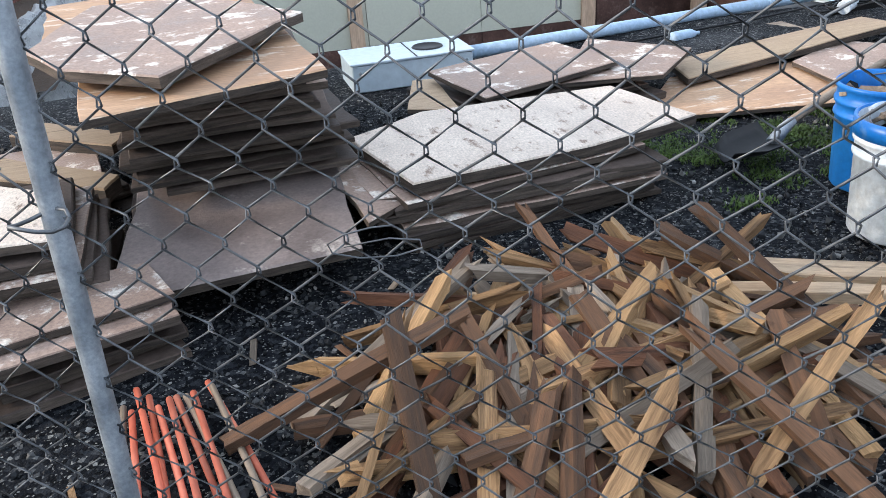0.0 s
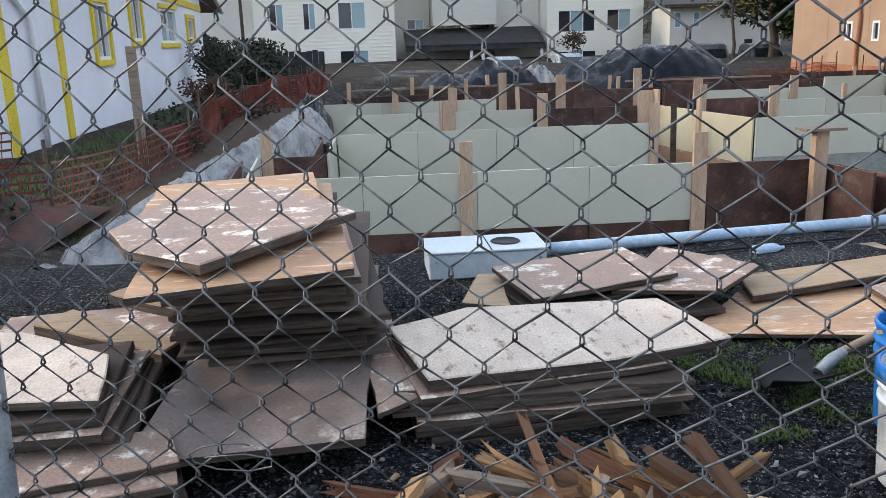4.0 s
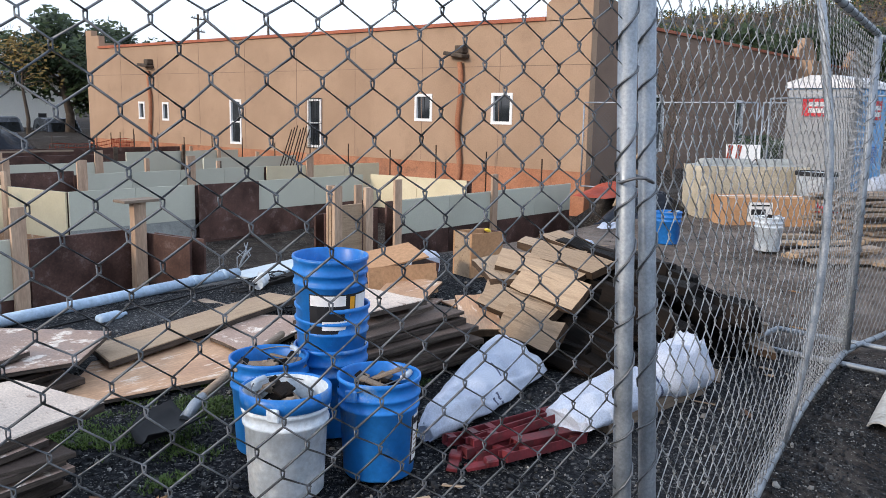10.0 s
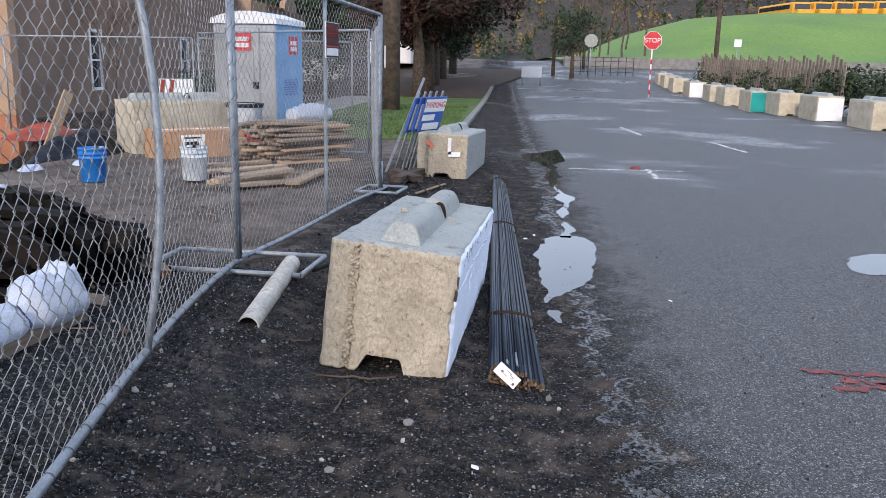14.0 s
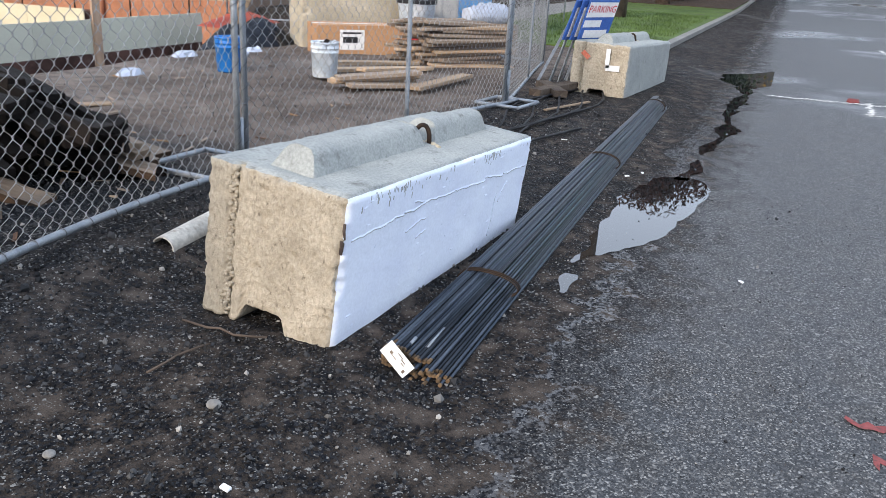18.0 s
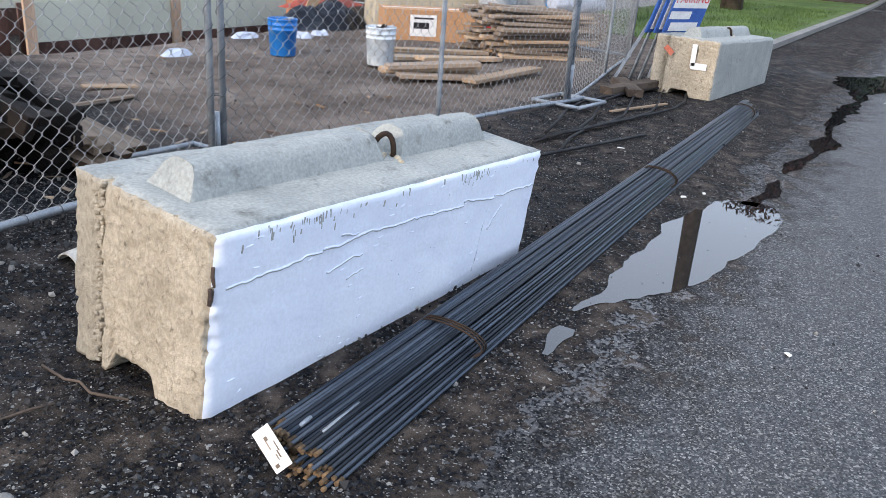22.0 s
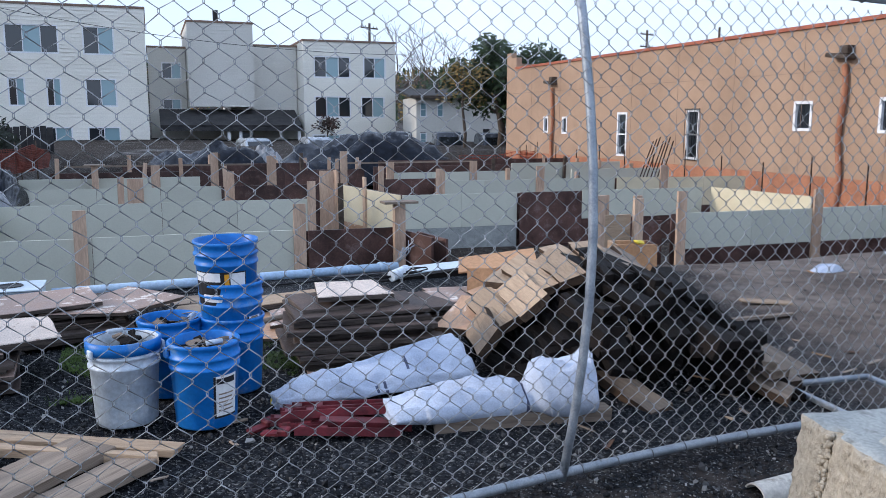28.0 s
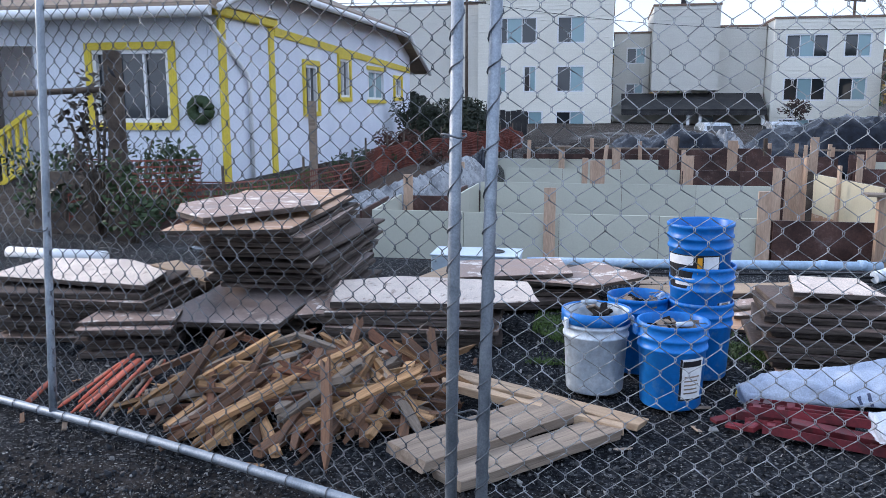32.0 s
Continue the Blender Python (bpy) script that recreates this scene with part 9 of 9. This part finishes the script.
t = power_pole(20.4, 2.98, 10.5, 0.28, "thick wooden utility pole by the kerb", 0)
for x, y in ((60, -6.2), (72, -7.0), (52, -3.5)):
    power_pole(x, y, 8.2, 0.13, "wooden street-light pole at the corner", 0)
    tagged(part("lamp_arm", tube_bm([(x, y, 7.3), (x - 0.5, y - 1.6, 7.8), (x - 0.8, y - 2.8, 7.9)], 0.04, 6), M["galv"]), "curved galvanised street-lamp arm", "street lamp", "street lamps")


def street_sign(m, face, label, post_h, r, sides, back=None, text=None, post_mat="galv"):
    t = thing("street_sign", m, label, "street sign", "street signs")
    part("post", tube_bm([(0.05, 0, 0), (0.05, 0, post_h)], 0.035, 6), M[post_mat], t)
    pts = [(r * math.cos(2 * math.pi * (k + 0.5) / sides), r * math.sin(2 * math.pi * (k + 0.5) / sides)) for k in range(sides)]
    if back:
        part("border", prism_bm([(x * 1.06, y * 1.06) for x, y in pts], 0, 0.006), back, t, m=pose(-0.006, 0, post_h, 0, -90, 0))
    part("plate", prism_bm(pts, 0, 0.012), face, t, m=pose(-0.014, 0, post_h, 0, -90, 0))
    if text:
        letters(text, r * 0.72, M["white_trim"], t, pose(-0.03, 0, post_h, 90, 0, -90))
    return t


ss = street_sign(pose(35.5, -6.93, rise(35.5) - 0.05, rz=-12), M["red_print"], "red octagonal stop sign on a red and white post", 2.6, 0.40, 8, M["white_trim"], "STOP", "white_trim")
for k in range(4):
    part("post_band", tube_bm([(0.05, 0, 0.2 + 0.45 * k), (0.05, 0, 0.42 + 0.45 * k)], 0.038, 6), M["red_print"], ss)
street_sign(pose(49.5, -5.6, rise(49) - 0.1), M["concrete_top"], "back of a round road sign", 2.5, 0.42, 10)
street_sign(pose(44, -13.0, rise(44) - 0.1), M["white_trim"], "small white road sign on a thin post", 2.6, 0.28, 4)
t = thing("sandwich_barrier", pose(43.0, -1.8, rise(43)), "white folding barrier board by the road edge", "barrier")
part("panel", span_bm(0, 0.04, -0.55, 0.55, 0.45, 1.05), M["white_trim"], t)
part("panel", span_bm(0.35, 0.39, -0.55, 0.55, 0.45, 1.0), M["white_trim"], t)
for yy in (-0.5, 0.5):
    part("leg", tube_bm([(0.0, yy, 0), (0.15, yy, 1.05), (0.4, yy, 0)], 0.025, 5), M["pale_board"], t)
cf = thing("rail_fence", pose(53.5, -4.9, rise(53)), "dark rail fence by the street corner", "fence")
for k in range(9):
    part("post", tube_bm([(0, -0.5 * k, 0), (0, -0.5 * k, 1.25)], 0.025, 6), M["roof_dark"], cf)
for z in (0.25, 0.6, 0.95, 1.2):
    part("rail", span_bm(-0.015, 0.015, -4.0, 0.0, z, z + 0.03), M["roof_dark"], cf)

row = [(46.0, -10.0, 0), (43.6, -9.9, 0), (40.6, -9.8, 0), (36.8, -9.8, 1), (33.6, -10.0, 0), (30.8, -9.9, 0), (26.9, -9.8, 2), (25.0, -10.2, 0), (22.2, -10.4, 1), (18.6, -10.5, 0), (15.6, -10.8, 0)]
for k, (x, y, c) in enumerate(row):
    cb = concrete_block("concrete_block", block_pose(x, y, rise(x) - 0.06, x + 1.8, y - 0.1, rise(x) - 0.06, x + 0.05, y + 0.75, rise(x) - 0.06),
                   ("pale concrete block in a row along the road", "white painted concrete block along the road", "concrete block with a teal painted face")[c],
                   M["concrete"], L=1.83, W=0.78, HH=0.78, seed=30 + k)
    if c:
        part("painted_face", span_bm(-0.03, -0.022, 0.03, 0.75, 0.05, 0.72), M["teal"] if c == 2 else M["white_trim"], cb)


def lawn_bank():
    bm = bmesh.new()
    xs = [64, 68, 74, 80, 88, 96, 106, 120, 140]
    ys = [-5, -7, -9.5, -13, -17, -21, -28, -36, -46, -60, -80]

    def hz(x, y):
        s = smooth01(-5, -24, y)
        return 2.0 + (1.2 + 4.4 * s) * smooth01(62, 92, x) * (0.35 + 0.65 * s) + 0.012 * max(0, -y - 20) * smooth01(62, 92, x)
    rows = [[bm.verts.new((x, y, hz(x, y))) for x in xs] for y in ys]
    for a, b in zip(rows, rows[1:]):
        for k in range(len(xs) - 1):
            bm.faces.new((a[k], a[k + 1], b[k + 1], b[k])).smooth = True
    bmesh.ops.recalc_face_normals(bm, faces=bm.faces)
    tagged(part("lawn", bm, M["lawn"]), "smooth bright green grass bank", "lawn", kind="structure")
    tagged(part("retaining_wall", span_bm(62.6, 64, -80, -5, 0.5, 2.25), M["kerb"]), "low grey retaining wall below a grass bank", "wall", kind="structure")


lawn_bank()
for k in range(7):
    t = thing("school_bus", pose(101 + 0.4 * k, -35.5 - 2.6 * k, 7.2 + 0.10 * k, rz=8), "yellow school bus parked in a row on the hill", "bus", "school buses")
    part("body", box_bm(9.5, 2.3, 1.9, Matrix.Translation((4.8, 0, 1.45)), 0.15), M["bus"], t)
    part("hood", box_bm(1.2, 2.0, 1.0, Matrix.Translation((-0.5, 0, 1.0)), 0.1), M["bus"], t)
    part("windscreen", box_bm(0.05, 1.9, 0.7, Matrix.Translation((0.03, 0, 1.85))), M["pane"], t)
    part("side_glass", box_bm(8.2, 2.32, 0.5, Matrix.Translation((5.0, 0, 1.9))), M["pane"], t)
    for sx in (0.3, 7.0):
        part("wheel", lathe_bm([(0.0, -1.1), (0.48, -1.1), (0.48, 1.1), (0.0, 1.1)], 14), M["black"], t, m=pose(sx, 0, 0.48, 90))
# ivy hedge with old boards behind the block row
for k in range(9):
    bush(24.5 + 2.3 * k, -11.9 - 0.1 * (k % 2), rise(24.5 + 2.3 * k) - 0.1, 3.2, 1.7, M["leaf_dark"], 1700, 120 + k, "dense dark ivy hedge along the road", 0.085)
for k in range(5):
    bush(12.5 + 2.5 * k, -13.0, -0.1, 3.2, 2.0, M["leaf_dark"], 1500, 140 + k, "dense dark ivy hedge along the road", 0.085)
pf = thing("picket_fence", pose(24, -11.05, 0), "weathered grey picket fence behind the ivy hedge", "fence")
for k in range(58):
    part("picket", span_bm(0, 0.22, 0, 0.025, 0, 1.75 + 0.08 * (k % 4)), M["grey_board"], pf, m=pose(0.34 * k, 0, rise(24 + 0.34 * k)))
power_pole(46.5, -12.5, 9.0, 0.15, "wooden utility pole by the ivy hedge", 0)
tagged(part("white_shed", box_bm(9, 3, 1.6, None, 0.05), M["white_trim"], m=pose(58, 7.5, 2.2)), "low white building behind the trees", "building")

# ---- puddles, gravel, grass, litter ----
def puddle(pts, z, seed, label):
    """Shallow standing water with a wandering edge."""
    rng = random.Random(seed)
    dens = []
    n = len(pts)
    for k in range(n):
        p0, p1, p2, p3 = (Vector((*pts[(k + d) % n], 0)) for d in (-1, 0, 1, 2))
        for i in range(8):
            u = i / 8
            q = 0.5 * ((2 * p1) + (p2 - p0) * u + (2 * p0 - 5 * p1 + 4 * p2 - p3) * u * u + (3 * p1 - p0 - 3 * p2 + p3) * u ** 3)
            w = noise.noise((q.x * 5 + seed, q.y * 5, 0)) * 0.05 + noise.noise((q.x * 14, q.y * 14, seed)) * 0.025
            dens.append((q.x + w, q.y + w * 0.8))
    bm = bmesh.new()
    vs = [bm.verts.new((x, y, z)) for x, y in dens]
    f = bm.faces.new(vs)
    bmesh.ops.triangulate(bm, faces=[f])
    for f in bm.faces:
        if f.normal.z < 0:
            f.normal_flip()
    return tagged(part("puddle", bm, M["water"]), label, "puddle", kind="structure")


def channel(rows, z, seed, label):
    """A wandering run of standing water given by (x, y, half width)."""
    left, right = [], []
    for (x0, y0, w0), (x1, y1, w1) in zip(rows, rows[1:]):
        n = max(3, int(abs(x1 - x0) / 0.05))
        for i in range(n):
            u = i / n
            s = u * u * (3 - 2 * u)
            x, y, w = x0 + (x1 - x0) * u, y0 + (y1 - y0) * s, w0 + (w1 - w0) * s
            a = 0.10 * noise.noise((x * 2.2, seed, 0)) + 0.05 * noise.noise((x * 7, seed, 3)) + 0.02 * noise.noise((x * 22, seed, 5))
            c = 0.10 * noise.noise((x * 2.4, seed + 9, 0)) + 0.05 * noise.noise((x * 8, seed + 9, 3)) + 0.02 * noise.noise((x * 24, seed + 9, 5))
            k = min(1.0, w / 0.12 + 0.2)
            left.append((x, y + max(0.0, w + a * k), z + rise(x)))
            right.append((x, y - max(0.0, w + c * k), z + rise(x)))
    bm = bmesh.new()
    A, B = [bm.verts.new(p) for p in left], [bm.verts.new(p) for p in right]
    for k in range(len(A) - 1):
        if A[k].co.y - B[k].co.y < 0.012 or A[k + 1].co.y - B[k + 1].co.y < 0.012:
            continue
        f = bm.faces.new((A[k], B[k], B[k + 1], A[k + 1]))
        if f.normal.z < 0:
            f.normal_flip()
    bm.normal_update()
    for f in bm.faces:
        if f.normal.z < 0:
            f.normal_flip()
    return tagged(part("puddle", bm, M["water"]), label, "puddle", kind="structure")


PZ = -0.0465
puddle([(1.46, -0.52), (1.73, -0.525), (2.02, -0.52), (2.44, -0.505), (3.06, -0.54), (3.51, -0.66), (3.57, -0.90), (3.30, -1.0), (2.81, -0.97), (2.24, -0.87), (1.85, -0.76), (1.70, -0.62)], PZ, 2, "still rain water in the gutter, reflecting the sky")
channel([(3.50, -0.80, 0.05), (3.94, -0.84, 0.05), (4.35, -0.83, 0.0), (4.70, -0.84, 0.05), (5.25, -0.92, 0.03), (5.73, -0.96, 0.09), (6.3, -0.90, 0.03), (6.88, -0.88, 0.05), (7.5, -0.92, 0.10), (8.24, -0.96, 0.04), (9.0, -0.93, 0.10), (9.5, -0.90, 0.32), (10.3, -1.0, 0.42), (10.8, -1.2, 0.24), (11.4, -1.2, 0.0)], PZ, 2, "narrow run of rain water along the gutter")
channel([(0.98, -0.58, 0.0), (1.10, -0.57, 0.012), (1.26, -0.56, 0.035), (1.42, -0.55, 0.0)], PZ, 6, "shallow run of rain water over mud beside the asphalt")
puddle([(2.44, -2.95), (2.58, -2.80), (2.96, -2.92), (3.22, -3.30), (3.1, -3.6), (2.7, -3.3)], -0.0245, 14, "rain puddle on the asphalt")

def pebbles(n, area, size, seed, name, mat, label, keep=None):
    """Loose stones as one mesh."""
    rng = random.Random(seed)
    base = [Vector(v) for v in ((0, 0, 1), (0.9, 0, 0.2), (0.28, 0.86, 0.2), (-0.73, 0.53, 0.2), (-0.73, -0.53, 0.2), (0.28, -0.86, 0.2), (0, 0, -0.6))]
    tri = [(0, 1, 2), (0, 2, 3), (0, 3, 4), (0, 4, 5), (0, 5, 1), (6, 2, 1), (6, 3, 2), (6, 4, 3), (6, 5, 4), (6, 1, 5)]
    V, F = [], []
    done = 0
    while done < n:
        x, y = rng.uniform(area[0], area[1]), rng.uniform(area[2], area[3])
        if keep and rng.random() > keep(x, y):
            continue
        done += 1
        s = size * math.exp(rng.gauss(0, 0.42))
        rot = Euler((rng.uniform(0, 6), rng.uniform(0, 6), rng.uniform(0, 6))).to_matrix()
        sc = Vector((rng.uniform(0.7, 1.2), rng.uniform(0.6, 1.0), rng.uniform(0.45, 0.8)))
        p = Vector((x, y, ground_z(x, y) + s * 0.25))
        k = len(V)
        for b in base:
            q = rot @ Vector((b.x * sc.x * rng.uniform(0.8, 1.15), b.y * sc.y * rng.uniform(0.8, 1.15), b.z * sc.z))
            V.append(tuple(p + q * s))
        F += [(a + k, b + k, c + k) for a, b, c in tri]
    me = bpy.data.meshes.new(name)
    me.from_pydata(V, [], F)
    me.materials.append(mat)
    return tagged(new(name, me), label, "gravel", kind="stuff")


pebbles(26000, (-5.4, 1.6, 1.0, 4.8), 0.0082, 1, "gravel", M["stone_var"], "dark crushed stone spread behind the fence")
pebbles(9000, (-4.5, 2.2, -0.45, 1.3), 0.0065, 2, "grit", M["stone_var"], "loose grit and small stones on the verge")
pebbles(3600, (-3.0, 6.0, -0.5, 1.2), 0.008, 4, "grit", M["stone_var"], "loose grit and small stones on the verge")
pebbles(900, (2.0, 9.0, 1.3, 6.0), 0.007, 3, "grit", M["stone_var"], "scattered stones on the dirt lot")
pebbles(2600, (-2.5, 4.0, -3.0, -0.4), 0.0035, 6, "grit", M["stone_var"], "sparse grit on the asphalt")


def grass_patch(n, area, h, seed, name, label, keep, lift=0.0, mat=None):
    rng = random.Random(seed)
    V, F = [], []
    done = 0
    tries = 0
    while done < n and tries < n * 12:
        tries += 1
        x, y = rng.uniform(area[0], area[1]), rng.uniform(area[2], area[3])
        if rng.random() > keep(x, y):
            continue
        done += 1
        a = rng.uniform(0, 6.28)
        hh = h * rng.uniform(0.4, 1.2)
        d = Vector((math.cos(a), math.sin(a), 0))
        w = Vector((-d.y, d.x, 0)) * 0.0028 * (1 + h * 6)
        z = (ground_z(x, y) if not lift else lift + rise(x))
        p = Vector((x, y, z))
        k = len(V)
        V += [tuple(p - w), tuple(p + w), tuple(p + d * hh * 0.35 + Vector((0, 0, hh * 0.7)) + w * 0.7), tuple(p + d * hh * 0.35 + Vector((0, 0, hh * 0.7)) - w * 0.7), tuple(p + d * hh * 0.9 + Vector((0, 0, hh)))]
        F += [(k, k + 1, k + 2, k + 3), (k + 3, k + 2, k + 4)]
    me = bpy.data.meshes.new(name)
    me.from_pydata(V, [], F)
    me.materials.append(mat or M["grass"])
    return tagged(new(name, me), label, "grass", kind="stuff")


grass_patch(16000, (-2.2, -0.6, 2.8, 4.0), 0.016, 3, "grass", "thin moss and grass growing through gravel", lambda x, y: max(0.0, min(1.0, 0.55 + 1.3 * noise.noise((x * 2.6, y * 2.6, 4)) + 0.7 * noise.noise((x * 9, y * 9, 4)) - abs(x + 1.45) * 0.5 - abs(y - 3.3) * 0.7)))
grass_patch(12000, (11.3, 24, 0.8, 4.3), 0.07, 5, "grass", "rough bright grass on the verge", lambda x, y: 0.6 + noise.noise((x, y, 2)), 0.075)
grass_patch(5000, (-7.5, -5.2, 7.0, 14), 0.10, 6, "grass", "rough grass between the house and the pit", lambda x, y: 0.5 + noise.noise((x, y, 5)))

# painted marks on the road
rp = random.Random(8)


def road_mark(x, y, L, w, ang, mat, label):
    bm = bmesh.new()
    n = max(3, int(L / 0.022))
    edge = []
    for k in range(n + 1):
        u = -L / 2 + L * k / n
        ww, o = w * rp.uniform(0.2, 1.2), rp.gauss(0, w * 0.3)
        edge.append((bm.verts.new((u, o - ww / 2, 0)), bm.verts.new((u + rp.gauss(0, 0.005), o + ww / 2, 0))))
    for (a, b), (c, d) in zip(edge, edge[1:]):
        bm.faces.new((a, c, d, b))
    tagged(part("road_mark", bm, mat, m=pose(x, y, ground_z(x, y) + 0.004, rz=ang)), label, "road mark", "sprayed road marks")


for x, y, L, w, a in ((0.38, -2.0, 0.62, 0.05, 85), (0.25, -2.1, 0.55, 0.06, 80), (0.15, -2.25, 0.4, 0.06, 95), (0.32, -2.3, 0.3, 0.05, 20), (0.2, -1.9, 0.3, 0.05, 110), (0.02, -2.35, 0.4, 0.05, 70)):
    road_mark(x, y, L, w, a, M["mark_red"], "worn red sprayed survey mark on asphalt")
for x, y, L, w, a in ((8.35, -2.0, 1.6, 0.07, 92), (8.0, -2.3, 1.1, 0.07, 178), (7.5, -2.45, 0.4, 0.06, 80), (12.5, -4.5, 2.0, 0.1, 5), (16, -3.2, 2.4, 0.1, 3)):
    road_mark(x, y, L, w, a, M["shop_white"], "worn white sprayed line on asphalt")
for k, (x, y) in enumerate(((3.38, -0.44), (3.55, -0.52), (2.9, 0.95), (-0.8, -0.15), (1.6, -1.3), (4.1, 0.2))):
    tagged(part("litter", box_bm(rp.uniform(0.02, 0.05), rp.uniform(0.015, 0.03), 0.005, None, 0.002, 0.004, rp), M["paper"] if k < 8 else M["shop_white"], m=pose(x, y, ground_z(x, y) + 0.006, rp.gauss(0, 4), rp.gauss(0, 4), rp.uniform(0, 180))), "small scrap of white litter on the ground", "litter", "scraps of litter")
tagged(part("plastic_disc", lathe_bm([(0.0, 0.05), (0.06, 0.05), (0.08, 0.0), (0.0, 0.0)], 12), M["mark_red"], m=pose(8.5, -2.15, -0.04)), "small red plastic cap on the road", "litter", "scraps of litter")
for x, y, s in ((-0.49, 0.12, 0.024), (-0.9, 0.35, 0.018), (-1.1, -0.1, 0.018), (0.9, -2.6, 0.02), (-1.3, 0.5, 0.02)):
    bm = bmesh.new()
    bmesh.ops.create_icosphere(bm, subdivisions=2, radius=s)
    for v in bm.verts:
        v.co.z *= 0.62
        v.co *= 1 + 0.18 * noise.noise(v.co * 40)
    tagged(part("stone", bm, M["kerb"], m=pose(x, y, ground_z(x, y) + s * 0.4)), "smooth rounded stone on the verge", "stone", "stones on the verge")
for k in range(9):
    x, y, a = rp.uniform(-2.4, 0.6), rp.uniform(0.0, 0.95), rp.uniform(0, 6.28)
    pts = [(x + 0.06 * j * math.cos(a) + rp.gauss(0, 0.012), y + 0.06 * j * math.sin(a) + rp.gauss(0, 0.012), ground_z(x, y) + 0.012) for j in range(rp.randint(4, 9))]
    tagged(part("twig", tube_bm(pts, 0.0045, 5), M["twig"]), "thin dead twig lying on the verge", "twig", "twigs on the verge")

# splinters and chips of wood round the heaps
CHIPS = []
for k in range(5):
    bm = box_bm(rp.uniform(0.04, 0.11), rp.uniform(0.008, 0.02), 0.006, None, 0.0, 0.003, rp)
    me = bpy.data.meshes.new("wood_chip")
    bm.to_mesh(me)
    bm.free()
    me.materials.append(M[("stake", "stake_grey", "pale_board", "stake_dark", "grey_board")[k]])
    CHIPS.append(me)
for k in range(150):
    if k < 80:
        x, y = rp.gauss(-2.9, 0.75), rp.gauss(1.95, 0.42)
    elif k < 120:
        x, y = rp.gauss(0.9, 0.8), rp.gauss(2.6, 0.7)
    else:
        x, y = rp.uniform(1.2, 6.5), rp.uniform(1.9, 4.8)
    if y < 1.3:
        continue
    ob = new("wood_chip", CHIPS[k % 5])
    ob.matrix_basis = pose(x, y, ground_z(x, y) + 0.012, rp.gauss(0, 8), rp.gauss(0, 8), rp.uniform(0, 360))
    tagged(ob, "small split wood chip lying on the ground", "wood chip", "scattered wood chips")
for x, y, L, w, a, mt in ((1.85, 3.55, 0.62, 0.16, 12, "ply_old"), (2.3, 3.35, 0.75, 0.05, 4, "grey_board"), (1.55, 3.85, 0.5, 0.3, 30, "ply_old"), (2.75, 3.75, 0.4, 0.08, -20, "pale_board"), (1.1, 3.75, 0.55, 0.35, -12, "ply_new"), (0.55, 4.0, 0.6, 0.25, 18, "ply_old")):
    tagged(part("board", box_bm(L, w, 0.018, None, 0.003, 0.006, rp), M[mt], m=pose(x, y, ground_z(x, y) + 0.02, rp.gauss(0, 1.5), rp.gauss(0, 1.5), a)), "thin weathered board lying flat on the lot", "board", "loose boards")
